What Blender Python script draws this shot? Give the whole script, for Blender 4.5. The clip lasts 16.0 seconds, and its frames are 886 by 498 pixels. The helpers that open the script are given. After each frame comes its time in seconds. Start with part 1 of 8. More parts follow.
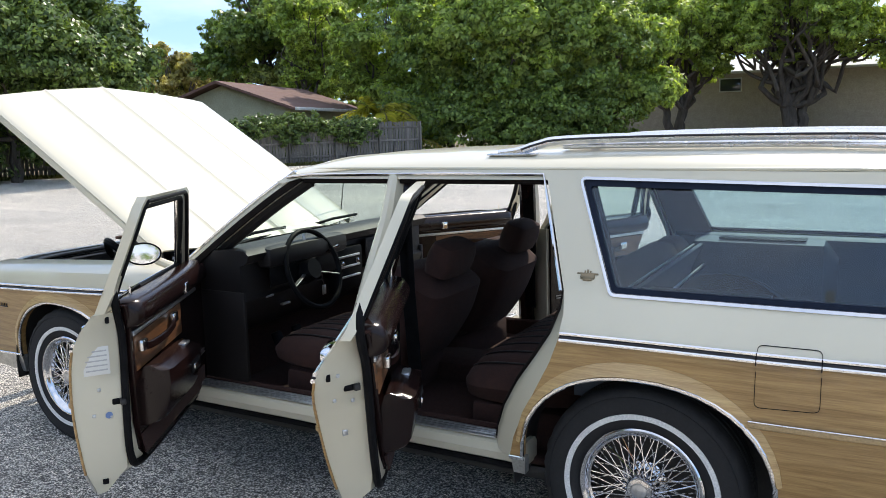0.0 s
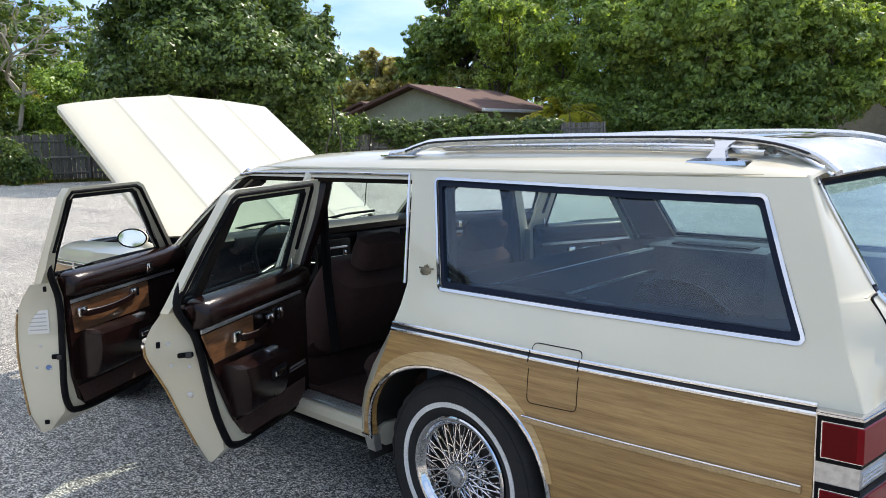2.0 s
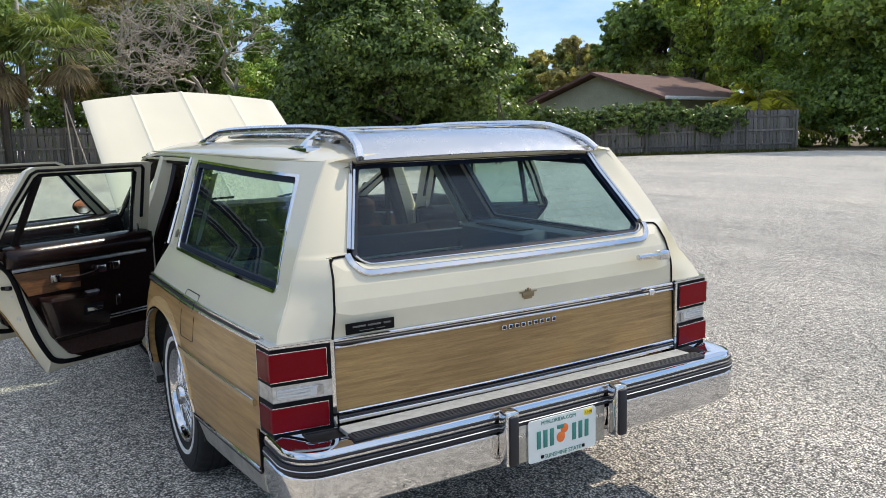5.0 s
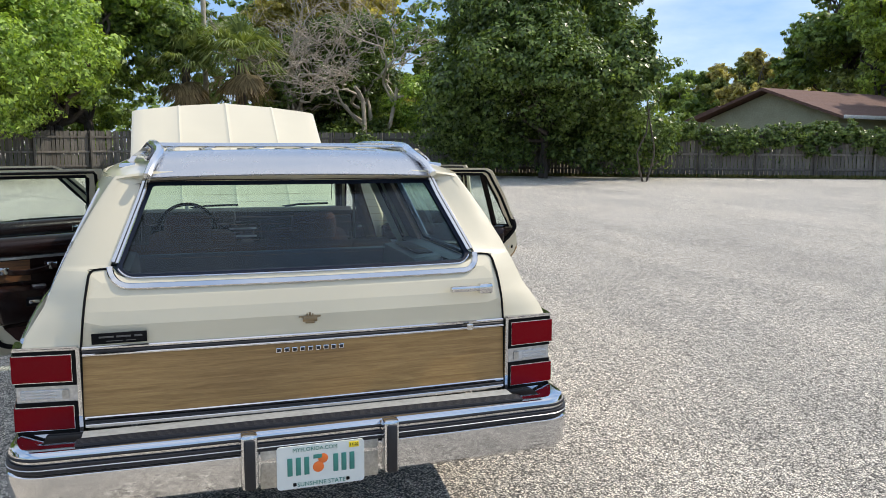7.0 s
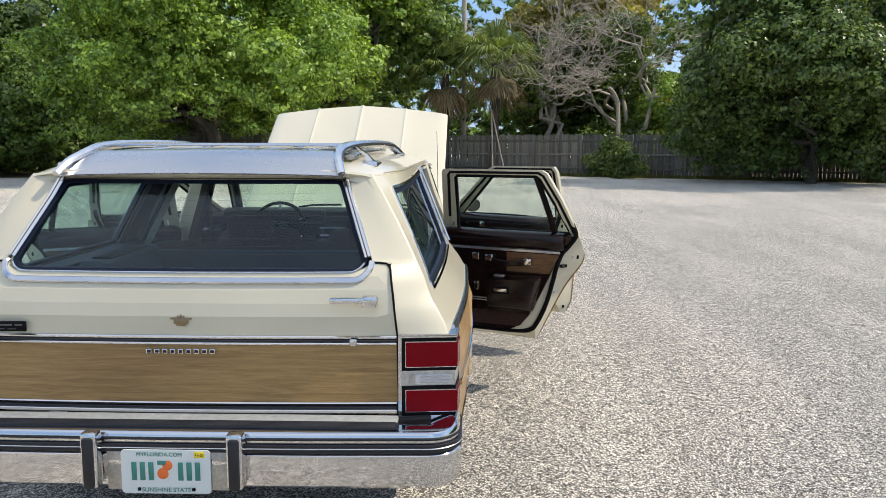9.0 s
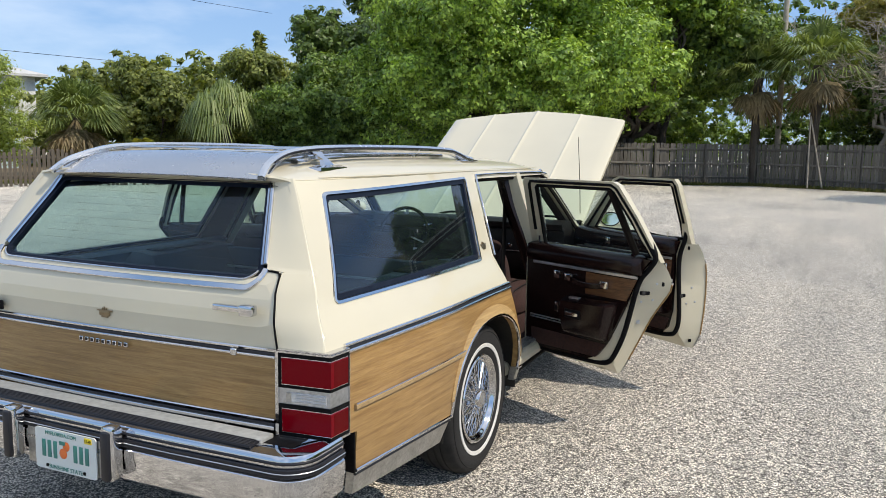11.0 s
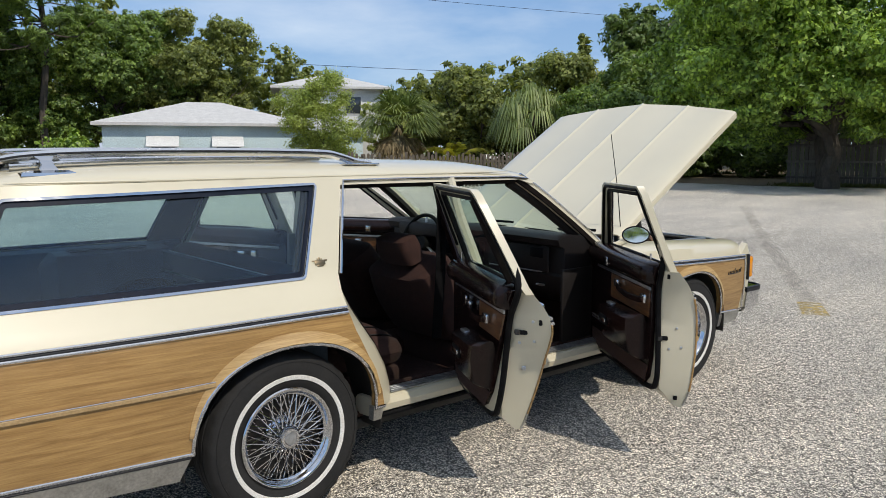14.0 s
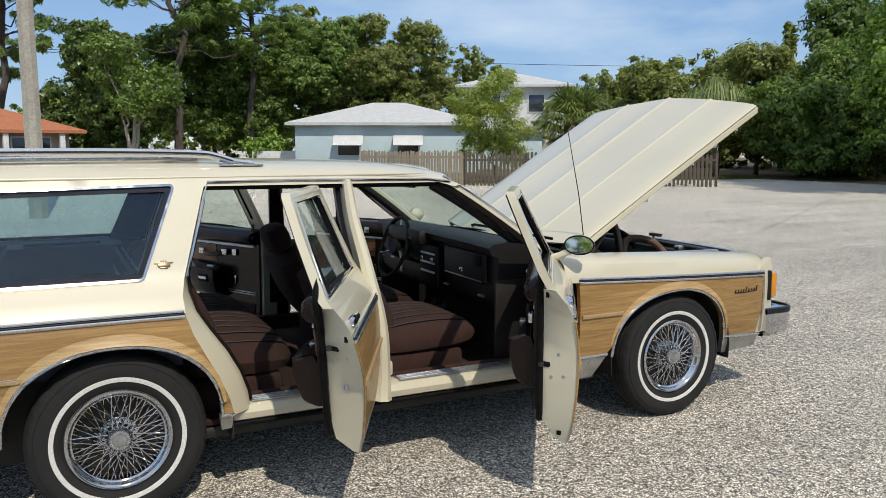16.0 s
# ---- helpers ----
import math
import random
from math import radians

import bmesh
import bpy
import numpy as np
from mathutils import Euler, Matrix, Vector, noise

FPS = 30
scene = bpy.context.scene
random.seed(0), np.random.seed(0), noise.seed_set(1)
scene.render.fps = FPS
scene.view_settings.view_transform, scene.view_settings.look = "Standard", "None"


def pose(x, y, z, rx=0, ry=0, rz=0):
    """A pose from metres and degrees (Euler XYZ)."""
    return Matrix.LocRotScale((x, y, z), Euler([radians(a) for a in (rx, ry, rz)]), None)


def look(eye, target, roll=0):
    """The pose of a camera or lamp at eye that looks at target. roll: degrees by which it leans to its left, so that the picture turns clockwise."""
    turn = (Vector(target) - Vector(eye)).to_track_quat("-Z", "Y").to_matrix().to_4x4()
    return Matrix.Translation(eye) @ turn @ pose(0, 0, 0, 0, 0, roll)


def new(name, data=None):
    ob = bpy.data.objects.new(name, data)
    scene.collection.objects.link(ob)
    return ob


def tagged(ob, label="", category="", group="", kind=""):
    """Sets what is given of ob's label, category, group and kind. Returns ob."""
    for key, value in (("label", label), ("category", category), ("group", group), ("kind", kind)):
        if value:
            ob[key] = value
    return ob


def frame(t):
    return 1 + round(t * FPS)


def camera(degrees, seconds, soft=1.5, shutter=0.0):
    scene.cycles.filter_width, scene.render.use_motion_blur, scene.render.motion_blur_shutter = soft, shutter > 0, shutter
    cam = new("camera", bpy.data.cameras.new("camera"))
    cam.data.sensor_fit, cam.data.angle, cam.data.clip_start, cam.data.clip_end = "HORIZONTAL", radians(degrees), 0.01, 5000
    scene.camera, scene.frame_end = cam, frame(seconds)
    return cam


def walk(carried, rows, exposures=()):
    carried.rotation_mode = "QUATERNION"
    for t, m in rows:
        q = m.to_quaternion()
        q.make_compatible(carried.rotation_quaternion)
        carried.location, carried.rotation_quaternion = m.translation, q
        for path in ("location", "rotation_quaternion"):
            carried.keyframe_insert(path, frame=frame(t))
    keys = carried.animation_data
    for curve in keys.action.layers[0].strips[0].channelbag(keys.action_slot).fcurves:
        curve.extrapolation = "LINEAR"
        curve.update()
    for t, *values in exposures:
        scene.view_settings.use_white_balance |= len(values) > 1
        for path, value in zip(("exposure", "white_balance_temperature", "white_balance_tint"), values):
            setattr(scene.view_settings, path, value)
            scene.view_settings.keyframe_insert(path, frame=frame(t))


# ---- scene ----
cam = camera(58.6, 16.0, soft=0.65)
PATH = [
    (0, (-0.648, 3.44, 1.564), (0.31, 1.71, 1.264), -1.4),
    (0.5, (-0.983, 3.313, 1.555), (0.108, 1.662, 1.26), -1.7),
    (1, (-1.249, 3.133, 1.536), (-0.052, 1.558, 1.248), -1.5),
    (1.5, (-1.48, 2.963, 1.554), (-0.189, 1.462, 1.271), -1.2),
    (2, (-1.807, 2.877, 1.542), (-0.437, 1.449, 1.256), -1.4),
    (2.5, (-2.08, 2.733, 1.526), (-0.641, 1.374, 1.236), -1.4),
    (3, (-2.363, 2.525, 1.54), (-0.86, 1.238, 1.252), -1.6),
    (3.5, (-2.757, 2.379, 1.534), (-1.206, 1.15, 1.244), -1.7),
    (4, (-3.024, 2.173, 1.511), (-1.426, 1.007, 1.218), -1.7),
    (4.5, (-3.275, 1.944, 1.517), (-1.631, 0.845, 1.216), -1.2),
    (4.7, (-3.383, 1.844, 1.504), (-1.718, 0.777, 1.201), -1.3),
    (6.8, (-4.042, 0.503, 1.518), (-2.171, -0.151, 1.249), 0.2),
    (7, (-4.054, 0.412, 1.534), (-2.173, -0.21, 1.265), 0.3),
    (7.5, (-4.116, 0.045, 1.508), (-2.19, -0.432, 1.255), 0.2),
    (8, (-4.118, -0.287, 1.532), (-2.162, -0.609, 1.265), 0.2),
    (8.5, (-4.027, -0.622, 1.539), (-2.05, -0.766, 1.272), 0.2),
    (9, (-3.956, -0.973, 1.522), (-1.975, -0.92, 1.257), 0.1),
    (9.5, (-3.845, -1.295, 1.518), (-1.88, -1.039, 1.248), 0.5),
    (10, (-3.67, -1.616, 1.535), (-1.745, -1.143, 1.27), 0.6),
    (10.2, (-3.608, -1.74, 1.524), (-1.703, -1.19, 1.261), 0.9),
    (12.3, (-2.69, -3.068, 1.523), (-1.09, -1.892, 1.281), -0.3),
    (12.5, (-2.529, -3.153, 1.534), (-0.964, -1.932, 1.288), -0.2),
    (13, (-2.219, -3.398, 1.526), (-0.741, -2.074, 1.278), -0.2),
    (13.5, (-1.916, -3.584, 1.536), (-0.527, -2.168, 1.281), 0.1),
    (14, (-1.556, -3.727, 1.537), (-0.263, -2.222, 1.283), 0.1),
    (14.5, (-1.248, -3.938, 1.532), (-0.058, -2.352, 1.272), 0.2),
    (15, (-0.911, -4.064, 1.534), (0.176, -2.406, 1.267), 0.3),
    (15.5, (-0.547, -4.177, 1.541), (0.438, -2.456, 1.283), 0.1),
    (16, (-0.182, -4.322, 1.548), (0.693, -2.542, 1.289), -0.0),
]
EXPOSURES = [(0, 1.56, 6950, 13), (3.5, 1.36, 6950, 13), (4.7, 1.28, 7100, 12), (7, 1.16, 7150, 12), (10, 1.13, 7150, 12), (12.5, 0.75, 6980, 11), (14, 0.72, 6980, 11), (16, 0.71, 7000, 10)]
walk(cam, [(t, look(eye, target, roll)) for t, eye, target, roll in PATH], EXPOSURES)

# ---- world, sun, exposure ----
SUN_DIR = Vector((-0.04, -0.88, 1.0)).normalized()
SUN_ELEV = math.asin(SUN_DIR.z)
SUN_AZ = math.atan2(SUN_DIR.x, SUN_DIR.y)
world = bpy.data.worlds.new("world")
scene.world = world
world.use_nodes = True
wt = world.node_tree
sky = wt.nodes.new("ShaderNodeTexSky")
sky.sky_type = "NISHITA"
sky.sun_disc = False
sky.sun_elevation = SUN_ELEV
sky.sun_rotation = SUN_AZ
sky.air_density, sky.dust_density, sky.ozone_density = 1.0, 0.1, 2.6
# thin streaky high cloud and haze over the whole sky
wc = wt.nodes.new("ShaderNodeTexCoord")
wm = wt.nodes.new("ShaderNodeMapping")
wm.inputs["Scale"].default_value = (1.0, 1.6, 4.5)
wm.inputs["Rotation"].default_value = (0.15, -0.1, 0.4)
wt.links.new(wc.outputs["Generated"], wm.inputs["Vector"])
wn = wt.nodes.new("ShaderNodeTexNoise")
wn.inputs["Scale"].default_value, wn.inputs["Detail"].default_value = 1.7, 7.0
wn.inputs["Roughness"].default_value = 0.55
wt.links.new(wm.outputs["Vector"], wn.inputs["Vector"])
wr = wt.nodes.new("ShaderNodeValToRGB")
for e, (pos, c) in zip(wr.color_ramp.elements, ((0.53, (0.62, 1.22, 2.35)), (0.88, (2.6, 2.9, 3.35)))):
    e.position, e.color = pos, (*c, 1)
# extra cloud towards the zenith, out of view, added to lift the fill light
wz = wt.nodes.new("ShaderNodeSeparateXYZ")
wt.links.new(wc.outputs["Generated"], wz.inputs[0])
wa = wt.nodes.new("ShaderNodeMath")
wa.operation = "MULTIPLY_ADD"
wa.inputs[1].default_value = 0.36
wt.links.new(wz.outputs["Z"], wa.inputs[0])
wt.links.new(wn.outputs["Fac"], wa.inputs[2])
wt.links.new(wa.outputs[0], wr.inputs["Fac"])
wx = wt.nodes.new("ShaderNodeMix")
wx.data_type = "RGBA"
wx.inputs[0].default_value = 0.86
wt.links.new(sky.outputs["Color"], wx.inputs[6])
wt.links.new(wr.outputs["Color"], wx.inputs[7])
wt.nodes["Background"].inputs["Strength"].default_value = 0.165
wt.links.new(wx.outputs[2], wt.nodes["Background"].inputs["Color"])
sun = new("sun", bpy.data.lights.new("sun", "SUN"))
sun.data.energy, sun.data.angle, sun.data.color = 1.7, radians(0.53), (1.0, 0.95, 0.86)
sun.matrix_world = look(SUN_DIR * 60, (0, 0, 0))

# ---- materials ----
def mat(name, color=(0.5, 0.5, 0.5), rough=0.6, metal=0.0, coat=0.0, spec=0.5):
    m = bpy.data.materials.new(name)
    m.use_nodes = True
    p = m.node_tree.nodes["Principled BSDF"]
    p.inputs["Base Color"].default_value = (*color, 1)
    p.inputs["Roughness"].default_value = rough
    p.inputs["Metallic"].default_value = metal
    p.inputs["Coat Weight"].default_value = coat
    p.inputs["Coat Roughness"].default_value = 0.06
    p.inputs["Specular IOR Level"].default_value = spec
    return m


def node(m, kind, **inputs):
    n = m.node_tree.nodes.new(kind)
    for key, value in inputs.items():
        n.inputs[key.replace("_", " ")].default_value = value
    return n


def link(m, a, out, b, inp):
    m.node_tree.links.new(a.outputs[out], b.inputs[inp])


def bsdf(m):
    return m.node_tree.nodes["Principled BSDF"]


def coords(m, scale=(1, 1, 1), out="Object", turn=(0, 0, 0)):
    tc = node(m, "ShaderNodeTexCoord")
    mp = node(m, "ShaderNodeMapping", Scale=scale, Rotation=turn)
    link(m, tc, out, mp, "Vector")
    return mp


def ramp(m, stops, src, out="Fac"):
    r = node(m, "ShaderNodeValToRGB")
    while len(r.color_ramp.elements) < len(stops):
        r.color_ramp.elements.new(0.5)
    for e, (pos, c) in zip(r.color_ramp.elements, stops):
        e.position, e.color = pos, (*c, 1)
    link(m, src, out, r, "Fac")
    return r


def mixc(m, a, b, fac, kind="MIX"):
    """a, b: (node, socket) or colour; fac: (node, socket) or number."""
    x = node(m, "ShaderNodeMix")
    x.data_type, x.blend_type = "RGBA", kind
    for sock, v in ((6, a), (7, b), (0, fac)):
        if isinstance(v, tuple) and len(v) == 2:
            m.node_tree.links.new(v[0].outputs[v[1]], x.inputs[sock])
        else:
            x.inputs[sock].default_value = (*v, 1) if isinstance(v, tuple) else v
    return x


def bump(m, src, out, strength, dist=0.01):
    b = node(m, "ShaderNodeBump", Strength=strength, Distance=dist)
    link(m, src, out, b, "Height")
    link(m, b, "Normal", bsdf(m), "Normal")
    return b


def mottled(name, c1, c2, scale, rough=0.7, bump_s=0.2, bump_scale=None, metal=0.0, coat=0.0, detail=6.0, stretch=(1, 1, 1), rvar=0.1, dist=0.004):
    """Two colours mixed by noise at two scales, with a fine relief."""
    m = mat(name, c1, rough, metal, coat)
    co = coords(m, stretch)
    n1 = node(m, "ShaderNodeTexNoise", Scale=scale, Detail=detail, Roughness=0.6)
    n2 = node(m, "ShaderNodeTexNoise", Scale=scale * 7.3, Detail=4.0)
    link(m, co, "Vector", n1, "Vector"), link(m, co, "Vector", n2, "Vector")
    r = ramp(m, ((0.3, c1), (0.7, c2)), n1)
    fine = ramp(m, ((0.25, (0.75, 0.75, 0.75)), (0.75, (1.15, 1.15, 1.15))), n2)
    x = mixc(m, (r, "Color"), (fine, "Color"), 1.0, "MULTIPLY")
    link(m, x, 2, bsdf(m), "Base Color")
    mr = node(m, "ShaderNodeMapRange", To_Min=max(0.02, rough - rvar), To_Max=min(1, rough + rvar))
    link(m, n1, "Fac", mr, "Value"), link(m, mr, "Result", bsdf(m), "Roughness")
    if bump_s:
        n3 = node(m, "ShaderNodeTexNoise", Scale=bump_scale or scale * 12, Detail=3.0)
        link(m, co, "Vector", n3, "Vector")
        bump(m, n3, "Fac", bump_s, dist)
    return m


def paint(name, color, rough=0.34, coat=0.75, dirt=(0.55, 0.48, 0.36)):
    """Old single-stage car paint: slight chalking, a little dust, waviness."""
    m = mat(name, color, rough, 0, coat)
    co = coords(m)
    n1 = node(m, "ShaderNodeTexNoise", Scale=1.7, Detail=5.0)
    n2 = node(m, "ShaderNodeTexNoise", Scale=38.0, Detail=6.0, Roughness=0.7)
    link(m, co, "Vector", n1, "Vector"), link(m, co, "Vector", n2, "Vector")
    r1 = ramp(m, ((0.35, tuple(c * 0.94 for c in color)), (0.65, color)), n1)
    r2 = ramp(m, ((0.62, (0, 0, 0)), (0.86, (0.35, 0.35, 0.35))), n2)
    x = mixc(m, (r1, "Color"), dirt, (r2, "Color"))
    link(m, x, 2, bsdf(m), "Base Color")
    mr = node(m, "ShaderNodeMapRange", To_Min=rough - 0.08, To_Max=rough + 0.14)
    link(m, n1, "Fac", mr, "Value"), link(m, mr, "Result", bsdf(m), "Roughness")
    n3 = node(m, "ShaderNodeTexNoise", Scale=5.0, Detail=1.0)
    link(m, co, "Vector", n3, "Vector")
    bump(m, n3, "Fac", 0.05, 0.01)
    return m


def vinyl_wood(name, dark, light, axis=(1.3, 9, 26)):
    """Printed woodgrain: long streaks along x with cathedral waves."""
    m = mat(name, light, 0.42, 0, 0.25)
    co = coords(m, axis)
    warp = node(m, "ShaderNodeTexNoise", Scale=1.3, Detail=3.0)
    link(m, co, "Vector", warp, "Vector")
    w = node(m, "ShaderNodeTexNoise", Scale=2.2, Detail=8.0, Roughness=0.62, Distortion=0.6)
    link(m, co, "Vector", w, "Vector")
    co2 = coords(m, (axis[0] * 3.2, axis[1] * 4, axis[2] * 4))
    f = node(m, "ShaderNodeTexNoise", Scale=3.0, Detail=5.0, Roughness=0.7)
    link(m, co2, "Vector", f, "Vector")
    r = ramp(m, ((0.32, dark), (0.5, tuple((a + b) / 2 for a, b in zip(dark, light))), (0.68, light)), w)
    fine = ramp(m, ((0.3, (0.78, 0.76, 0.72)), (0.7, (1.12, 1.12, 1.12))), f)
    x = mixc(m, (r, "Color"), (fine, "Color"), 1.0, "MULTIPLY")
    big = node(m, "ShaderNodeTexNoise", Scale=1.1, Detail=2.0)
    co3 = coords(m)
    link(m, co3, "Vector", big, "Vector")
    fade = ramp(m, ((0.35, (0.86, 0.85, 0.84)), (0.65, (1.08, 1.07, 1.05))), big)
    y = mixc(m, (x, 2), (fade, "Color"), 1.0, "MULTIPLY")
    link(m, y, 2, bsdf(m), "Base Color")
    bump(m, f, "Fac", 0.08, 0.002)
    return m


def glass(name, tint, gloss=0.03, strength=1.0, dust=0.0):
    """Thin tinted pane: coloured see-through with a glancing gloss and a bluish film of dust and haze."""
    m = bpy.data.materials.new(name)
    m.use_nodes = True
    nt = m.node_tree
    nt.nodes.remove(nt.nodes["Principled BSDF"])
    t = node(m, "ShaderNodeBsdfTransparent", Color=(*tint, 1))
    g = node(m, "ShaderNodeBsdfGlossy", Roughness=gloss, Color=(0.78, 0.88, 1.0, 1))
    lw = node(m, "ShaderNodeLayerWeight", Blend=0.5)
    pw = node(m, "ShaderNodeMath")
    pw.operation = "POWER"
    pw.inputs[1].default_value = 4.5
    link(m, lw, "Facing", pw, 0)
    mul = node(m, "ShaderNodeMath")
    mul.operation = "MULTIPLY_ADD"
    mul.inputs[1].default_value, mul.inputs[2].default_value = 0.8, 0.032 * strength
    m.node_tree.links.new(pw.outputs[0], mul.inputs[0])
    mx = node(m, "ShaderNodeMixShader")
    nt.links.new(mul.outputs[0], mx.inputs[0])
    nt.links.new(t.outputs[0], mx.inputs[1])
    nt.links.new(g.outputs[0], mx.inputs[2])
    # blue of the dust film paints in the haze of reflected sky
    film = node(m, "ShaderNodeBsdfDiffuse", Color=(0.36, 0.56, 0.68, 1))
    co = coords(m)
    nz = node(m, "ShaderNodeTexNoise", Scale=3.0, Detail=6.0, Roughness=0.65)
    link(m, co, "Vector", nz, "Vector")
    mr = node(m, "ShaderNodeMapRange", From_Min=0.3, From_Max=0.75, To_Min=dust * 0.4, To_Max=dust * 1.7)
    link(m, nz, "Fac", mr, "Value")
    mx2 = node(m, "ShaderNodeMixShader")
    nt.links.new(mr.outputs[0], mx2.inputs[0])
    nt.links.new(mx.outputs[0], mx2.inputs[1])
    nt.links.new(film.outputs[0], mx2.inputs[2])
    nt.links.new(mx2.outputs[0], nt.nodes["Material Output"].inputs["Surface"])
    return m


def leafy(name, dark, light, trans=0.35, rough=0.5):
    """Leaves: colour varies leaf by leaf, light passes through."""
    m = mat(name, light, rough, 0, 0, 0.35)
    geo = node(m, "ShaderNodeNewGeometry")
    r = ramp(m, ((0.0, dark), (0.55, tuple((a + b) / 2 for a, b in zip(dark, light))), (1.0, light)), geo, "Random Per Island")
    tc = node(m, "ShaderNodeTexCoord")
    n = node(m, "ShaderNodeTexNoise", Scale=0.6, Detail=3.0)
    link(m, tc, "Object", n, "Vector")
    big = ramp(m, ((0.3, (0.72, 0.76, 0.7)), (0.7, (1.2, 1.16, 1.05))), n)
    x = mixc(m, (r, "Color"), (big, "Color"), 1.0, "MULTIPLY")
    link(m, x, 2, bsdf(m), "Base Color")
    nt = m.node_tree
    tr = node(m, "ShaderNodeBsdfTranslucent")
    y = mixc(m, (x, 2), (1.9, 1.85, 0.75), 1.0, "MULTIPLY")
    link(m, y, 2, tr, "Color")
    mx = node(m, "ShaderNodeMixShader")
    mx.inputs[0].default_value = trans
    nt.links.new(bsdf(m).outputs[0], mx.inputs[1])
    nt.links.new(tr.outputs[0], mx.inputs[2])
    nt.links.new(mx.outputs[0], nt.nodes["Material Output"].inputs["Surface"])
    return m


def asphalt():
    """Worn chip-seal: pale stones in dark binder, stains and old tracks at large scale."""
    m = mat("asphalt", (0.2, 0.2, 0.2), 0.85, 0, 0, 0.3)
    co = coords(m)
    v = node(m, "ShaderNodeTexVoronoi", Scale=125.0)
    link(m, co, "Vector", v, "Vector")
    sep = node(m, "ShaderNodeSeparateColor")
    link(m, v, "Color", sep, "Color")
    stone = ramp(m, ((0.0, (0.14, 0.132, 0.12)), (0.3, (0.46, 0.43, 0.385)), (0.55, (0.8, 0.752, 0.668)), (1.0, (1.0, 0.95, 0.855))), sep, 0)
    gap = ramp(m, ((0.38, (1, 1, 1)), (0.66, (0.2, 0.2, 0.2))), v, "Distance")
    x = mixc(m, (stone, "Color"), (gap, "Color"), 1.0, "MULTIPLY")
    mid = node(m, "ShaderNodeTexNoise", Scale=22.0, Detail=5.0, Roughness=0.7)
    link(m, co, "Vector", mid, "Vector")
    midr = ramp(m, ((0.3, (0.72, 0.72, 0.72)), (0.7, (1.2, 1.2, 1.2))), mid)
    x = mixc(m, (x, 2), (midr, "Color"), 1.0, "MULTIPLY")
    v2 = node(m, "ShaderNodeTexVoronoi", Scale=42.0)
    link(m, co, "Vector", v2, "Vector")
    sep2 = node(m, "ShaderNodeSeparateColor")
    link(m, v2, "Color", sep2, "Color")
    v2r = ramp(m, ((0.0, (0.72, 0.72, 0.73)), (0.5, (1.02, 1.02, 1.0)), (1.0, (1.25, 1.24, 1.21))), sep2, 0)
    x = mixc(m, (x, 2), (v2r, "Color"), 1.0, "MULTIPLY")
    big = node(m, "ShaderNodeTexNoise", Scale=0.22, Detail=7.0, Roughness=0.6)
    link(m, co, "Vector", big, "Vector")
    bigr = ramp(m, ((0.3, (0.8, 0.8, 0.81)), (0.5, (1.0, 1.0, 1.0)), (0.72, (1.14, 1.12, 1.09))), big)
    x = mixc(m, (x, 2), (bigr, "Color"), 1.0, "MULTIPLY")
    co2 = coords(m, (0.12, 1.0, 1), turn=(0, 0, 0.45))
    st = node(m, "ShaderNodeTexNoise", Scale=1.6, Detail=4.0)
    link(m, co2, "Vector", st, "Vector")
    str_ = ramp(m, ((0.38, (0.9, 0.9, 0.9)), (0.62, (1.07, 1.06, 1.05))), st)
    x = mixc(m, (x, 2), (str_, "Color"), 1.0, "MULTIPLY")
    # paler with distance from the car: glancing brightness put into the colour
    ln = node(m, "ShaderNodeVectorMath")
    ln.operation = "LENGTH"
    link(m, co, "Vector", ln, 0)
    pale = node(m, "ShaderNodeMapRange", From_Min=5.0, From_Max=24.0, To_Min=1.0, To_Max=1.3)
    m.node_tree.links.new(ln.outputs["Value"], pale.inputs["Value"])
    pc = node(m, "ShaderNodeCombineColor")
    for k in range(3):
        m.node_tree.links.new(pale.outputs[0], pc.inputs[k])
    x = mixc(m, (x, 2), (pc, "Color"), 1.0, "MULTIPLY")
    link(m, x, 2, bsdf(m), "Base Color")
    b = bump(m, v, "Distance", 0.45, 0.006)
    b.invert = True
    bsdf(m).inputs["Diffuse Roughness"].default_value = 0.5
    return m


def worn_band(name, c1, c2, cover):
    """An old mark on the ground, worn through to the stones in spots."""
    m = mottled(name, c1, c2, 18, 0.9, 0.3, 140)
    nt = m.node_tree
    co = coords(m)
    n = node(m, "ShaderNodeTexNoise", Scale=9.0, Detail=9.0, Roughness=0.75)
    link(m, co, "Vector", n, "Vector")
    r = ramp(m, ((0.4, (0, 0, 0)), (0.62, (cover,) * 3)), n)
    tr = node(m, "ShaderNodeBsdfTransparent")
    mx = node(m, "ShaderNodeMixShader")
    nt.links.new(r.outputs[0], mx.inputs[0])
    nt.links.new(tr.outputs[0], mx.inputs[1])
    nt.links.new(bsdf(m).outputs[0], mx.inputs[2])
    nt.links.new(mx.outputs[0], nt.nodes["Material Output"].inputs["Surface"])
    return m


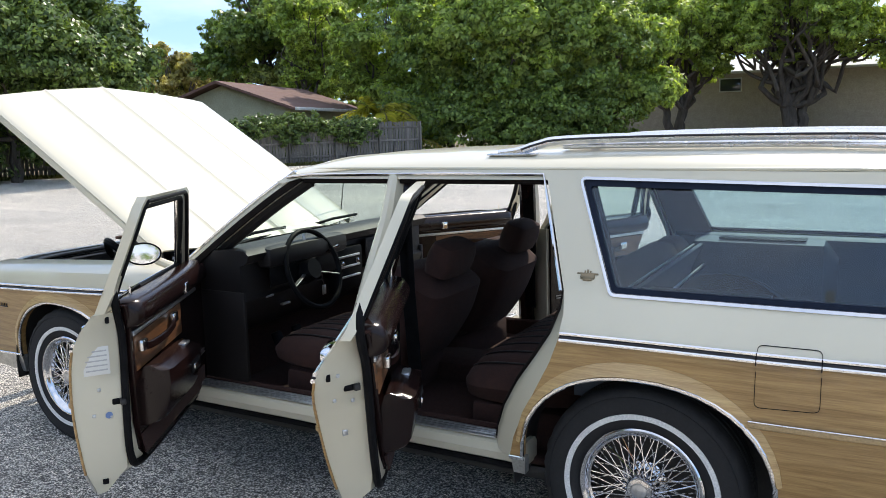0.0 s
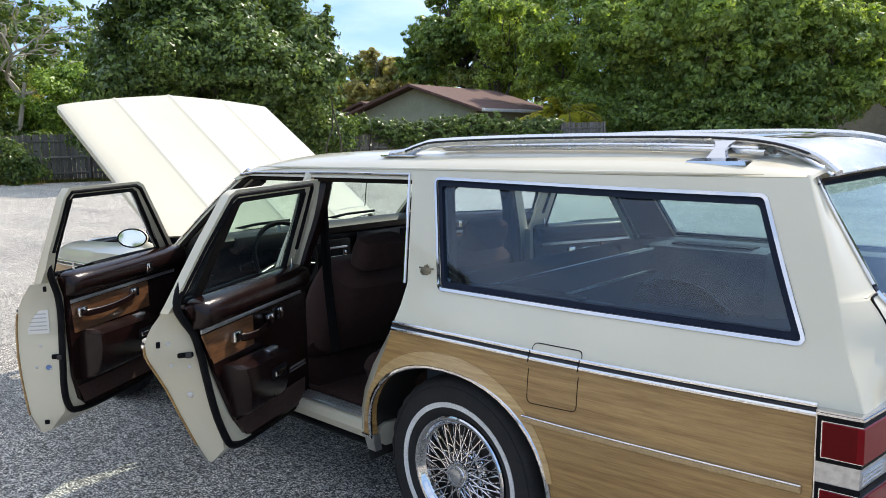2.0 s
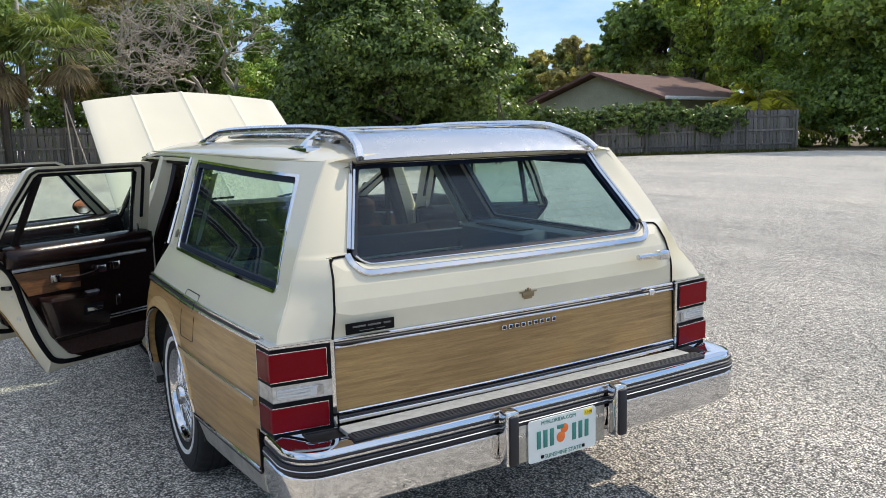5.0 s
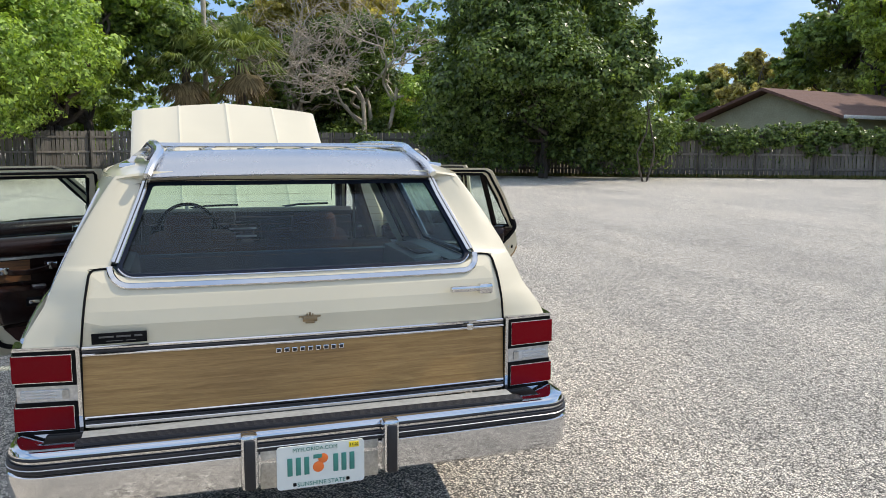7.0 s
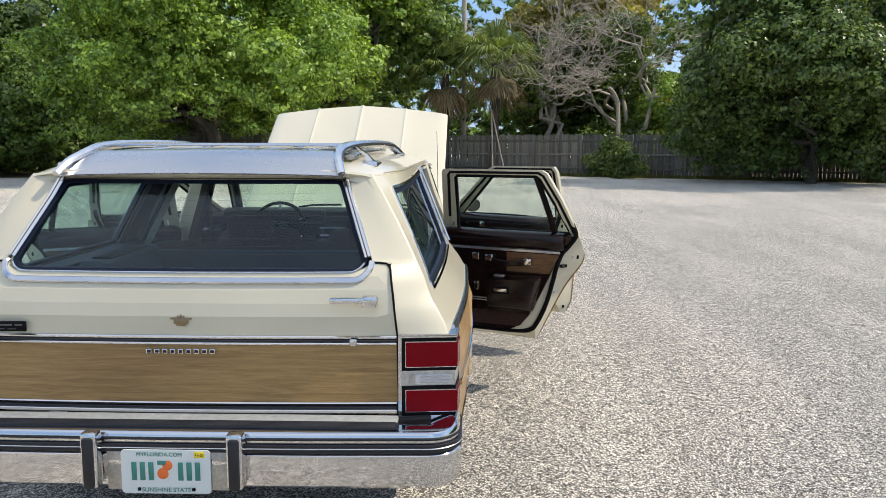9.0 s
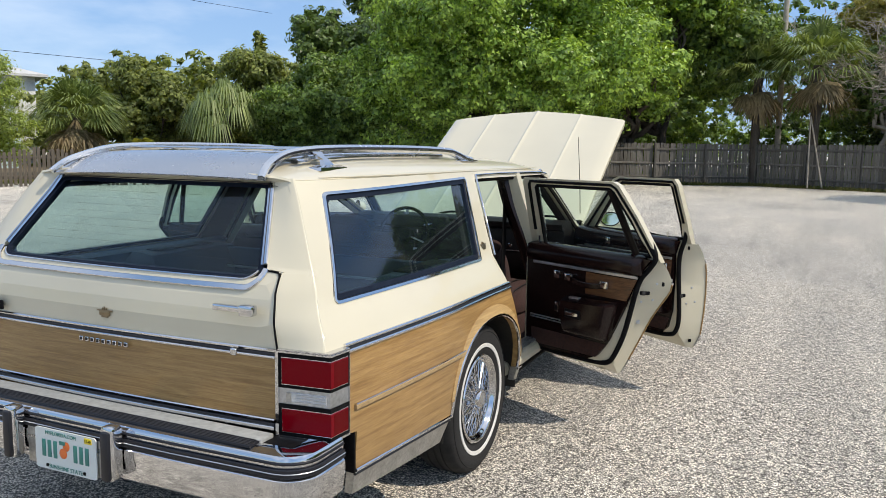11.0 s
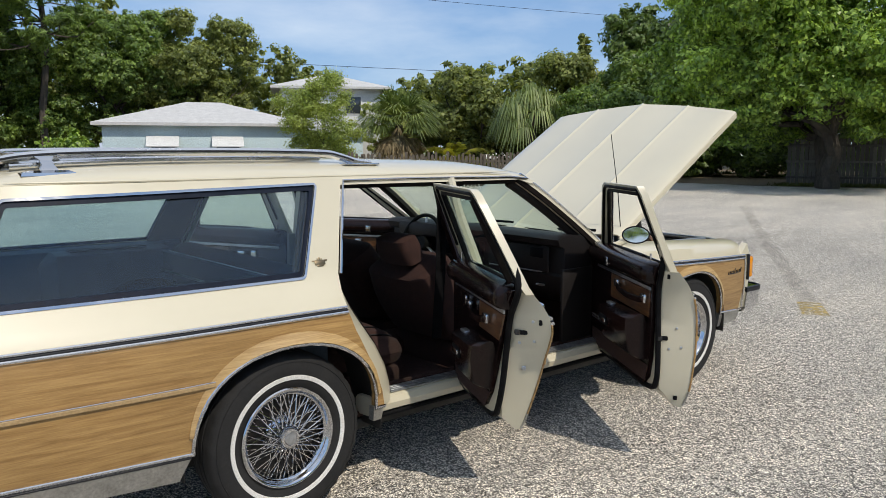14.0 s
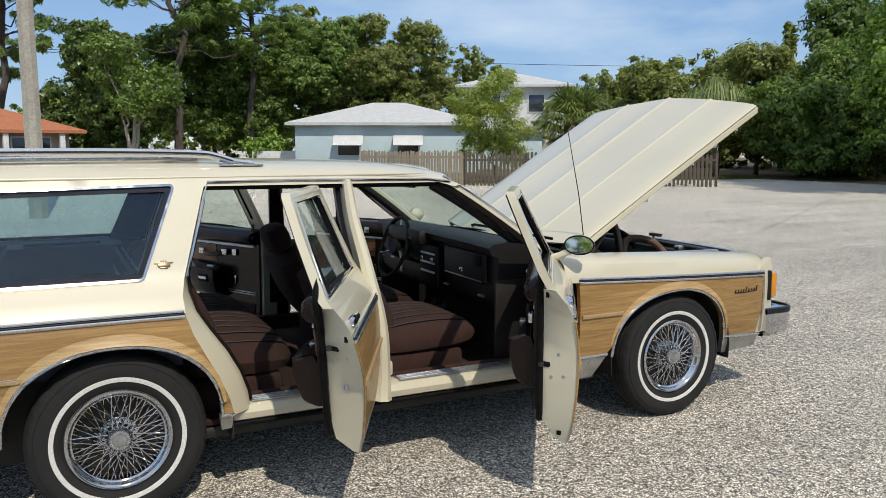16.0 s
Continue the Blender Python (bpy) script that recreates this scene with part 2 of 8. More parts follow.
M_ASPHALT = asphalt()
M_CREAM = paint("cream_paint", (0.635, 0.583, 0.44))
M_WOOD = vinyl_wood("woodgrain_vinyl", (0.255, 0.14, 0.047), (0.45, 0.28, 0.108))
M_WOODREAR = vinyl_wood("tailgate_woodgrain", (0.255, 0.14, 0.047), (0.45, 0.28, 0.108), (9, 1.3, 26))
M_WOODDOOR = vinyl_wood("door_wood_insert", (0.06, 0.024, 0.01), (0.2, 0.09, 0.036), (6, 9, 40))
def bright_metal(name, color, lo, hi):
    """Even bright metal whose gloss varies a little with grime."""
    m = mat(name, color, lo, 1.0)
    n = node(m, "ShaderNodeTexNoise", Scale=14.0, Detail=6.0)
    link(m, coords(m), "Vector", n, "Vector")
    mr = node(m, "ShaderNodeMapRange", From_Min=0.4, From_Max=0.75, To_Min=lo, To_Max=hi)
    link(m, n, "Fac", mr, "Value"), link(m, mr, "Result", bsdf(m), "Roughness")
    return m


M_CHROME = bright_metal("chrome", (0.66, 0.66, 0.67), 0.05, 0.16)
M_ALUBRIGHT = bright_metal("bright_moulding", (0.74, 0.74, 0.75), 0.16, 0.24)
M_ALU = mottled("brushed_aluminium", (0.62, 0.63, 0.65), (0.5, 0.51, 0.52), 9, 0.33, 0.05, 60, 0.9, rvar=0.08)
M_ROCKER = mottled("scuffed_bright_trim", (0.55, 0.54, 0.51), (0.36, 0.35, 0.32), 14, 0.38, 0.1, 90, 0.75, rvar=0.12)
M_BLACK = mottled("black_plastic", (0.005, 0.005, 0.0055), (0.011, 0.011, 0.012), 20, 0.5, 0.1, 200)
M_NAVY = mottled("dark_rubber_strip", (0.006, 0.007, 0.011), (0.012, 0.013, 0.019), 20, 0.45, 0.05, 200)
M_SEALBLUE = mottled("navy_window_rubber", (0.007, 0.011, 0.022), (0.012, 0.019, 0.036), 20, 0.5, 0.05, 200)
M_SEAL = mottled("brown_weatherstrip", (0.008, 0.006, 0.0055), (0.018, 0.014, 0.012), 30, 0.6, 0.1, 220)
M_TYRE = mottled("tyre_rubber", (0.009, 0.009, 0.0095), (0.02, 0.0195, 0.019), 12, 0.85, 0.25, 160)
M_WHITE = mottled("whitewall_rubber", (0.78, 0.77, 0.74), (0.68, 0.66, 0.62), 20, 0.6, 0.05, 120)
M_VELOUR = mottled("maroon_velour", (0.031, 0.012, 0.0092), (0.049, 0.0192, 0.0136), 26, 0.95, 0.4, 500, rvar=0.04)
M_CARPET = mottled("maroon_carpet", (0.028, 0.012, 0.01), (0.06, 0.025, 0.018), 60, 1.0, 0.8, 700, rvar=0.0)
M_VINYL = mottled("maroon_vinyl", (0.0085, 0.0036, 0.0034), (0.015, 0.0065, 0.006), 18, 0.2, 0.1, 420, rvar=0.05)
bsdf(M_VINYL).inputs["Specular IOR Level"].default_value = 0.3
M_DASH = mottled("dark_dash_vinyl", (0.005, 0.0033, 0.003), (0.009, 0.006, 0.0055), 18, 0.55, 0.25, 420)
M_BLUEPAD = mottled("faded_cargo_vinyl", (0.03, 0.049, 0.072), (0.05, 0.074, 0.1), 10, 0.6, 0.15, 300)
M_CARGO = mottled("navy_cargo_vinyl", (0.012, 0.024, 0.044), (0.021, 0.038, 0.064), 10, 0.6, 0.15, 300)
M_HEADLINER = mottled("headliner", (0.05, 0.03, 0.026), (0.07, 0.045, 0.038), 30, 0.95, 0.2, 400)
M_RED = mat("red_lens", (0.165, 0.0015, 0.006), 0.12, 0, 0.0, 0.12)
M_REDDARK = mat("dark_red_lens", (0.10, 0.0012, 0.003), 0.15, 0, 0.0, 0.12)
M_CLEARLENS = mat("clear_lens", (0.55, 0.57, 0.58), 0.22, 0.3, 0.8)
M_AMBER = mat("amber_lens", (0.75, 0.28, 0.02), 0.2, 0, 0.8)
bsdf(M_BLACK).inputs["Specular IOR Level"].default_value = 0.06
bsdf(M_SEAL).inputs["Specular IOR Level"].default_value = 0.06
bsdf(M_SEALBLUE).inputs["Specular IOR Level"].default_value = 0.12
M_GLASS = glass("tinted_glass", (0.64, 0.8, 0.82), 0.0, 2.2, 0.012)
M_GLASSREAR = glass("rear_glass", (0.7, 0.83, 0.77), 0.0, 1.2, 0.012)
M_GLASSDOOR = glass("door_glass", (0.72, 0.84, 0.78), 0.0, 1.2, 0.012)
M_SHIELD = glass("windscreen_glass", (0.74, 0.86, 0.8), 0.0, 1.2, 0.012)
M_MIRROR = mat("mirror_silver", (0.85, 0.86, 0.87), 0.03, 1.0)
M_ENGINE = mottled("greasy_black", (0.012, 0.012, 0.012), (0.035, 0.032, 0.028), 12, 0.55, 0.3, 90)
M_RUST = mottled("rusty_metal", (0.12, 0.06, 0.035), (0.2, 0.12, 0.08), 18, 0.8, 0.3, 120)
M_GOLD = mat("gilt_badge", (0.26, 0.2, 0.125), 0.35, 0.9)
M_STICKER = mat("paper_sticker", (0.7, 0.68, 0.62), 0.7)
M_FADEDPRINT = mat("grey_print", (0.45, 0.44, 0.41), 0.7)
M_DULLPRINT = mat("dull_grey_print", (0.09, 0.09, 0.088), 0.6)
M_BLUEDOT = mat("blue_sticker", (0.14, 0.22, 0.4), 0.6)
M_PLATE = mat("plate_white", (0.68, 0.72, 0.7), 0.4)
M_TEAL = mat("plate_green", (0.03, 0.2, 0.17), 0.45)
M_ORANGE = mat("plate_orange", (0.75, 0.16, 0.03), 0.45)
M_YELLOW = mat("tag_yellow", (0.8, 0.62, 0.03), 0.45)
M_FENCE = mottled("weathered_pickets", (0.135, 0.125, 0.11), (0.235, 0.22, 0.197), 3.0, 0.9, 0.5, 60, stretch=(4, 4, 0.5))
def per_piece(m, lo, hi):
    """Varies a material's colour from object to object."""
    old = bsdf(m).inputs["Base Color"].links[0].from_socket
    oi = node(m, "ShaderNodeObjectInfo")
    r = ramp(m, ((0.0, (lo,) * 3), (1.0, (hi,) * 3)), oi, "Random")
    x = node(m, "ShaderNodeMix")
    x.data_type, x.blend_type = "RGBA", "MULTIPLY"
    x.inputs[0].default_value = 1.0
    m.node_tree.links.new(old, x.inputs[6])
    m.node_tree.links.new(r.outputs[0], x.inputs[7])
    m.node_tree.links.new(x.outputs[2], bsdf(m).inputs["Base Color"])


per_piece(M_FENCE, 0.6, 1.15)
M_OLDFENCE = mottled("tan_pickets", (0.26, 0.215, 0.15), (0.38, 0.32, 0.23), 3.0, 0.9, 0.5, 60, stretch=(4, 4, 0.5))
M_DARKFENCE = mottled("dark_weathered_pickets", (0.07, 0.058, 0.045), (0.15, 0.125, 0.095), 3.0, 0.9, 0.5, 60, stretch=(4, 4, 0.5))
M_BARK = mottled("bark", (0.055, 0.045, 0.037), (0.125, 0.105, 0.085), 5.0, 0.95, 0.8, 22, stretch=(1, 1, 0.3), dist=0.03)
M_PALEBARK = mottled("pale_bark", (0.38, 0.33, 0.27), (0.54, 0.48, 0.4), 6.0, 0.95, 0.6, 22, dist=0.02)
M_CONCRETE = mottled("concrete_pole", (0.34, 0.31, 0.26), (0.44, 0.41, 0.35), 3.0, 0.9, 0.2, 60)
M_GRASS = leafy("grass_blades", (0.05, 0.075, 0.02), (0.17, 0.16, 0.06), 0.3, 0.7)
M_LITTER = mottled("leaf_litter", (0.1, 0.075, 0.045), (0.22, 0.17, 0.1), 6.0, 1.0, 0.6, 40)
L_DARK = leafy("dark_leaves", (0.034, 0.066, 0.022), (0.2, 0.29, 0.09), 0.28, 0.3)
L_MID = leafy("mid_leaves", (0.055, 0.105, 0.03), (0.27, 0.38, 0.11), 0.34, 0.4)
L_BRIGHT = leafy("spring_leaves", (0.075, 0.15, 0.034), (0.43, 0.6, 0.14), 0.27, 0.4)
L_OLIVE = leafy("olive_leaves", (0.085, 0.115, 0.04), (0.34, 0.385, 0.135), 0.36)
# lighter leaf copy: haze and brightness of the backlit far edge put into the colour
L_FAR = leafy("haze_paled_leaves", (0.12, 0.18, 0.06), (0.45, 0.56, 0.2), 0.55)
L_PALM = leafy("palm_fronds", (0.075, 0.115, 0.038), (0.24, 0.3, 0.115), 0.3)
L_FEATHER = leafy("feathery_leaves", (0.17, 0.22, 0.07), (0.46, 0.54, 0.2), 0.45)
L_PALMPALE = leafy("pale_fronds", (0.14, 0.19, 0.08), (0.36, 0.43, 0.2), 0.3)
L_DEAD = leafy("dead_fronds", (0.16, 0.12, 0.075), (0.42, 0.33, 0.22), 0.15, 0.8)
L_PALEOAK = leafy("budding_leaves", (0.2, 0.18, 0.075), (0.46, 0.42, 0.2), 0.5)
L_GOLDEN = leafy("golden_fronds", (0.2, 0.21, 0.04), (0.46, 0.44, 0.1), 0.5)

M_DEFLECT = bright_metal("polished_deflector", (0.56, 0.57, 0.59), 0.24, 0.3)
ONCE = {"pad_brown": mottled("pad_rubber", (0.016, 0.016, 0.019), (0.034, 0.033, 0.036), 30, 0.6, 0.1, 120), "bottle": mottled("bottle_plastic", (0.5, 0.48, 0.42), (0.42, 0.4, 0.34), 12, 0.5, 0.05, 60)}


def mottled_once(key):
    return ONCE[key]

# ---- mesh tools ----
from mathutils.geometry import delaunay_2d_cdt

RNG = np.random.default_rng(7)


def part(name, bm, material, parent=None, label="", smooth=True):
    """Links a bmesh as one mesh object under a thing or a part."""
    me = bpy.data.meshes.new(name)
    bm.normal_update()
    bm.to_mesh(me)
    bm.free()
    if smooth:
        me.polygons.foreach_set("use_smooth", [True] * len(me.polygons))
        me.set_sharp_from_angle(angle=radians(38))
    me.materials.append(material)
    ob = new(name, me)
    if parent is not None:
        ob.parent = parent
    if label:
        ob["label"] = label
    return ob


def shared(name, mesh, m, parent):
    """Another object on the same mesh."""
    ob = new(name, mesh)
    ob.parent = parent
    ob.matrix_basis = m
    return ob


def empty(name, label, category, m=None, group="", kind=""):
    ob = new(name)
    if m is not None:
        ob.matrix_world = m
    return tagged(ob, label, category, group, kind)


def box(size, at=(0, 0, 0), bevel=0.0, seg=2, bm=None, m=None):
    b = bmesh.new()
    bmesh.ops.create_cube(b, size=1)
    bmesh.ops.scale(b, vec=size, verts=b.verts)
    if bevel:
        bmesh.ops.bevel(b, geom=b.edges[:], offset=min(bevel, min(size) * 0.49), segments=seg, affect="EDGES", profile=0.5)
    if m is not None:
        bmesh.ops.transform(b, matrix=m, verts=b.verts)
    bmesh.ops.translate(b, vec=at, verts=b.verts)
    return join(bm, b)


def join(bm, b):
    if bm is None:
        return b
    me = bpy.data.meshes.new("tmp")
    b.to_mesh(me)
    b.free()
    bm.from_mesh(me)
    bpy.data.meshes.remove(me)
    return bm


def grid_mesh(rows, bm=None, closed=False, caps=False):
    """A skin over rows of points of equal count. closed: each row is a ring."""
    bm = bm or bmesh.new()
    vs = [[bm.verts.new(p) for p in row] for row in rows]
    n = len(rows[0])
    for a, b in zip(vs, vs[1:]):
        for i in range(n if closed else n - 1):
            bm.faces.new((a[i], a[(i + 1) % n], b[(i + 1) % n], b[i]))
    if caps and closed:
        bm.faces.new(list(reversed(vs[0])))
        bm.faces.new(vs[-1])
    return bm


def thick(bm, t):
    """Gives a skin a thickness, t metres against its normals."""
    bmesh.ops.recalc_face_normals(bm, faces=bm.faces[:])
    geom = bm.faces[:]
    bmesh.ops.solidify(bm, geom=geom, thickness=t)
    return bm


def smooth_line(pts, n=8, closed=False):
    """Catmull-Rom through the points."""
    p = [Vector(v) for v in pts]
    k = len(p)
    out = []
    for i in range(k if closed else k - 1):
        a, b, c, d = (p[(i + j) % k] if closed else p[min(max(i + j, 0), k - 1)] for j in (-1, 0, 1, 2))
        for j in range(n):
            t = j / n
            out.append(0.5 * (2 * b + (c - a) * t + (2 * a - 5 * b + 4 * c - d) * t * t + (3 * b - a - 3 * c + d) * t ** 3))
    if not closed:
        out.append(p[-1])
    return out


def sweep(path, section, closed=False, up=(0, 0, 1), bm=None, scale=None):
    """Sweeps a ring of (side, up) points along a path."""
    path = [Vector(p) for p in path]
    k = len(path)
    rows = []
    side0 = None
    for i, p in enumerate(path):
        a = path[(i - 1) % k] if closed else path[max(i - 1, 0)]
        b = path[(i + 1) % k] if closed else path[min(i + 1, k - 1)]
        d = (b - a).normalized()
        s = d.cross(Vector(up))
        if s.length < 1e-3:
            s = side0 or Vector((1, 0, 0))
        s.normalize()
        if side0 is not None and s.dot(side0) < 0 and abs(s.dot(side0)) > 0.2:
            s.negate()
        side0 = s
        u = s.cross(d).normalized()
        f = scale[i] if scale else 1.0
        rows.append([p + s * (x * f) + u * (y * f) for x, y in section])
    if closed:
        rows.append(rows[0])
    bm = grid_mesh(rows, bm, closed=True, caps=not closed)
    if closed:
        bmesh.ops.remove_doubles(bm, verts=bm.verts, dist=1e-6)
    return bm


def ring(r, n=8, ry=None):
    return [(r * math.cos(2 * math.pi * i / n), (ry or r) * math.sin(2 * math.pi * i / n)) for i in range(n)]


def oblong(w, h):
    """A rounded rectangle section, w wide and h high."""
    c = min(w, h) * 0.3
    w, h = w / 2, h / 2
    return [(w, -h + c), (w, h - c), (w - c, h), (-w + c, h), (-w, h - c), (-w, -h + c), (-w + c, -h), (w - c, -h)]


def lathe(profile, n=48, bm=None):
    """Turns (radius, y) about the y axis."""
    rows = [[(r * math.cos(2 * math.pi * i / n), y, r * math.sin(2 * math.pi * i / n)) for i in range(n)] for r, y in profile]
    return grid_mesh(rows, bm, closed=True)


def rounded(pts, r, n=5):
    """Rounds the corners of a closed 2D outline; r: one radius or one a corner."""
    k = len(pts)
    out = []
    for i in range(k):
        p = Vector(pts[i])
        a, b = Vector(pts[i - 1]) - p, Vector(pts[(i + 1) % k]) - p
        rr = r[i] if isinstance(r, (list, tuple)) else r
        if rr <= 0:
            out.append(tuple(p))
            continue
        rr = min(rr, a.length * 0.45, b.length * 0.45)
        a, b = p + a.normalized() * rr, p + b.normalized() * rr
        for j in range(n + 1):
            t = j / n
            out.append(tuple(a * (1 - t) ** 2 + p * 2 * t * (1 - t) + b * t * t))
    return out


def dense(pts, step):
    out = []
    k = len(pts)
    for i in range(k):
        a, b = Vector(pts[i]), Vector(pts[(i + 1) % k])
        n = max(1, int((b - a).length / step))
        out += [tuple(a.lerp(b, j / n)) for j in range(n)]
    return out


def inside(p, poly):
    x, y = p
    hit = False
    j = len(poly) - 1
    for i in range(len(poly)):
        (xi, yi), (xj, yj) = poly[i], poly[j]
        if (yi > y) != (yj > y) and x < (xj - xi) * (y - yi) / (yj - yi) + xi:
            hit = not hit
        j = i
    return hit


def panel(outline, fo, fi=None, holes=(), step=0.06, bm=None):
    """A sheet cut to a 2D outline with holes, laid on the surface fo(u, v); with fi also the back and the edges between."""
    loops = [dense(outline, step)] + [dense(h, step) for h in holes]
    pts, edges = [], []
    for loop in loops:
        s = len(pts)
        pts += [Vector(p) for p in loop]
        edges += [(s + i, s + (i + 1) % len(loop)) for i in range(len(loop))]
    nb = len(pts)
    us, vs = [p.x for p in pts], [p.y for p in pts]
    u = min(us) + step * 0.5
    while u < max(us):
        v = min(vs) + step * 0.5
        while v < max(vs):
            if inside((u, v), loops[0]) and not any(inside((u, v), h) for h in loops[1:]):
                if min((p - Vector((u, v))).length for p in pts[:nb]) > step * 0.45:
                    pts.append(Vector((u, v)))
            v += step
        u += step
    vo, _, fc, *_ = delaunay_2d_cdt(pts, edges, [], 0, 1e-5)
    keep = []
    for f in fc:
        c = sum((vo[i] for i in f), Vector((0, 0))) / len(f)
        if inside(c, loops[0]) and not any(inside(c, h) for h in loops[1:]):
            keep.append(f)
    bm = bm or bmesh.new()
    top = [bm.verts.new(fo(p.x, p.y)) for p in vo]
    for f in keep:
        bm.faces.new([top[i] for i in f])
    if fi:
        low = [bm.verts.new(fi(p.x, p.y)) for p in vo]
        count = {}
        for f in keep:
            bm.faces.new([low[i] for i in reversed(f)])
            for i in range(len(f)):
                e = (f[i], f[(i + 1) % len(f)])
                if (e[1], e[0]) in count:
                    del count[(e[1], e[0])]
                else:
                    count[e] = 1
        for a, b in count:
            bm.faces.new((top[b], top[a], low[a], low[b]))
    loose = [v for v in bm.verts if not v.link_faces]
    bmesh.ops.delete(bm, geom=loose, context="VERTS")
    bmesh.ops.recalc_face_normals(bm, faces=bm.faces[:])
    return bm


def strip(path, fo, w, h, bm=None):
    """A moulding of width w and height h along (u, v) points on the surface fo."""
    pts = [Vector(fo(*p)) for p in path]
    return sweep(pts, oblong(h, w), bm=bm)

# ---- ground and setting ----
def gz(x, y):
    """Height of the lot: level round the car, rising gently to the sides."""
    far = max(0.0, -y - 6.0)
    return 0.003 * far * far / (far + 6.0) + 0.0006 * max(0.0, math.hypot(x, y) - 12.0)


def ground():
    xs = sorted({round(v, 2) for v in [*np.linspace(-60, 90, 76), -1500, -600, -250, -120, 150, 300, 700, 1500]})
    ys = sorted({round(v, 2) for v in [*np.linspace(-80, 80, 81), -1500, -600, -250, -120, 150, 300, 700, 1500]})
    rows = [[(x, y, gz(max(-60, min(90, x)), max(-80, min(80, y)))) for y in ys] for x in xs]
    bm = grid_mesh(rows)
    bmesh.ops.recalc_face_normals(bm, faces=bm.faces[:])
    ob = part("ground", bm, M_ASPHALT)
    return tagged(ob, "worn pale chip-seal parking lot with dark binder", "ground", kind="structure")


ground()


def yard(name, outline, material, label, lift=0.012):
    bm = panel(outline, lambda u, v: (u, v, gz(u, v) + lift), lambda u, v: (u, v, gz(u, v) - 0.05), step=3.0)
    return tagged(part(name, bm, material), label, "ground", kind="structure")


FA, FB, FC = (20.2, -32.0), (37.0, 0.0), (30.7, 12.0)
yard("verge", [(19.2, -32.4), (19.5, -31.2), (36.0, 0.0), (29.6, 12.2), (29.5, 23.2), (9.0, 25.6), (-6.0, 30), (-30.0, 36), (-30.0, 70), (80, 70), (80, -75), (-40, -75), (-40, -38), (8, -35)], M_LITTER, "brown leaf litter and soil along the fences")
# paint and tar marks on the lot
def along(a, b, w0, w1):
    """Outline of a band from a to b."""
    a, b = Vector(a), Vector(b)
    n = Vector((a.y - b.y, b.x - a.x)).normalized()
    return [tuple(a - n * w0 / 2), tuple(b - n * w1 / 2), tuple(b + n * w1 / 2), tuple(a + n * w0 / 2)]


M_TAR = worn_band("worn_tar", (0.2, 0.175, 0.145), (0.34, 0.3, 0.25), 0.3)
for a, b, w0, w1, lab in (((6.2, -0.27), (18.3, 7.05), 0.17, 0.24, "long brown patched seam in the asphalt"), ((14.8, 1.3), (20.1, 4.4), 0.09, 0.14, "dark sealed crack in the asphalt"), ((10.9, 5.7), (24.0, 13.7), 0.1, 0.16, "faint sealed crack in the asphalt")):
    bm = panel(along(a, b, w0, w1), lambda u, v: (u, v, gz(u, v) + 0.003), step=1.0)
    tagged(part("tar_seam", bm, M_TAR), lab, "tar seam", kind="structure")
bm = panel(along((5.76, -0.53), (6.32, -0.2), 0.24, 0.22), lambda u, v: (u, v, gz(u, v) + 0.004), step=0.2)
tagged(part("paint_mark", bm, worn_band("yellow_paint", (0.6, 0.43, 0.11), (0.5, 0.38, 0.16), 0.95)), "faded yellow paint mark on the asphalt", "paint mark", kind="structure")


# ---- plants ----
FINE = 2.5  # leaves of a crown for each one of its count
def leaves(centres, normals, size, bend=0.35, aspect=0.55):
    """Leaf quads with a fold: arrays of verts and faces."""
    n = len(centres)
    up = RNG.normal(size=(n, 3))
    nrm = normals / np.maximum(np.linalg.norm(normals, axis=1, keepdims=True), 1e-6)
    a = np.cross(nrm, up)
    a /= np.maximum(np.linalg.norm(a, axis=1, keepdims=True), 1e-6)
    b = np.cross(nrm, a)
    s = (size * RNG.uniform(0.65, 1.35, n))[:, None]
    v0 = centres - a * s
    v1 = centres + b * s * aspect + nrm * s * bend * 0.4
    v2 = centres + a * s - nrm * s * bend
    v3 = centres - b * s * aspect + nrm * s * bend * 0.4
    verts = np.stack([v0, v1, v2, v3], 1).reshape(-1, 3)
    return verts


def leaf_mesh(name, verts, material, parent, label="", sides=4):
    n = len(verts) // sides
    me = bpy.data.meshes.new(name)
    me.vertices.add(n * sides)
    me.vertices.foreach_set("co", verts.astype(np.float32).ravel())
    me.loops.add(n * sides)
    me.loops.foreach_set("vertex_index", np.arange(n * sides, dtype=np.int32))
    me.polygons.add(n)
    me.polygons.foreach_set("loop_start", np.arange(0, n * sides, sides, dtype=np.int32))
    me.materials.append(material)
    me.update(calc_edges=True)
    ob = new(name, me)
    ob.parent = parent
    if label:
        ob["label"] = label
    return ob


def fine_leaves(centres, normals, size):
    """Small three-cornered leaves: an array of verts."""
    n = len(centres)
    nrm = normals / np.maximum(np.linalg.norm(normals, axis=1, keepdims=True), 1e-6)
    a = np.cross(nrm, RNG.normal(size=(n, 3)))
    a /= np.maximum(np.linalg.norm(a, axis=1, keepdims=True), 1e-6)
    b = np.cross(nrm, a)
    s = (size * RNG.uniform(0.6, 1.4, n))[:, None]
    return np.stack([centres - a * s, centres + b * s * 0.62 + a * s * 0.2, centres - b * s * 0.55 + a * s * 0.5], 1).reshape(-1, 3)


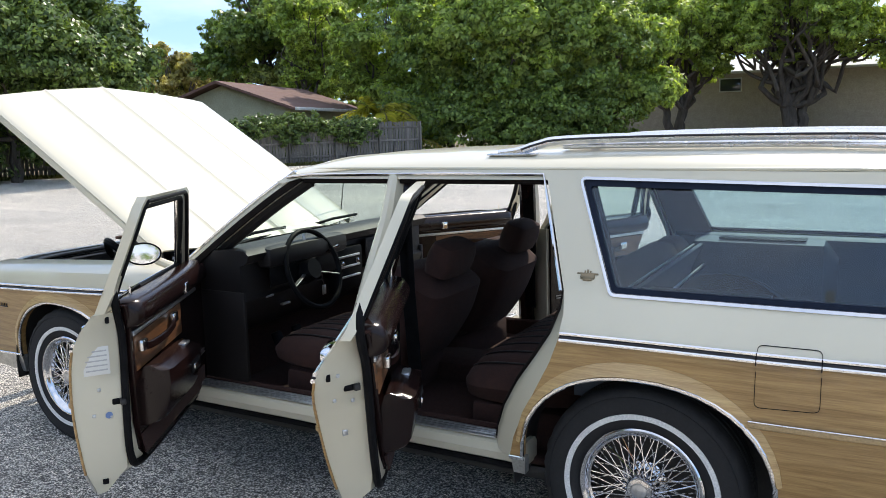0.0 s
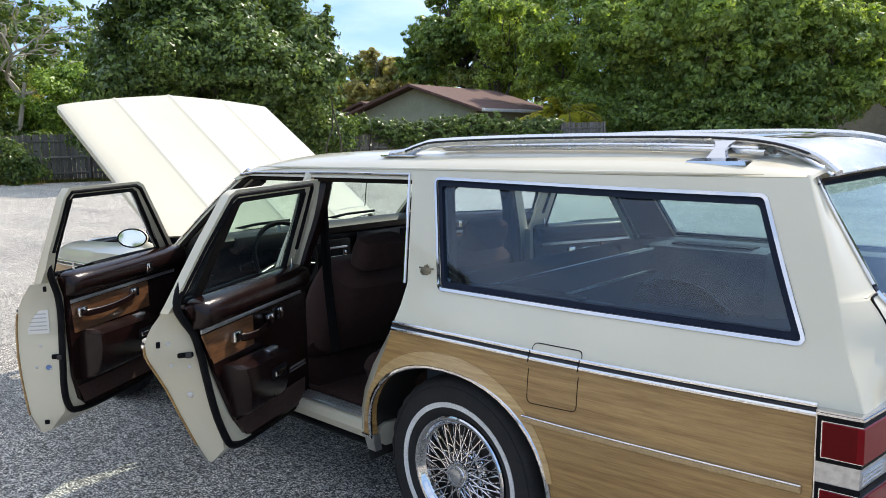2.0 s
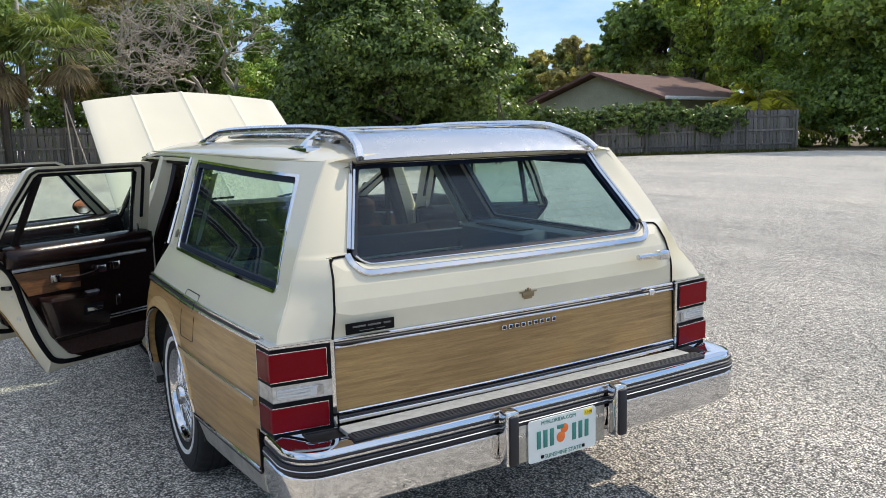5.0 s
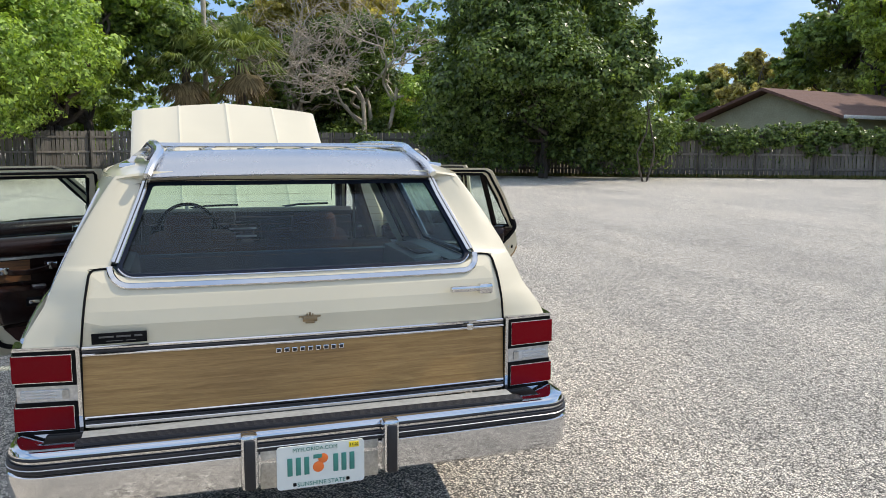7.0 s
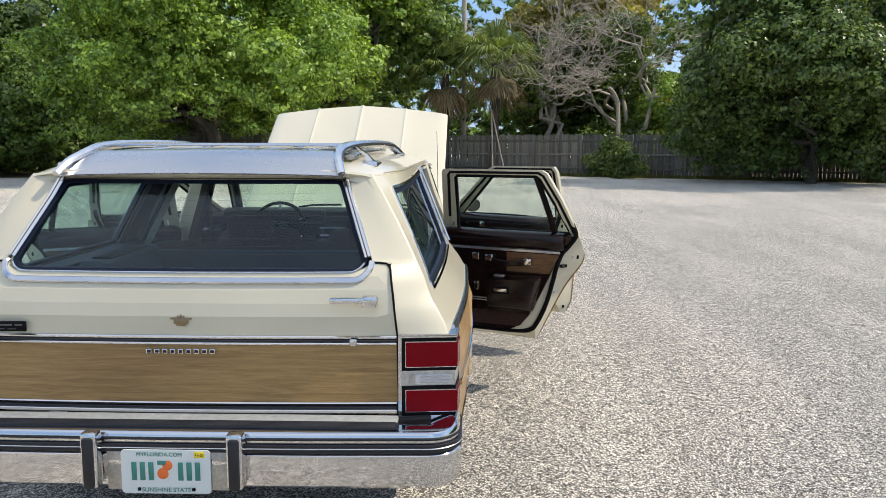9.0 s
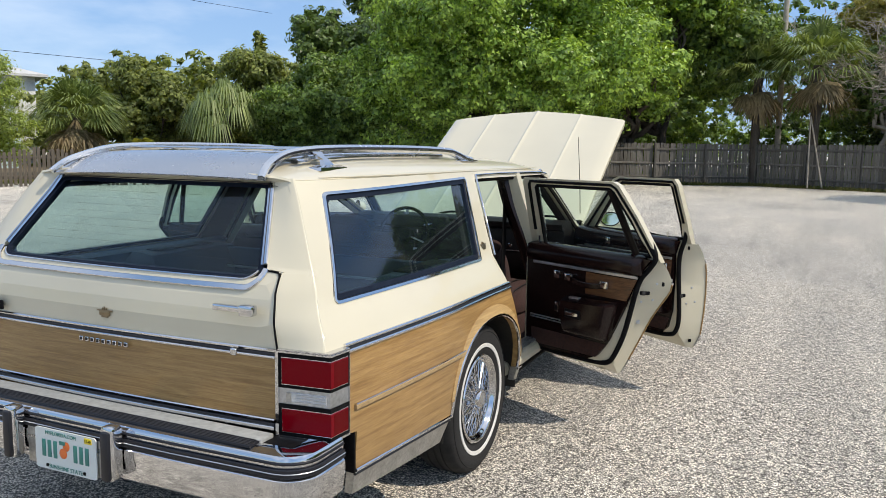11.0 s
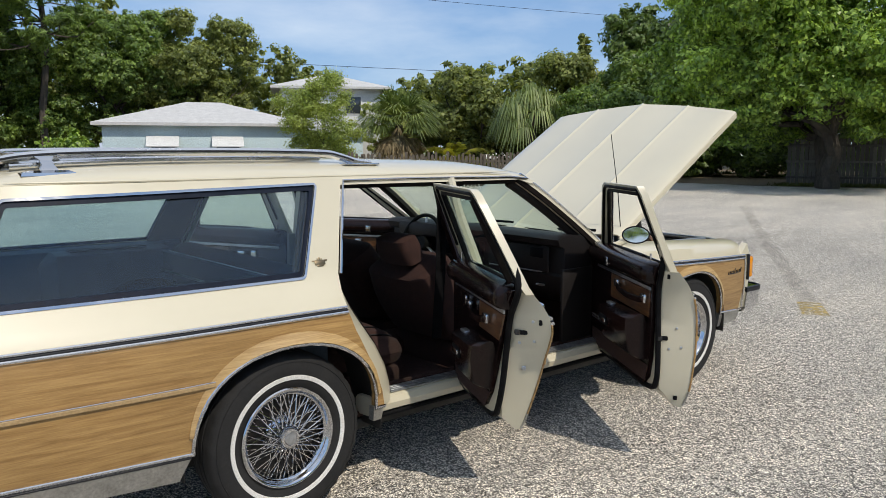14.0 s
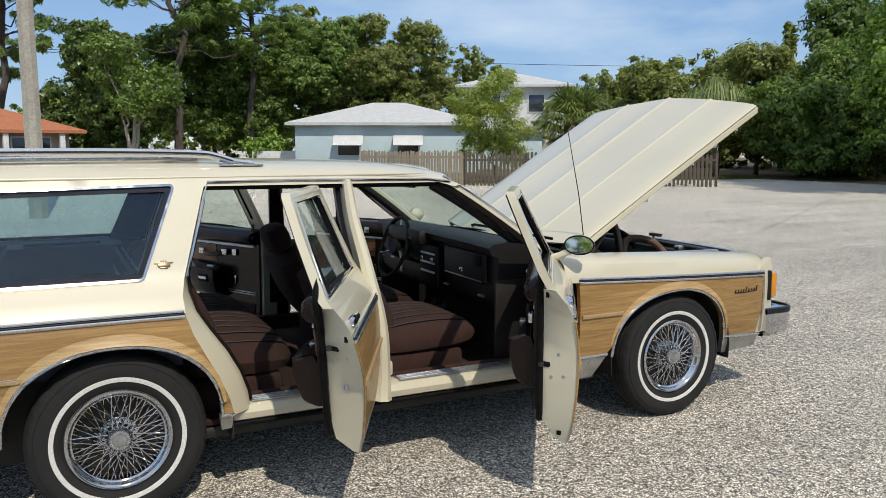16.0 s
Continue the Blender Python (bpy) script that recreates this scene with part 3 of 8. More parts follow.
def blob_points(blobs, n, clump=0.35, shell=0.55):
    """Leaf centres gathered in small sprays on and in ellipsoids (x, y, z, rx, ry, rz)."""
    w = np.array([b[3] * b[4] + b[5] * b[3] for b in blobs])
    w = w / w.sum()
    per = 9 if n < 12000 else 34
    k = n // per
    pick = RNG.choice(len(blobs), k, p=w)
    B = np.array(blobs, float)[pick]
    d = RNG.normal(size=(k, 3))
    d /= np.linalg.norm(d, axis=1, keepdims=True)
    lump = 1 + 0.2 * np.sin(d[:, 0] * 5 + pick) + 0.18 * np.sin(d[:, 2] * 6 + pick * 1.7) + 0.12 * np.sin(d[:, 1] * 9 + pick * 0.6)
    r = (1 - shell * RNG.random(k) ** 1.7) * lump
    c = B[:, :3] + d * B[:, 3:] * r[:, None]
    off = RNG.normal(size=(k * per, 3))
    off *= (RNG.random(k * per) ** 0.6 * 1.15 / np.linalg.norm(off, axis=1))[:, None]
    wide = np.repeat(RNG.uniform(0.5, 1.6, k), per)[:, None]
    pts = np.repeat(c, per, 0) + off * wide * clump * np.array([1, 1, 0.62])
    nr = off * 1.1 + np.repeat(d, per, 0) * 0.55 + RNG.normal(size=(k * per, 3)) * 0.38 + np.array([0, 0, 0.4])
    return pts, nr


def limb(bm, a, b, r0, r1, wob=0.08, seg=6, n=7):
    a, b = Vector(a), Vector(b)
    L = (b - a).length
    pts = [a.lerp(b, i / seg) + (Vector(RNG.normal(size=3)) * wob * L * 0.3 if 0 < i < seg else Vector()) for i in range(seg + 1)]
    pts = smooth_line(pts, 2)
    sc = [r0 + (r1 - r0) * (i / (len(pts) - 1)) ** 0.8 for i in range(len(pts))]
    return sweep(pts, ring(1, n), bm=bm, scale=sc, up=(0.3, 0.9, 0.1))


def tree(name, x, y, blobs, n, size, leaf, label, trunk=0.22, trunk_top=None, bark=None, clump=0.35, lean=(0, 0), forks=1, shell=0.55):
    """A tapered trunk with limbs to every part of the crown, and a crown of leaf sprays."""
    z0 = gz(x, y)
    root = empty(name, label, "tree", pose(x, y, z0))
    cx, cy = np.mean([b[0] for b in blobs]), np.mean([b[1] for b in blobs])
    low = min(b[2] - b[5] for b in blobs)
    tz = trunk_top if trunk_top is not None else max(0.8, low + 0.4)
    bm = bmesh.new()
    for f in range(forks):
        ox, oy = (RNG.uniform(-0.25, 0.25, 2) if forks > 1 else (0, 0))
        fork = (lean[0] + ox * 3, lean[1] + oy * 3, tz)
        limb(bm, (ox, oy, -0.1), fork, trunk * 1.15, trunk * 0.75)
        for b in [q for q in blobs if q[3] > 0.8][f::forks][:9]:
            limb(bm, fork, (b[0], b[1], b[2]), trunk * 0.55, trunk * 0.12, 0.2)
            for _ in range(3):
                e = (b[0] + RNG.uniform(-0.7, 0.7) * b[3], b[1] + RNG.uniform(-0.7, 0.7) * b[4], b[2] + RNG.uniform(-0.2, 0.8) * b[5])
                limb(bm, Vector(fork).lerp(Vector(b[:3]), 0.6), e, trunk * 0.25, trunk * 0.05, 0.2, 4, 5)
    part("trunk", bm, bark or M_BARK, root)
    pts, nr = blob_points(blobs, int(n * FINE), clump, shell)
    pts[:, 2] = np.maximum(pts[:, 2], 0.06)
    leaf_mesh("crown", fine_leaves(pts, nr, size * 0.84), leaf, root, sides=3)
    return root


def crown_blobs(r, z0, z1, k, flat=0.8, seed=0, spread=0.7):
    """Lobes and smaller tufts that fill a crown of radius r between two heights, with an uneven outline."""
    g = np.random.default_rng(seed)
    hz = (z1 - z0) / 2
    zm = z0 + hz * 0.85
    out = [(0, 0, zm, r * 0.5, r * 0.5, hz * 0.6)]
    k = int(k * 1.3)
    for i in range(k):
        a = 2 * math.pi * (i + g.uniform(-0.35, 0.35)) / k * 2
        h = g.uniform(-0.85, 0.9)
        rr = r * spread * math.sqrt(max(0.1, 1 - h * h)) * (1.0 - 0.25 * h) * g.uniform(0.7, 1.15)
        q = r * g.uniform(0.16, 0.36)
        c = (rr * math.cos(a), rr * math.sin(a), (z0 + z1) / 2 + h * hz * 0.86)
        out.append((*c, q, q, q * flat))
        for _ in range(3):
            d = g.normal(size=3)
            d /= np.linalg.norm(d)
            w = q * g.uniform(0.3, 0.5)
            out.append((c[0] + d[0] * q, c[1] + d[1] * q, max(z0 + w * 0.5, c[2] + abs(d[2]) * q * 0.8), w, w, w * 0.8))
    return out


def fan_palm(x, y, h, R, label, leaf=None, dead=26, live=52, droop=0.5, trunk_r=0.2, weeping=False):
    z0 = gz(x, y)
    root = empty("palm_tree", label, "palm tree", pose(x, y, z0))
    bm = bmesh.new()
    limb(bm, (0, 0, -0.1), (RNG.uniform(-0.1, 0.1), RNG.uniform(-0.1, 0.1), h), trunk_r * 1.1, trunk_r, 0.04)
    part("trunk", bm, M_BARK, root)

    def fronds(name, count, lo, hi, material, length, dp):
        vs = []
        for _ in range(count):
            a, e = RNG.uniform(0, 2 * math.pi), radians(RNG.uniform(lo, hi))
            d = np.array([math.cos(a) * math.cos(e), math.sin(a) * math.cos(e), math.sin(e)])
            L = length * RNG.uniform(0.75, 1.1)
            hub = np.array([0, 0, h]) + d * L * 0.5 + np.array([0, 0, -dp * 0.12 * L])
            side = np.cross(d, [0, 0, 1.0])
            side /= max(np.linalg.norm(side), 1e-6)
            upv = np.cross(side, d)
            # stem
            w = 0.02
            p0 = np.array([0, 0, h])
            vs += [p0 - side * w, p0 + side * w, hub + side * w, hub - side * w]
            for f in np.linspace(-1.25, 1.25, 19):
                dirn = d * math.cos(f) + side * math.sin(f) + upv * RNG.uniform(-0.1, 0.2)
                ll = L * 0.55 * (1 - 0.25 * abs(f) / 1.25) * RNG.uniform(0.9, 1.1)
                sw = np.cross(dirn, upv)
                sw /= max(np.linalg.norm(sw), 1e-6)
                m1 = hub + dirn * ll * 0.55
                tip = hub + dirn * ll * 0.95 + np.array([0, 0, -dp * ll * 0.75])
                vs += [hub - sw * 0.012, hub + sw * 0.012, m1 + sw * 0.04, m1 - sw * 0.04]
                vs += [m1 - sw * 0.04, m1 + sw * 0.04, tip + sw * 0.004, tip - sw * 0.004]
        leaf_mesh(name, np.array(vs), material, root)

    fronds("crown", live, -8 if not weeping else -15, 85, leaf or L_PALM, R, droop)
    if dead:
        fronds("dead_skirt", dead, -88, -34, L_DEAD, R * 0.85, 0.3)
    return root


def feather_palm(x, y, h, R, leaf, label, count=22):
    """A clump of arching stems, each with two rows of narrow leaflets."""
    root = empty("golden_palm", label, "palm tree", pose(x, y, gz(x, y)))
    bm = bmesh.new()
    vs = []
    for i in range(count):
        a, e = 2 * math.pi * i / count * 2.4 + RNG.uniform(-0.3, 0.3), RNG.uniform(0.35, 1.35)
        L = R * RNG.uniform(0.8, 1.2)
        base = np.array([RNG.uniform(-0.3, 0.3), RNG.uniform(-0.3, 0.3), h * RNG.uniform(0.3, 1.0)])
        d = np.array([math.cos(a), math.sin(a), 0.0])
        arc = [base + d * L * math.cos(e) * t * (1 + 0.3 * t) + np.array([0, 0, L * (math.sin(e) * t - 0.55 * t * t)]) for t in np.linspace(0, 1, 9)]
        sweep([tuple(p) for p in arc], ring(0.018, 5), bm=bm)
        across = np.array([-d[1], d[0], 0.0])
        for t in np.linspace(0.2, 0.99, 26):
            k = min(7, int(t * 8))
            p = arc[k] + (arc[k + 1] - arc[k]) * (t * 8 - k)
            way = (arc[k + 1] - arc[k]) / np.linalg.norm(arc[k + 1] - arc[k])
            for sg in (1, -1):
                q = across * sg * 0.8 + way * 0.6 + np.array([0, 0, RNG.uniform(-0.35, 0.1)])
                l = R * 0.3 * (1.1 - abs(t - 0.5))
                vs += [p - way * 0.018, p + way * 0.018, p + q * l * 0.6 + way * 0.016, p + q * l - np.array([0, 0, 0.25 * l])]
    limb(bm, (0, 0, -0.05), (0.05, 0.05, h), 0.12, 0.09, 0.1)
    part("stem", bm, M_BARK, root)
    leaf_mesh("crown", np.array(vs), leaf, root)
    return root


def bush(name, x, y, blobs, n, size, leaf, label, clump=0.2, cat="shrub"):
    root = empty(name, label, cat, pose(x, y, gz(x, y)))
    bm = bmesh.new()
    for b in blobs:
        limb(bm, (RNG.uniform(-0.1, 0.1), RNG.uniform(-0.1, 0.1), -0.05), (b[0], b[1], b[2]), 0.04, 0.012, 0.15)
    part("stem", bm, M_BARK, root)
    pts, nr = blob_points(blobs, n, clump, 0.8)
    pts[:, 2] = np.maximum(pts[:, 2], 0.03)
    leaf_mesh("foliage", leaves(pts, nr, size), leaf, root)
    return root


def mass(name, blobs, n, size, leaf, label, clump=0.4):
    """A far thicket, one uncountable mass."""
    pts, nr = blob_points(blobs, int(n * 1.8), clump, 0.7)
    pts[:, 2] = np.maximum(pts[:, 2], 0.05)
    me = leaf_mesh(name, fine_leaves(pts, nr, size * 0.8), leaf, None, sides=3)
    return tagged(me, label, "trees", kind="stuff")


def far_at(px, d):
    """Place along the view line of the walk's start, px across and d metres deep."""
    e, f = Vector((-0.65, 3.44)), Vector((0.484, -0.875))
    return tuple(e + (f + Vector((f.y, -f.x)) * (px - 784) / 1398) * d)


def far16(px, d):
    """The same for the walk's end."""
    e, f = Vector((-0.18, -4.32)), Vector((0.441, 0.897))
    return tuple(e + (f + Vector((f.y, -f.x)) * (px - 784) / 1398) * d)


def lumps(x, y, h, r):
    """Uneven lobes that make up one far crown."""
    g = np.random.default_rng(int(abs(x * 7 + y * 13)))
    out = [(x, y, h * 0.4, r * 0.9, r * 0.9, h * 0.45)]
    for _ in range(7):
        q = r * g.uniform(0.25, 0.5)
        out.append((x + g.uniform(-1, 1) * r, y + g.uniform(-1, 1) * r, h * g.uniform(0.45, 1.0) - q * 0.5, q, q, q * 0.8))
    return out


def pine(x, y, h, label):
    """A bare straight trunk with flat needle tufts near the top."""
    root = empty("pine_tree", label, "pine tree", pose(x, y, gz(x, y)))
    bm = bmesh.new()
    limb(bm, (0, 0, -0.1), (0.3, 0.2, h), 0.3, 0.12, 0.04, 8)
    tufts = []
    for i in range(48):
        z = h * RNG.uniform(0.42, 1.0)
        a = RNG.uniform(0, 6.28)
        L = (1.1 - z / h) * 5.0 + 0.8
        e = (L * math.cos(a), L * math.sin(a), z + RNG.uniform(0.2, 1.0))
        limb(bm, (0.2 * z / h, 0.2 * z / h, z), e, 0.06, 0.02, 0.25, 4, 5)
        q = RNG.uniform(0.6, 1.3)
        tufts.append((*e, q, q, q * 0.5))
        tufts.append((e[0] * 0.6, e[1] * 0.6, e[2], q * 0.7, q * 0.7, q * 0.4))
    part("trunk", bm, M_BARK, root)
    pts, nr = blob_points(tufts, 34000, 0.28, 0.9)
    leaf_mesh("crown", leaves(pts, nr, 0.24, 0.2, 0.16), L_MID, root)
    return root


# dense evergreen leaning over the fence
tree("tree", 26.6, -14.2, crown_blobs(5.2, 0.25, 10.4, 26, seed=1) + [(0.42 * k, 0.91 * k, 1.35 + 0.1 * abs(k), 1.25, 1.25, 1.15) for k in (-4.2, -2.9, -1.6, 1.5, 2.8, 4.0)], 100000, 0.125, L_DARK, "dense dark-green broadleaf tree overhanging the picket fence", 0.2, 1.6)
bush("sprig", *(22.91, -16.78), [(0, 0, 6.0, 0.25, 0.25, 0.7), (0.1, 0, 5.0, 0.3, 0.3, 0.5)], 260, 0.13, L_DARK, "thin leafy shoot rising beside the evergreen", 0.12, "sapling")
# bright oaks ahead of the car
tree("tree", 29.5, 9.6, crown_blobs(6.9, 1.6, 12.0, 34, seed=2), 95000, 0.125, L_BRIGHT, "wide spreading oak in fresh bright-green leaf", 0.35, 2.0, forks=2)
tree("tree", *(35.79, 6.25), crown_blobs(5.6, 2.6, 11.5, 18, seed=5), 36000, 0.16, L_BRIGHT, "oak in bright spring leaf over the fence", 0.3, 2.2, forks=2)
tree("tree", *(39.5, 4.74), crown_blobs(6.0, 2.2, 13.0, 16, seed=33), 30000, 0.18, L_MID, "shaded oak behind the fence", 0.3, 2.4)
tree("tree", *(38.43, 22.38), crown_blobs(4.6, 2.0, 13.0, 12, seed=34), 20000, 0.2, L_DARK, "tall dark slender-leaved tree behind the oak", 0.22, 3.0)
tree("tree", *(37.44, 22.11), crown_blobs(4.6, 0.6, 9.0, 12, seed=35), 18000, 0.19, L_DARK, "dark shaded tree beside the oak", 0.22, 2.0)
mass("thicket", [(40.5 + 0.8 * (i % 2), -1.5 - 2.2 * i, 2.0, 1.6, 1.8, 2.2) for i in range(7)], 9000, 0.15, L_DARK, "dark vine-grown thicket behind the picket fence", 0.3)
# vine-draped dark tree behind the palms, and a bare tree above it
tree("tree", *(41.0, -8.2), crown_blobs(4.6, 0.4, 8.6, 18, seed=4), 40000, 0.13, L_DARK, "dark glossy-leaved tree behind the fence", 0.18, 2.0)
tree("tree", *(37.36, -12.19), crown_blobs(2.6, 0.8, 5.2, 9, seed=14), 9000, 0.12, L_BRIGHT, "yellow-green young tree behind the fence", 0.1, 1.5)


def bare_tree(x, y, h, r, label):
    """A leafless crown: limbs that fork four times."""
    root = empty("tree", label, "tree", pose(x, y, gz(x, y)))
    bm = bmesh.new()

    def grow(a, d, L, w, depth):
        b = a + d * L
        limb(bm, a, b, w, w * 0.6, 0.25, 4, 5 if depth else 7)
        if depth < 4:
            for _ in range(3 if depth < 2 else 4):
                q = (d + Vector(RNG.normal(size=3)) * 0.55)
                q.z = q.z * 0.6 + 0.15
                grow(a.lerp(b, RNG.uniform(0.55, 1.0)), q.normalized(), L * RNG.uniform(0.55, 0.8), w * 0.55, depth + 1)

    for _ in range(3):
        grow(Vector((0, 0, 0)), Vector((RNG.uniform(-0.35, 0.35), RNG.uniform(-0.35, 0.35), 1)).normalized(), h * 0.42, 0.16, 0)
    part("branch_work", bm, M_PALEBARK, root)
    return root


tree("tree", 45.5, -8.6, crown_blobs(5.6, 1.0, 12.5, 20, seed=41), 30000, 0.15, L_PALEOAK, "budding olive-brown tree behind the bare branches", 0.2, 2.5)
bare_tree(*(38.3, -9.4), 11.0, 4, "leafless pale-barked tree above the fence")
bare_tree(*(38.9, -6.3), 10.5, 4, "leafless pale-barked tree behind the palms")
tree("tree", 4.0, 44.5, crown_blobs(2.8, 2.4, 8.0, 9, seed=71), 2600, 0.16, L_MID, "thin pale-barked tree with sparse leaves", 0.13, 2.6, M_PALEBARK, forks=3)
WOODS_N = [(56.42, 22.07), (55.52, 19.43), (53.84, 7.44), (54.15, -4.28), (54.49, -16.84), (49.97, -27.31), (63.84, 9.31)]
mass("woods", [(x, y, 6.5 + 1.0 * math.sin(3 * x), 6.5, 6.5, 7.5) for x, y in WOODS_N], 80000, 0.28, L_MID, "deep green woods behind the fence")
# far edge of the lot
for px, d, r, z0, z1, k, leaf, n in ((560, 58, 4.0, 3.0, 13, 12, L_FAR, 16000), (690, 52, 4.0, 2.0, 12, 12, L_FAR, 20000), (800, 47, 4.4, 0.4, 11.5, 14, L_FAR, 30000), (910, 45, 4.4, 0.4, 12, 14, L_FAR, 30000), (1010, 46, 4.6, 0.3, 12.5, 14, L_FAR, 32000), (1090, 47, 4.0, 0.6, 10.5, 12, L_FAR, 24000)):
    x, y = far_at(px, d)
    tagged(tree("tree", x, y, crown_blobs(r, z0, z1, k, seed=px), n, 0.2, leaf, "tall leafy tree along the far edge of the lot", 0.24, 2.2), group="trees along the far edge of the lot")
HEDGE_S = [(22.11, -37.09), (19.46, -37.2), (17.45, -38.13), (15.34, -39.19), (13.89, -41.01), (16.95, -37.98), (15.69, -39.86)]
mass("thicket", [(x, y, 2.2, 3.0, 3.0, 2.3) for x, y in HEDGE_S] + [(x, y, 6.5, 3.6, 3.6, 4.6) for x, y in HEDGE_S[::2]], 60000, 0.17, L_MID, "dense dark thicket at the lot edge")
tree("tree", *(43.18, -47.73), crown_blobs(6.4, 3.5, 15.0, 16, seed=6), 30000, 0.26, L_MID, "tall leafy tree behind the green house", 0.35, 3.5)
tree("tree", *(37.81, -48.42), crown_blobs(5.6, 3.0, 13.0, 14, seed=61), 22000, 0.26, L_OLIVE, "tall olive tree behind the green house", 0.35, 3.5)
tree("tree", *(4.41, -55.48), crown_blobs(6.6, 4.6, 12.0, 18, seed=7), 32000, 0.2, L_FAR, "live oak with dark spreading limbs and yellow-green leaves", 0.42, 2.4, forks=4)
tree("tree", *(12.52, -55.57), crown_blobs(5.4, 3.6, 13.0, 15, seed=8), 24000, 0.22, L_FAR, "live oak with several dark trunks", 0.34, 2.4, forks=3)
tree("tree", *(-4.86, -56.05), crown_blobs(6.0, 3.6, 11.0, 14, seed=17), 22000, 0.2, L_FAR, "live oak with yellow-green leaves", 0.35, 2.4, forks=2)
for px, d, r, h, leaf in ((285, 92, 5.0, 11.5, L_OLIVE), (190, 95, 5.5, 10.5, L_MID), (330, 90, 4.6, 12.5, L_PALEOAK), (250, 99, 5.0, 12.0, L_PALEOAK), (420, 98, 5.0, 11.0, L_MID)):
    x, y = far_at(px, d)
    tree("tree", x, y, crown_blobs(r, 2.0, h, 10, seed=px), 10000, 0.34, leaf, "distant tree beyond the green house", 0.3, 2.4)["group"] = "distant trees beyond the green house"
feather_palm(23.6, -33.6, 2.4, 2.6, L_GOLDEN, "yellow-green feathery palm beside the house", 26)
fan_palm(*(36.98, 0.02), 5.0, 2.5, "cabbage palm with a skirt of dead brown fronds", dead=22)
fan_palm(*(36.05, -2.55), 5.4, 2.8, "cabbage palm with a skirt of dead brown fronds", dead=20)
fan_palm(*(36.67, 13.56), 3.4, 2.0, "small palm with dead fronds under the oak", dead=26)
fan_palm(*(23.7, 29.2), 2.7, 2.55, "low cabbage palm with a wide skirt of dead fronds", dead=70, live=80)
fan_palm(*(28.3, 24.2), 3.3, 2.35, "weeping fan palm with long pale drooping fronds", L_PALMPALE, 0, 64, 1.3, 0.22, True)
feather_palm(26.58, 28.21, 1.0, 1.9, L_GOLDEN, "golden feathery palm at the lot edge", 18)
# left boundary
WOODS_W = [(3.06, 76.56), (10.14, 68.61), (16.01, 63.5), (21.73, 60.68), (27.82, 59.92), (37.52, 66.29), (36.05, 51.41), (35.79, 42.62), (37.82, 39.39), (41.44, 37.61), (43.45, 34.39), (48.7, 34.04), (58.35, 35.98)]
HGT_W = (9.5, 10.5, 11.5, 12.0, 11.5, 9.0, 7.2, 7.0, 7.2, 7.4, 7.4, 7.6, 9)
mass("woods", [q for (x, y), h in zip(WOODS_W, HGT_W) for q in lumps(x, y, h, 5.0)], 110000, 0.3, L_OLIVE, "mixed olive-green woods behind the houses")
for px, d, h in ((322, 52, 17), (452, 56, 17), (20, 50, 16), (-60, 56, 15)):
    tagged(pine(*far16(px, d), h, "tall thin pine with a high open crown"), group="pines behind the houses")
tree("tree", *(3.3, 49.69), crown_blobs(4.2, 0.8, 9.5, 12, seed=21), 20000, 0.18, L_DARK, "dark broadleaf tree beside the pines", 0.16, 1.8)
tree("tree", *(10.43, 55.09), crown_blobs(5.4, 0.6, 12.0, 18, seed=22), 38000, 0.16, L_MID, "shaded tree between the pines", 0.2, 1.8)
tree("tree", *(17.6, 53.8), crown_blobs(5.0, 1.0, 11.5, 18, seed=23), 36000, 0.165, L_MID, "tall leafy tree behind the blue house", 0.25, 2.2)
tree("tree", *(23.41, 53.17), crown_blobs(5.0, 2.0, 12.0, 18, seed=24), 36000, 0.165, L_OLIVE, "tall olive-leaved tree behind the blue house", 0.25, 2.2)
bush("shrub", *(11.56, 43.4), [(0, 0, 1.2, 1.2, 1.2, 1.2), (0.8, 0, 0.9, 0.8, 0.8, 0.9)], 5000, 0.12, L_BRIGHT, "yellow-green shrub beside the white wall")
tree("tree", *(31.87, 21.14), crown_blobs(3.9, 0.4, 7.0, 14, seed=10), 30000, 0.14, L_MID, "rounded green tree with low branches at the lot edge", 0.14, 0.8)
tree("tree", *(33.21, 26.06), crown_blobs(3.4, 0.4, 6.6, 14, seed=11), 24000, 0.15, L_OLIVE, "rounded green tree at the lot edge", 0.14, 0.8)
tree("tree", *(33.74, 34.71), crown_blobs(3.2, 0.6, 6.6, 11, seed=13), 14000, 0.17, L_OLIVE, "olive-green tree behind the palms", 0.14, 0.8)
tree("tree", *(18.9, 28.85), crown_blobs(2.1, 0.3, 5.4, 14, seed=12), 13000, 0.075, L_FEATHER, "feathery thin-leaved young tree before the houses", 0.07, 0.6)
bush("bamboo", *(49.16, 38.27), [(0, 0, 8.2, 0.5, 0.5, 1.0), (0.3, 0, 9.4, 0.45, 0.45, 0.9), (-0.3, 0.2, 7.0, 0.7, 0.7, 0.9), (0.1, 0, 10.2, 0.25, 0.25, 0.5)], 1400, 0.2, L_OLIVE, "feathery bamboo top above the trees", 0.25, "bamboo")
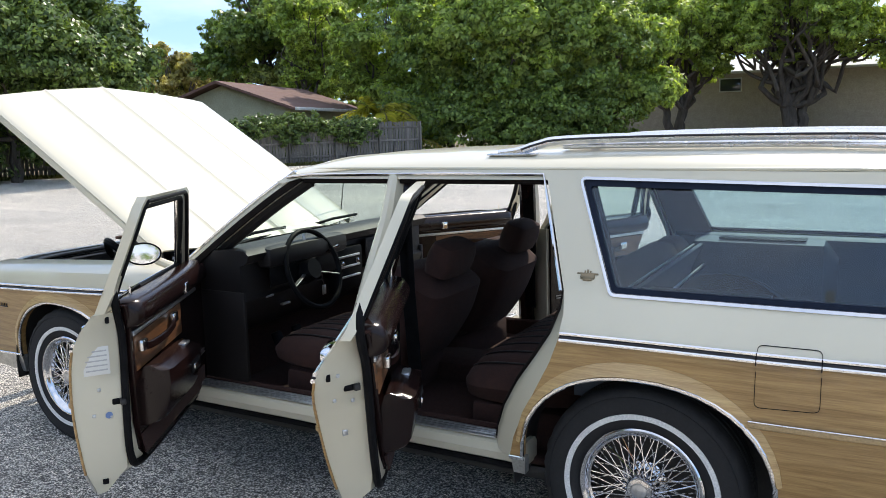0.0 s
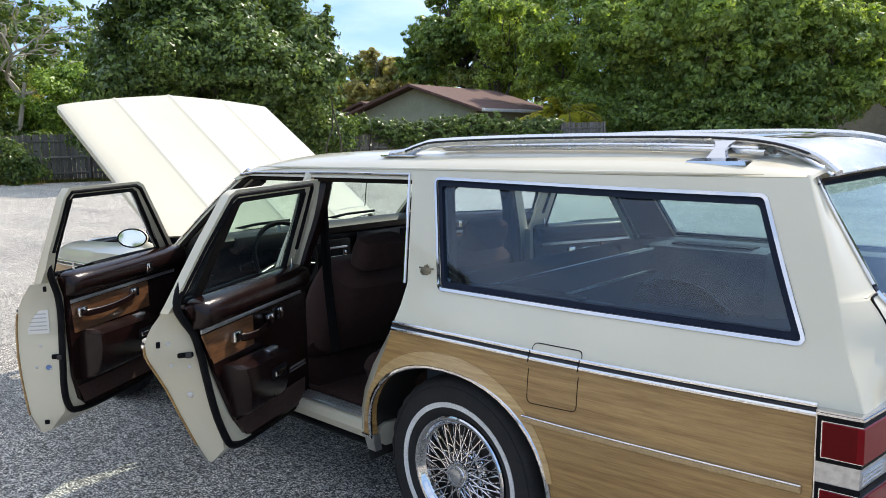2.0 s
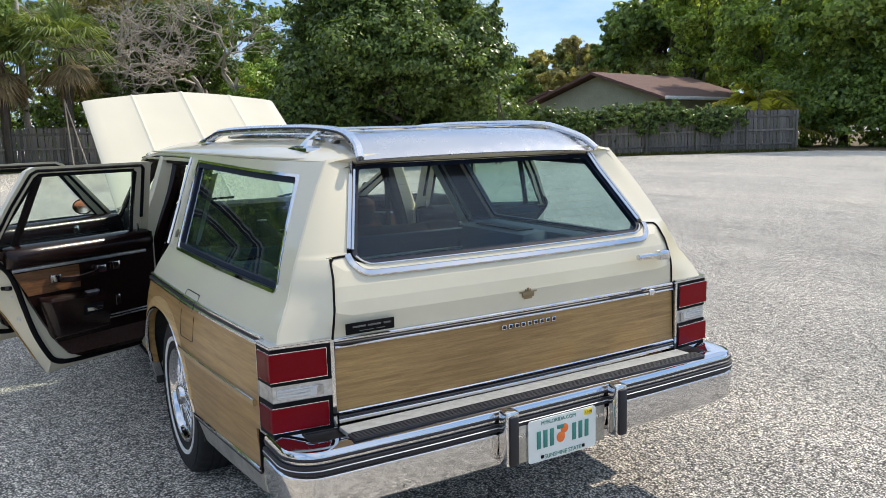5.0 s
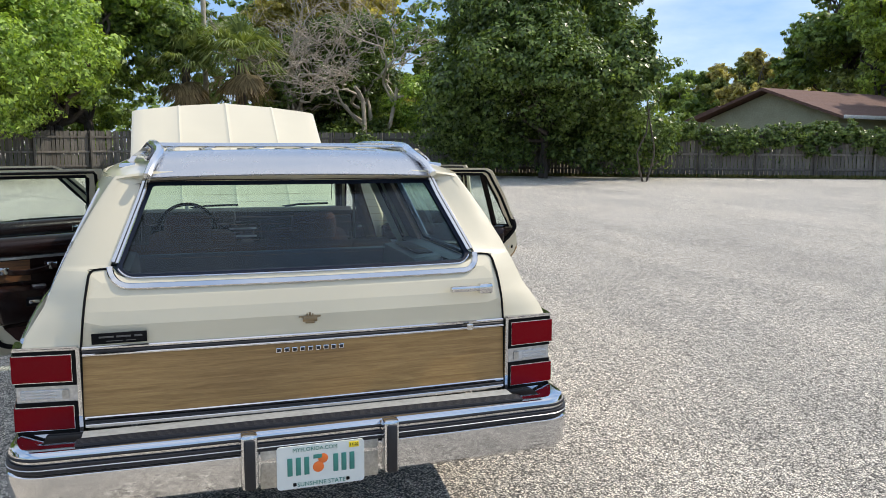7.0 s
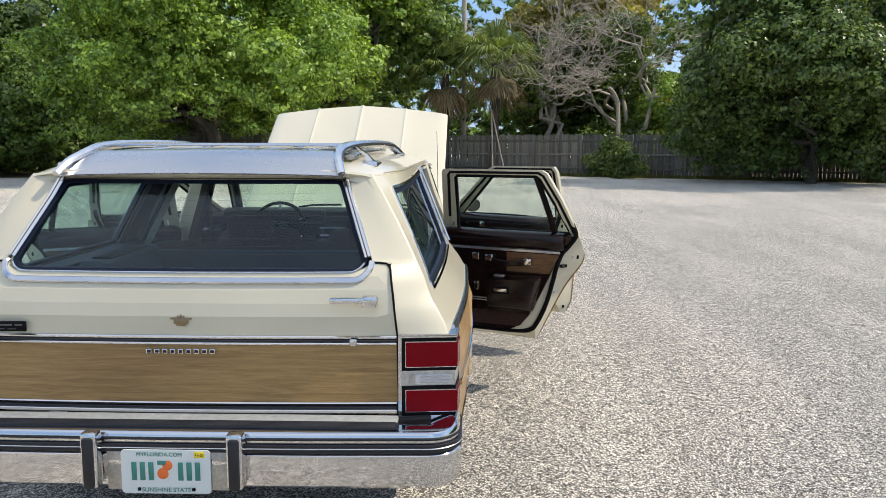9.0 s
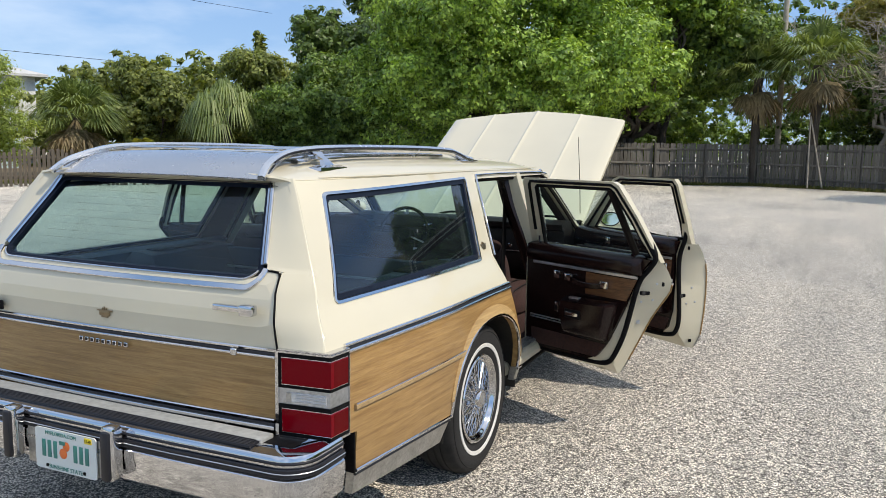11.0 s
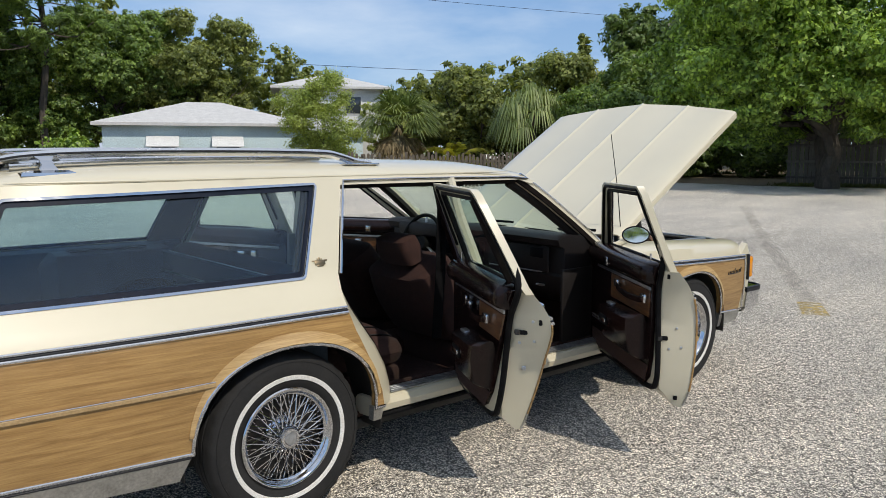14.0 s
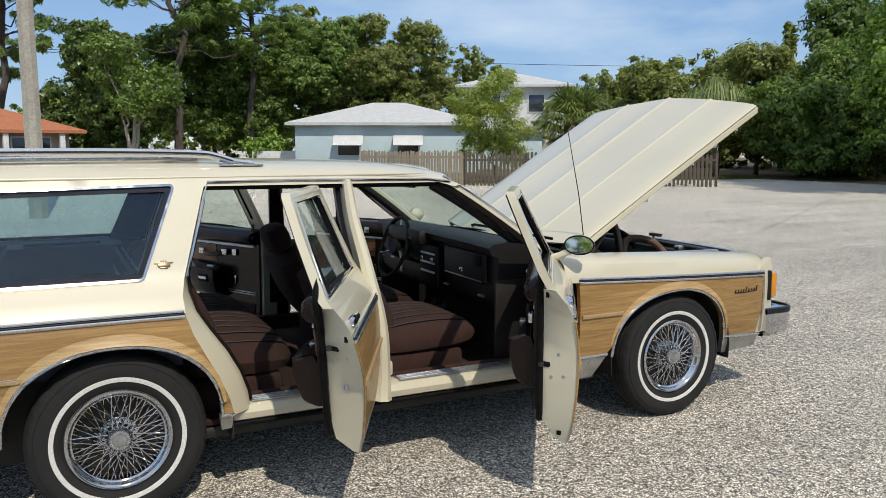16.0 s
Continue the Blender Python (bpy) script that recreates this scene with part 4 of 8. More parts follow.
# ring of far trees that closes the horizon
g = np.random.default_rng(5)
FAR = []
for a in np.arange(0, 360, 3.2):
    d, h = g.uniform(115, 150), g.uniform(7, 12)
    FAR.append((d * math.cos(radians(a)), d * math.sin(radians(a)), h * 0.45, 7.0, 7.0, h * 0.55))
mass("far_woods", FAR, 60000, 0.6, L_MID, "distant tree line on the horizon", 0.9)
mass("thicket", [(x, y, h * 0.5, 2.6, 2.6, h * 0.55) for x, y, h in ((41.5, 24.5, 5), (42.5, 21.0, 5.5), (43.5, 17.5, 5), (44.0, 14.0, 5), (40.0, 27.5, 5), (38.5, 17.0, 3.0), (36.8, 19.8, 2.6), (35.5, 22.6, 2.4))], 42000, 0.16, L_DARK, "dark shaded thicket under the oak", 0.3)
# growth on and below the fence
IVY = []
for k in np.linspace(0.08, 0.42, 22):
    x, y = FA[0] + (FB[0] - FA[0]) * k, FA[1] + (FB[1] - FA[1]) * k
    IVY.append((x - 0.05, y + 0.03, 1.86 + 0.12 * math.sin(40 * k), 0.6, 0.75, 0.42 + 0.2 * math.sin(90 * k) ** 2))
    if math.sin(70 * k) > 0.2:
        IVY.append((x - 0.25, y + 0.1, 1.4, 0.4, 0.5, 0.5))
# leaf mass added behind the fence so that its gaps read dark
mass("thicket", [(20.2 + 0.465 * d + 1.33, -32.0 + 0.885 * d - 0.7, 1.0, 1.0, 1.0, 0.95) for d in np.arange(0, 36, 1.5)], 13000, 0.16, L_DARK, "dark leaf mass added behind the picket fence to close its gaps", 0.3)
mass("hedge_vine", IVY, 32000, 0.085, L_DARK, "vine hedge spilling over the fence top", 0.12)
bush("shrub", *(31.13, -7.79), [(0, 0, 0.9, 0.7, 0.7, 0.9), (0.3, 0.3, 1.5, 0.5, 0.5, 0.5), (-0.3, -0.5, 0.6, 0.6, 0.6, 0.5)], 3600, 0.07, L_DARK, "leafy shrub growing against the fence")
bush("shrub", *(32.52, -7.47), [(0, 0, 0.6, 0.8, 0.8, 0.6)], 1400, 0.09, L_DARK, "low dark shrub at the fence foot")


def grass_strip(a, b, n, w, label):
    a, b = np.array(a), np.array(b)
    t = RNG.random(n)
    p = a + (b - a) * t[:, None] + RNG.normal(size=(n, 2)) * w
    hgt = RNG.uniform(0.04, 0.16, n)
    vs = np.zeros((n, 4, 3))
    dx = RNG.normal(size=(n, 2)) * 0.05
    base = np.array([gz(*q) + 0.01 for q in p])
    vs[:, 0, :2], vs[:, 1, :2] = p - dx * 0.4, p + dx * 0.4
    vs[:, 0, 2] = vs[:, 1, 2] = base
    vs[:, 2, :2], vs[:, 3, :2] = p + dx * 1.5, p + dx
    vs[:, 2, 2] = base + hgt
    vs[:, 3, 2] = base + hgt * 0.9
    return tagged(leaf_mesh("grass", vs.reshape(-1, 3), M_GRASS, None), label, "grass", kind="stuff")


grass_strip((FA[0] - 0.4, FA[1] + 0.2), (FB[0] - 0.5, FB[1] + 0.2), 9000, 0.22, "dry grass and weeds along the fence foot")
grass_strip((FB[0] - 0.6, FB[1]), (FC[0] - 0.5, FC[1]), 3500, 0.3, "dry grass and weeds below the shaded fence")
grass_strip((29.5, 23.0), (9.5, 25.2), 6000, 0.35, "weeds along the broken fence")


# ---- fences ----
def picket_fence(name, a, b, height, material, label, w=0.135, gap=0.022, uneven=0.02, rails=(0.35, 1.0, 1.65)):
    """Dog-eared pickets on rails and posts from a to b."""
    a, b = Vector(a), Vector(b)
    L = (b - a).length
    ang = math.degrees(math.atan2(b.y - a.y, b.x - a.x))
    root = empty(name, label, "fence", pose(a.x, a.y, gz(*a), 0, 0, ang), kind="structure")
    bm = bmesh.new()
    prof = [(-w / 2, 0), (w / 2, 0), (w / 2, height - 0.04), (w / 2 - 0.03, height), (-w / 2 + 0.03, height), (-w / 2, height - 0.04)]
    for y in (-0.009, 0.009):
        vs = [bm.verts.new((x, y, z)) for x, z in prof]
        bm.faces.new(vs)
    bm.verts.ensure_lookup_table()
    for i in range(6):
        j = (i + 1) % 6
        bm.faces.new((bm.verts[i], bm.verts[j], bm.verts[6 + j], bm.verts[6 + i]))
    bmesh.ops.recalc_face_normals(bm, faces=bm.faces[:])
    first = part("picket", bm, material, root, smooth=False)
    me = first.data
    n = int(L / (w + gap))
    g = np.random.default_rng(len(name) + n)
    for i in range(n):
        x = (i + 0.5) * (w + gap)
        p = a.lerp(b, x / L)
        m = pose(x, g.uniform(-0.006, 0.006), gz(*p) - gz(*a) + g.uniform(-uneven, uneven) - 0.02, g.uniform(-0.6, 0.6), g.uniform(-0.8, 0.8), 0)
        if i == 0:
            first.matrix_basis = m
        else:
            shared("picket", me, m, root)
    for z in rails:
        pts = [(x, 0.035, gz(*a.lerp(b, x / L)) - gz(*a) + z) for x in np.linspace(0, L, 12)]
        part("rail", sweep(pts, oblong(0.04, 0.09)), material, root)
    for x in np.arange(0, L + 0.1, 2.4):
        dz = gz(*a.lerp(b, min(x, L) / L)) - gz(*a)
        part("post", box((0.09, 0.09, height), (x, 0.1, height / 2 + dz - 0.02), 0.006), material, root)
    return root


picket_fence("fence", FA, FB, 1.95, M_FENCE, "weathered grey picket fence with dog-eared boards")
picket_fence("fence", FB, FC, 1.95, M_FENCE, "weathered grey picket fence in the shade of oaks")
picket_fence("fence", (11.31, 26.8), (14.23, 23.14), 1.35, M_OLDFENCE, "low tan picket fence before the blue house", 0.09, 0.03, 0.05, (0.3, 1.1))
picket_fence("fence", (14.23, 23.14), (22.31, 18.05), 1.3, M_DARKFENCE, "broken weathered fence below the palms", 0.1, 0.05, 0.12, (0.3, 1.0))


# ---- houses ----
def house_block(root, w, d, h, roof, over=0.5, wall=None, roof_mat=None, hip=True, name="wall"):
    """Walls and a hip or gable roof; front is local -y, base at z = 0."""
    if hip:
        part(name, box((w, d, h), (0, 0, h / 2), 0.02), wall, root)
    else:
        k = roof * (d / 2) / (d / 2 + over)
        b = grid_mesh([[(x, -d / 2, -0.1), (x, d / 2, -0.1), (x, d / 2, h), (x, 0, h + k), (x, -d / 2, h)] for x in (-w / 2, w / 2)], closed=True, caps=True)
        bmesh.ops.recalc_face_normals(b, faces=b.faces[:])
        part(name, b, wall, root, smooth=False)
        for sy in (1, -1):
            n_ = 14
            W = w / 2 + over
            rb = grid_mesh([[(-W, sy * (d / 2 + over) * i / n_, h + 0.06 + roof * (1 - i / n_) - (0.012 if i % 2 else 0)), (W, sy * (d / 2 + over) * i / n_, h + 0.06 + roof * (1 - i / n_) - (0.012 if i % 2 else 0))] for i in range(n_ + 1)])
            part("roof", thick(rb, 0.14), roof_mat, root, smooth=False)
        return
    W, D = w / 2 + over, d / 2 + over
    bm = bmesh.new()
    if hip:
        k = min(W, D)
        top = [(-W + k, 0, h + roof), (W - k, 0, h + roof)]
    else:
        top = [(-W, 0, h + roof), (W, 0, h + roof)]
    e = [(-W, -D, h), (W, -D, h), (W, D, h), (-W, D, h)]
    lowv = [(x, y, z - 0.16) for x, y, z in e]
    E = [bm.verts.new(p) for p in e]
    T = [bm.verts.new(p) for p in top]
    Lw = [bm.verts.new(p) for p in lowv]
    bm.faces.new((E[0], E[1], T[1], T[0])), bm.faces.new((E[2], E[3], T[0], T[1]))
    bm.faces.new((E[1], E[2], T[1])), bm.faces.new((E[3], E[0], T[0]))
    for i in range(4):
        bm.faces.new((Lw[i], Lw[(i + 1) % 4], E[(i + 1) % 4], E[i]))
    bm.faces.new(list(reversed(Lw)))
    bmesh.ops.recalc_face_normals(bm, faces=bm.faces[:])
    part("roof", bm, roof_mat, root, smooth=False)


M_BLUEWALL = mottled("pale_blue_stucco", (0.5, 0.64, 0.68), (0.56, 0.69, 0.73), 2.0, 0.85, 0.2, 60)
M_WHITEROOF = mottled("white_roof", (0.5, 0.5, 0.5), (0.62, 0.62, 0.61), 3.0, 0.8, 0.3, 40)
M_WHITEWALL = mottled("white_siding", (0.62, 0.63, 0.62), (0.72, 0.73, 0.72), 2.0, 0.8, 0.1, 40)
M_OLIVEWALL = mottled("sage_green_stucco", (0.33, 0.34, 0.24), (0.4, 0.41, 0.3), 2.0, 0.9, 0.2, 60)
M_BROWNROOF = mottled("brown_shingles", (0.11, 0.062, 0.05), (0.17, 0.1, 0.085), 6.0, 0.95, 0.6, 30)
M_BEIGEWALL = mottled("beige_stucco", (0.4, 0.34, 0.27), (0.48, 0.42, 0.34), 2.0, 0.9, 0.2, 60)
M_TILEROOF = mottled("orange_tiles", (0.4, 0.13, 0.06), (0.52, 0.2, 0.1), 6.0, 0.85, 0.6, 20)
M_WINDOW = mat("dark_window", (0.03, 0.04, 0.05), 0.08, 0, 0.6)


def face_house(name, at, ang, label):
    return empty(name, label, "house", pose(*at, gz(*at), 0, 0, ang))


def window(root, x, y, z, w, h, awning=False):
    f = part("window", box((w + 0.16, 0.08, h + 0.16), (x, y, z), 0.01), M_WHITEWALL, root)
    part("pane", box((w, 0.03, h), (x, y - 0.04, z), 0.004), M_WINDOW, f)
    if awning:
        b = bmesh.new()
        rows = [[(x - w * 0.7, y - 0.05, z + h * 0.6), (x + w * 0.7, y - 0.05, z + h * 0.6)], [(x - w * 0.7, y - 0.9, z + 0.05), (x + w * 0.7, y - 0.9, z + 0.05)]]
        grid_mesh(rows, b)
        part("awning", thick(b, 0.03), M_WHITEWALL, root)


h = face_house("house", (18.85, 42.04), -24, "single-storey pale blue house with a white hip roof")
house_block(h, 10.5, 8.5, 2.85, 1.35, 0.5, M_BLUEWALL, M_WHITEROOF)
for x in (-2.2, 1.2):
    window(h, x, -4.27, 1.5, 1.2, 1.0, True)
h = face_house("house", (26.6, 43.2), -24, "pale blue rear wing with a white hip roof")
house_block(h, 6.5, 6.0, 2.6, 1.2, 0.5, M_BLUEWALL, M_WHITEROOF)
window(h, -1.0, -3.02, 1.5, 0.9, 1.0)
h = face_house("house", (32.05, 48.92), -30, "two-storey white house with a pale hip roof")
house_block(h, 7.2, 7.0, 5.9, 1.2, 0.7, M_WHITEWALL, M_WHITEROOF)
window(h, 1.6, -3.52, 4.6, 1.1, 1.2)
window(h, -1.6, -3.52, 4.6, 1.1, 1.2)
h = face_house("house", (32.9, -34.9), -76, "low sage-green house with a brown shingle gable roof")
house_block(h, 10.4, 8.2, 2.75, 1.6, 0.6, M_OLIVEWALL, M_BROWNROOF, hip=False)
part("gutter", box((11.6, 0.12, 0.18), (0, -4.76, 2.76), 0.02), M_WHITEWALL, h)
h = face_house("house", (41.5, -38.0), -76, "low brown-roofed wing of the green house")
house_block(h, 9.0, 6.0, 2.6, 1.2, 0.5, M_OLIVEWALL, M_BROWNROOF, hip=False)
h = face_house("house", (9.73, -66.26), 180, "two-storey beige house half hidden behind oaks")
house_block(h, 22.0, 9.0, 5.2, 1.4, 0.6, M_BEIGEWALL, M_WHITEROOF)
for x in (-4, 0, 4):
    window(h, x, -4.52, 4.2, 1.5, 0.9)
h = face_house("house", (-4.6, 45.0), 16, "house with an orange clay-tile roof and porch")
house_block(h, 9.0, 7.0, 2.35, 1.5, 0.7, M_BEIGEWALL, M_TILEROOF)
for x in (-4.0, -1.3, 1.3, 4.0):
    part("porch_column", box((0.26, 0.26, 2.3), (x, -3.95, 1.15), 0.02), M_WHITEWALL, h)
for x in (-2.6, 2.6):
    window(h, x, -3.52, 1.3, 1.8, 1.3)

# poles
pole = empty("utility_pole", "tapering square concrete utility pole", "utility pole", pose(*(-0.52, 14.79), 0))
bm = sweep([(0, 0, -0.1), (0.0, 0, 4.5), (-0.05, 0, 10)], oblong(1, 1), scale=[0.36, 0.31, 0.26], up=(0, 1, 0))
part("shaft", bm, M_CONCRETE, pole)
pole = empty("utility_pole", "thin weathered wooden utility pole behind the fence", "utility pole", pose(*(38.34, -0.93), 0))
part("shaft", sweep([(0, 0, -0.1), (0, 0, 11)], ring(1, 10), scale=[0.15, 0.12], up=(0, 1, 0)), M_PALEBARK, pole)
PROP, WW = (35.59, -2.31), (12.07, 42.03)
# props of the young palm
pr = empty("tree_props", "two pale timber props leaning on a palm", "timber prop")
for dy in (-0.25, 0.35):
    part("prop", sweep([(PROP[0] - 0.9, PROP[1] + dy - 0.4, 0.0), (PROP[0] + 0.2, PROP[1], 3.2)], oblong(0.06, 0.06), up=(0, 1, 0)), M_PALEBARK, pr)


def wire(a, b, sag, label):
    a, b = Vector(a), Vector(b)
    pts = [a.lerp(b, t) - Vector((0, 0, sag * 4 * t * (1 - t))) for t in np.linspace(0, 1, 14)]
    return tagged(part("power_line", sweep(pts, ring(0.02, 5)), M_BLACK), label, "power line")


wire((-40, 62, 8.6), (75, 52, 9.6), 0.8, "sagging power line above the houses")
wire((-40, 66, 15.0), (75, 56, 17.0), 0.8, "upper power line above the houses")
wire((55, -60, 6.0), (20, -75, 6.2), 0.2, "power line behind the green house")
wallw = empty("garden_wall", "plain white garden wall beside the blue house", "wall")
part("panel", box((3.6, 0.15, 1.25), (*WW, 0.62), 0.01, m=pose(0, 0, 0, 0, 0, -24)), M_WHITEWALL, wallw)

bin_ = empty("wheelie_bin", "blue plastic wheelie bin beside the white wall", "bin", pose(14.0, 40.2, gz(14.0, 40.2), 0, 0, -20))
M_BIN = mottled("blue_plastic", (0.03, 0.06, 0.3), (0.04, 0.08, 0.36), 8, 0.45, 0.1, 90)
part("tub", grid_mesh([[(-w, -d, z), (w, -d, z), (w, d, z), (-w, d, z)] for w, d, z in ((0.22, 0.26, 0.05), (0.29, 0.35, 0.95))], closed=True, caps=True), M_BIN, bin_)
part("lid", box((0.62, 0.76, 0.06), (0, 0, 0.98), 0.02), M_BIN, bin_)
for x in (-0.24, 0.24):
    part("wheel", lathe([(0.1, -0.03), (0.1, 0.03), (0.001, 0.03)], 14), M_BLACK, bin_).matrix_basis = pose(x, 0.28, 0.1, 0, 0, 90)

# ---- the car: x forward from the rear axle, left side +y ----
car = empty("station_wagon", "cream and woodgrain estate car with all doors and the hood open", "car")

PZ = [0.18, 0.26, 0.34, 0.42, 0.55, 0.66, 0.76, 0.83, 0.87, 0.91, 0.95, 0.99, 1.05, 1.2, 1.375, 1.42]
PY = [0.90, 0.945, 0.972, 0.988, 1.002, 1.006, 1.002, 0.992, 0.98, 0.958, 0.925, 0.888, 0.866, 0.802, 0.73, 0.708]
ZD = np.linspace(0.18, 1.42, 125)
YD = np.convolve(np.pad(np.interp(ZD, PZ, PY), 3, mode="edge"), np.ones(7) / 7, "valid")


def plan(x):
    return 1.0 - 0.085 * max(0.0, (x - 2.2) / 1.5) ** 2


def body_y(x, z):
    """Half width at x and z; the body draws in towards the tail."""
    return float(np.interp(z, ZD, YD)) * plan(x) * (1 - draw_in(x, z))


def draw_in(x, z):
    """Share by which the tail is narrower, most of all at the roof."""
    f = max(0.0, (-0.35 - x) / 0.9)
    low = float(np.interp(z, [0.86, 1.0, 1.1], [0.055, 0.04, 0.035])) * f ** 1.5
    return low + float(np.interp(z, [1.05, 1.2, 1.255, 1.345, 1.41], [0.0, 0.03, 0.06, 0.13, 0.22])) * f ** 3.5


FOLD_Z = [0.575, 0.862, 0.95, 0.99, 1.08, 1.2, 1.29, 1.41]
FOLD_X = [-1.289, -1.288, -1.246, -1.222, -1.19, -1.145, -1.10, -1.04]


def fold_x(z):
    """Where the side turns into the rear face."""
    return float(np.interp(z, FOLD_Z, FOLD_X))


def side(s, off=0.0):
    """The body's side surface, off metres outside it; s is +1 left, -1 right."""
    return lambda x, z: (x, s * (body_y(x, z) + off), z)


def mould_z(x):
    """The height of the long side moulding."""
    return 0.862 - 0.012 * max(0, x) / 2.2 if x < 2.2 else 0.85 - 0.072 * (x - 2.2) / 1.5


def arch_pts(cx, lo_r, lo_f, z0, z1, n=22):
    """Wheel arch edge from its front foot over the top to its rear foot."""
    out = []
    for i in range(n + 1):
        a = math.pi * i / n
        c, s_ = math.cos(a), math.sin(a)
        w = lo_f if c > 0 else lo_r
        out.append((cx + w * math.copysign(abs(c) ** 0.92, c), z0 + (z1 - z0) * s_ ** 0.85))
    return out


ARCH_R = arch_pts(0.0, 0.425, 0.41, 0.40, 0.752)
ARCH_F = arch_pts(2.946, 0.47, 0.385, 0.415, 0.745)
WIN = [(0.275, 1.376), (0.122, 1.004), (-1.118, 1.004), (-0.948, 1.352)]
OPEN_R = [(0.46, 0.40), (0.44, 0.48), (0.402, 0.57), (0.352, 0.67), (0.302, 0.77), (0.276, 0.85), (0.272, 0.93), (0.29, 1.0), (0.335, 1.14), (0.388, 1.31)]


def out_n(pts, d):
    """Offsets a closed outline outwards by d."""
    c = Vector((sum(p[0] for p in pts) / len(pts), sum(p[1] for p in pts) / len(pts)))
    k = len(pts)
    res = []
    for i in range(k):
        p, a, b = Vector(pts[i]), Vector(pts[i - 1]), Vector(pts[(i + 1) % k])
        e1, e2 = (p - a).normalized(), (b - p).normalized()
        n1, n2 = Vector((e1.y, -e1.x)), Vector((e2.y, -e2.x))
        n_ = (n1 + n2)
        n_ = n_.normalized() if n_.length > 1e-6 else n1
        if n_.dot(p - c) < 0:
            n_.negate()
        res.append(tuple(p + n_ * d / max(0.5, n_.dot(n1) if n_.dot(n1) > 0 else -n_.dot(n1))))
    return res


def frame_ring(name, outline, s, w, depth, material, parent, off=0.004, label=""):
    """A trim band round an outline on the body side."""
    return part(name, panel(out_n(outline, w), side(s, off), side(s, off - depth), [outline], 0.08), material, parent, label)


def arch_lip(arch, cx, z0):
    """Crescent outline of the flared lip over a wheel arch."""
    inner = [(cx + (p[0] - cx) * 1.015, z0 + (p[1] - z0) * 1.02) for p in arch if p[1] > z0 + 0.03]
    outer = []
    for x, z in inner:
        k = max(0.0, (z - z0) / 0.35)
        d = Vector((x - cx, (z - z0) * 1.15))
        outer.append((x + d.normalized().x * (0.010 + 0.022 * k), z + d.normalized().y * (0.005 + 0.038 * k)))
    return inner + outer[::-1]


def lip_at(s, x, z, cx, z0, rx, rz):
    """The lip stands out towards the wheel and dies away above."""
    r = math.hypot((x - cx) / rx, (z - z0) / rz)
    return (x, s * (body_y(x, z) + 0.0015 + 0.014 * max(0.0, min(1.0, (1.13 - r) / 0.115)) ** 1.5), z)


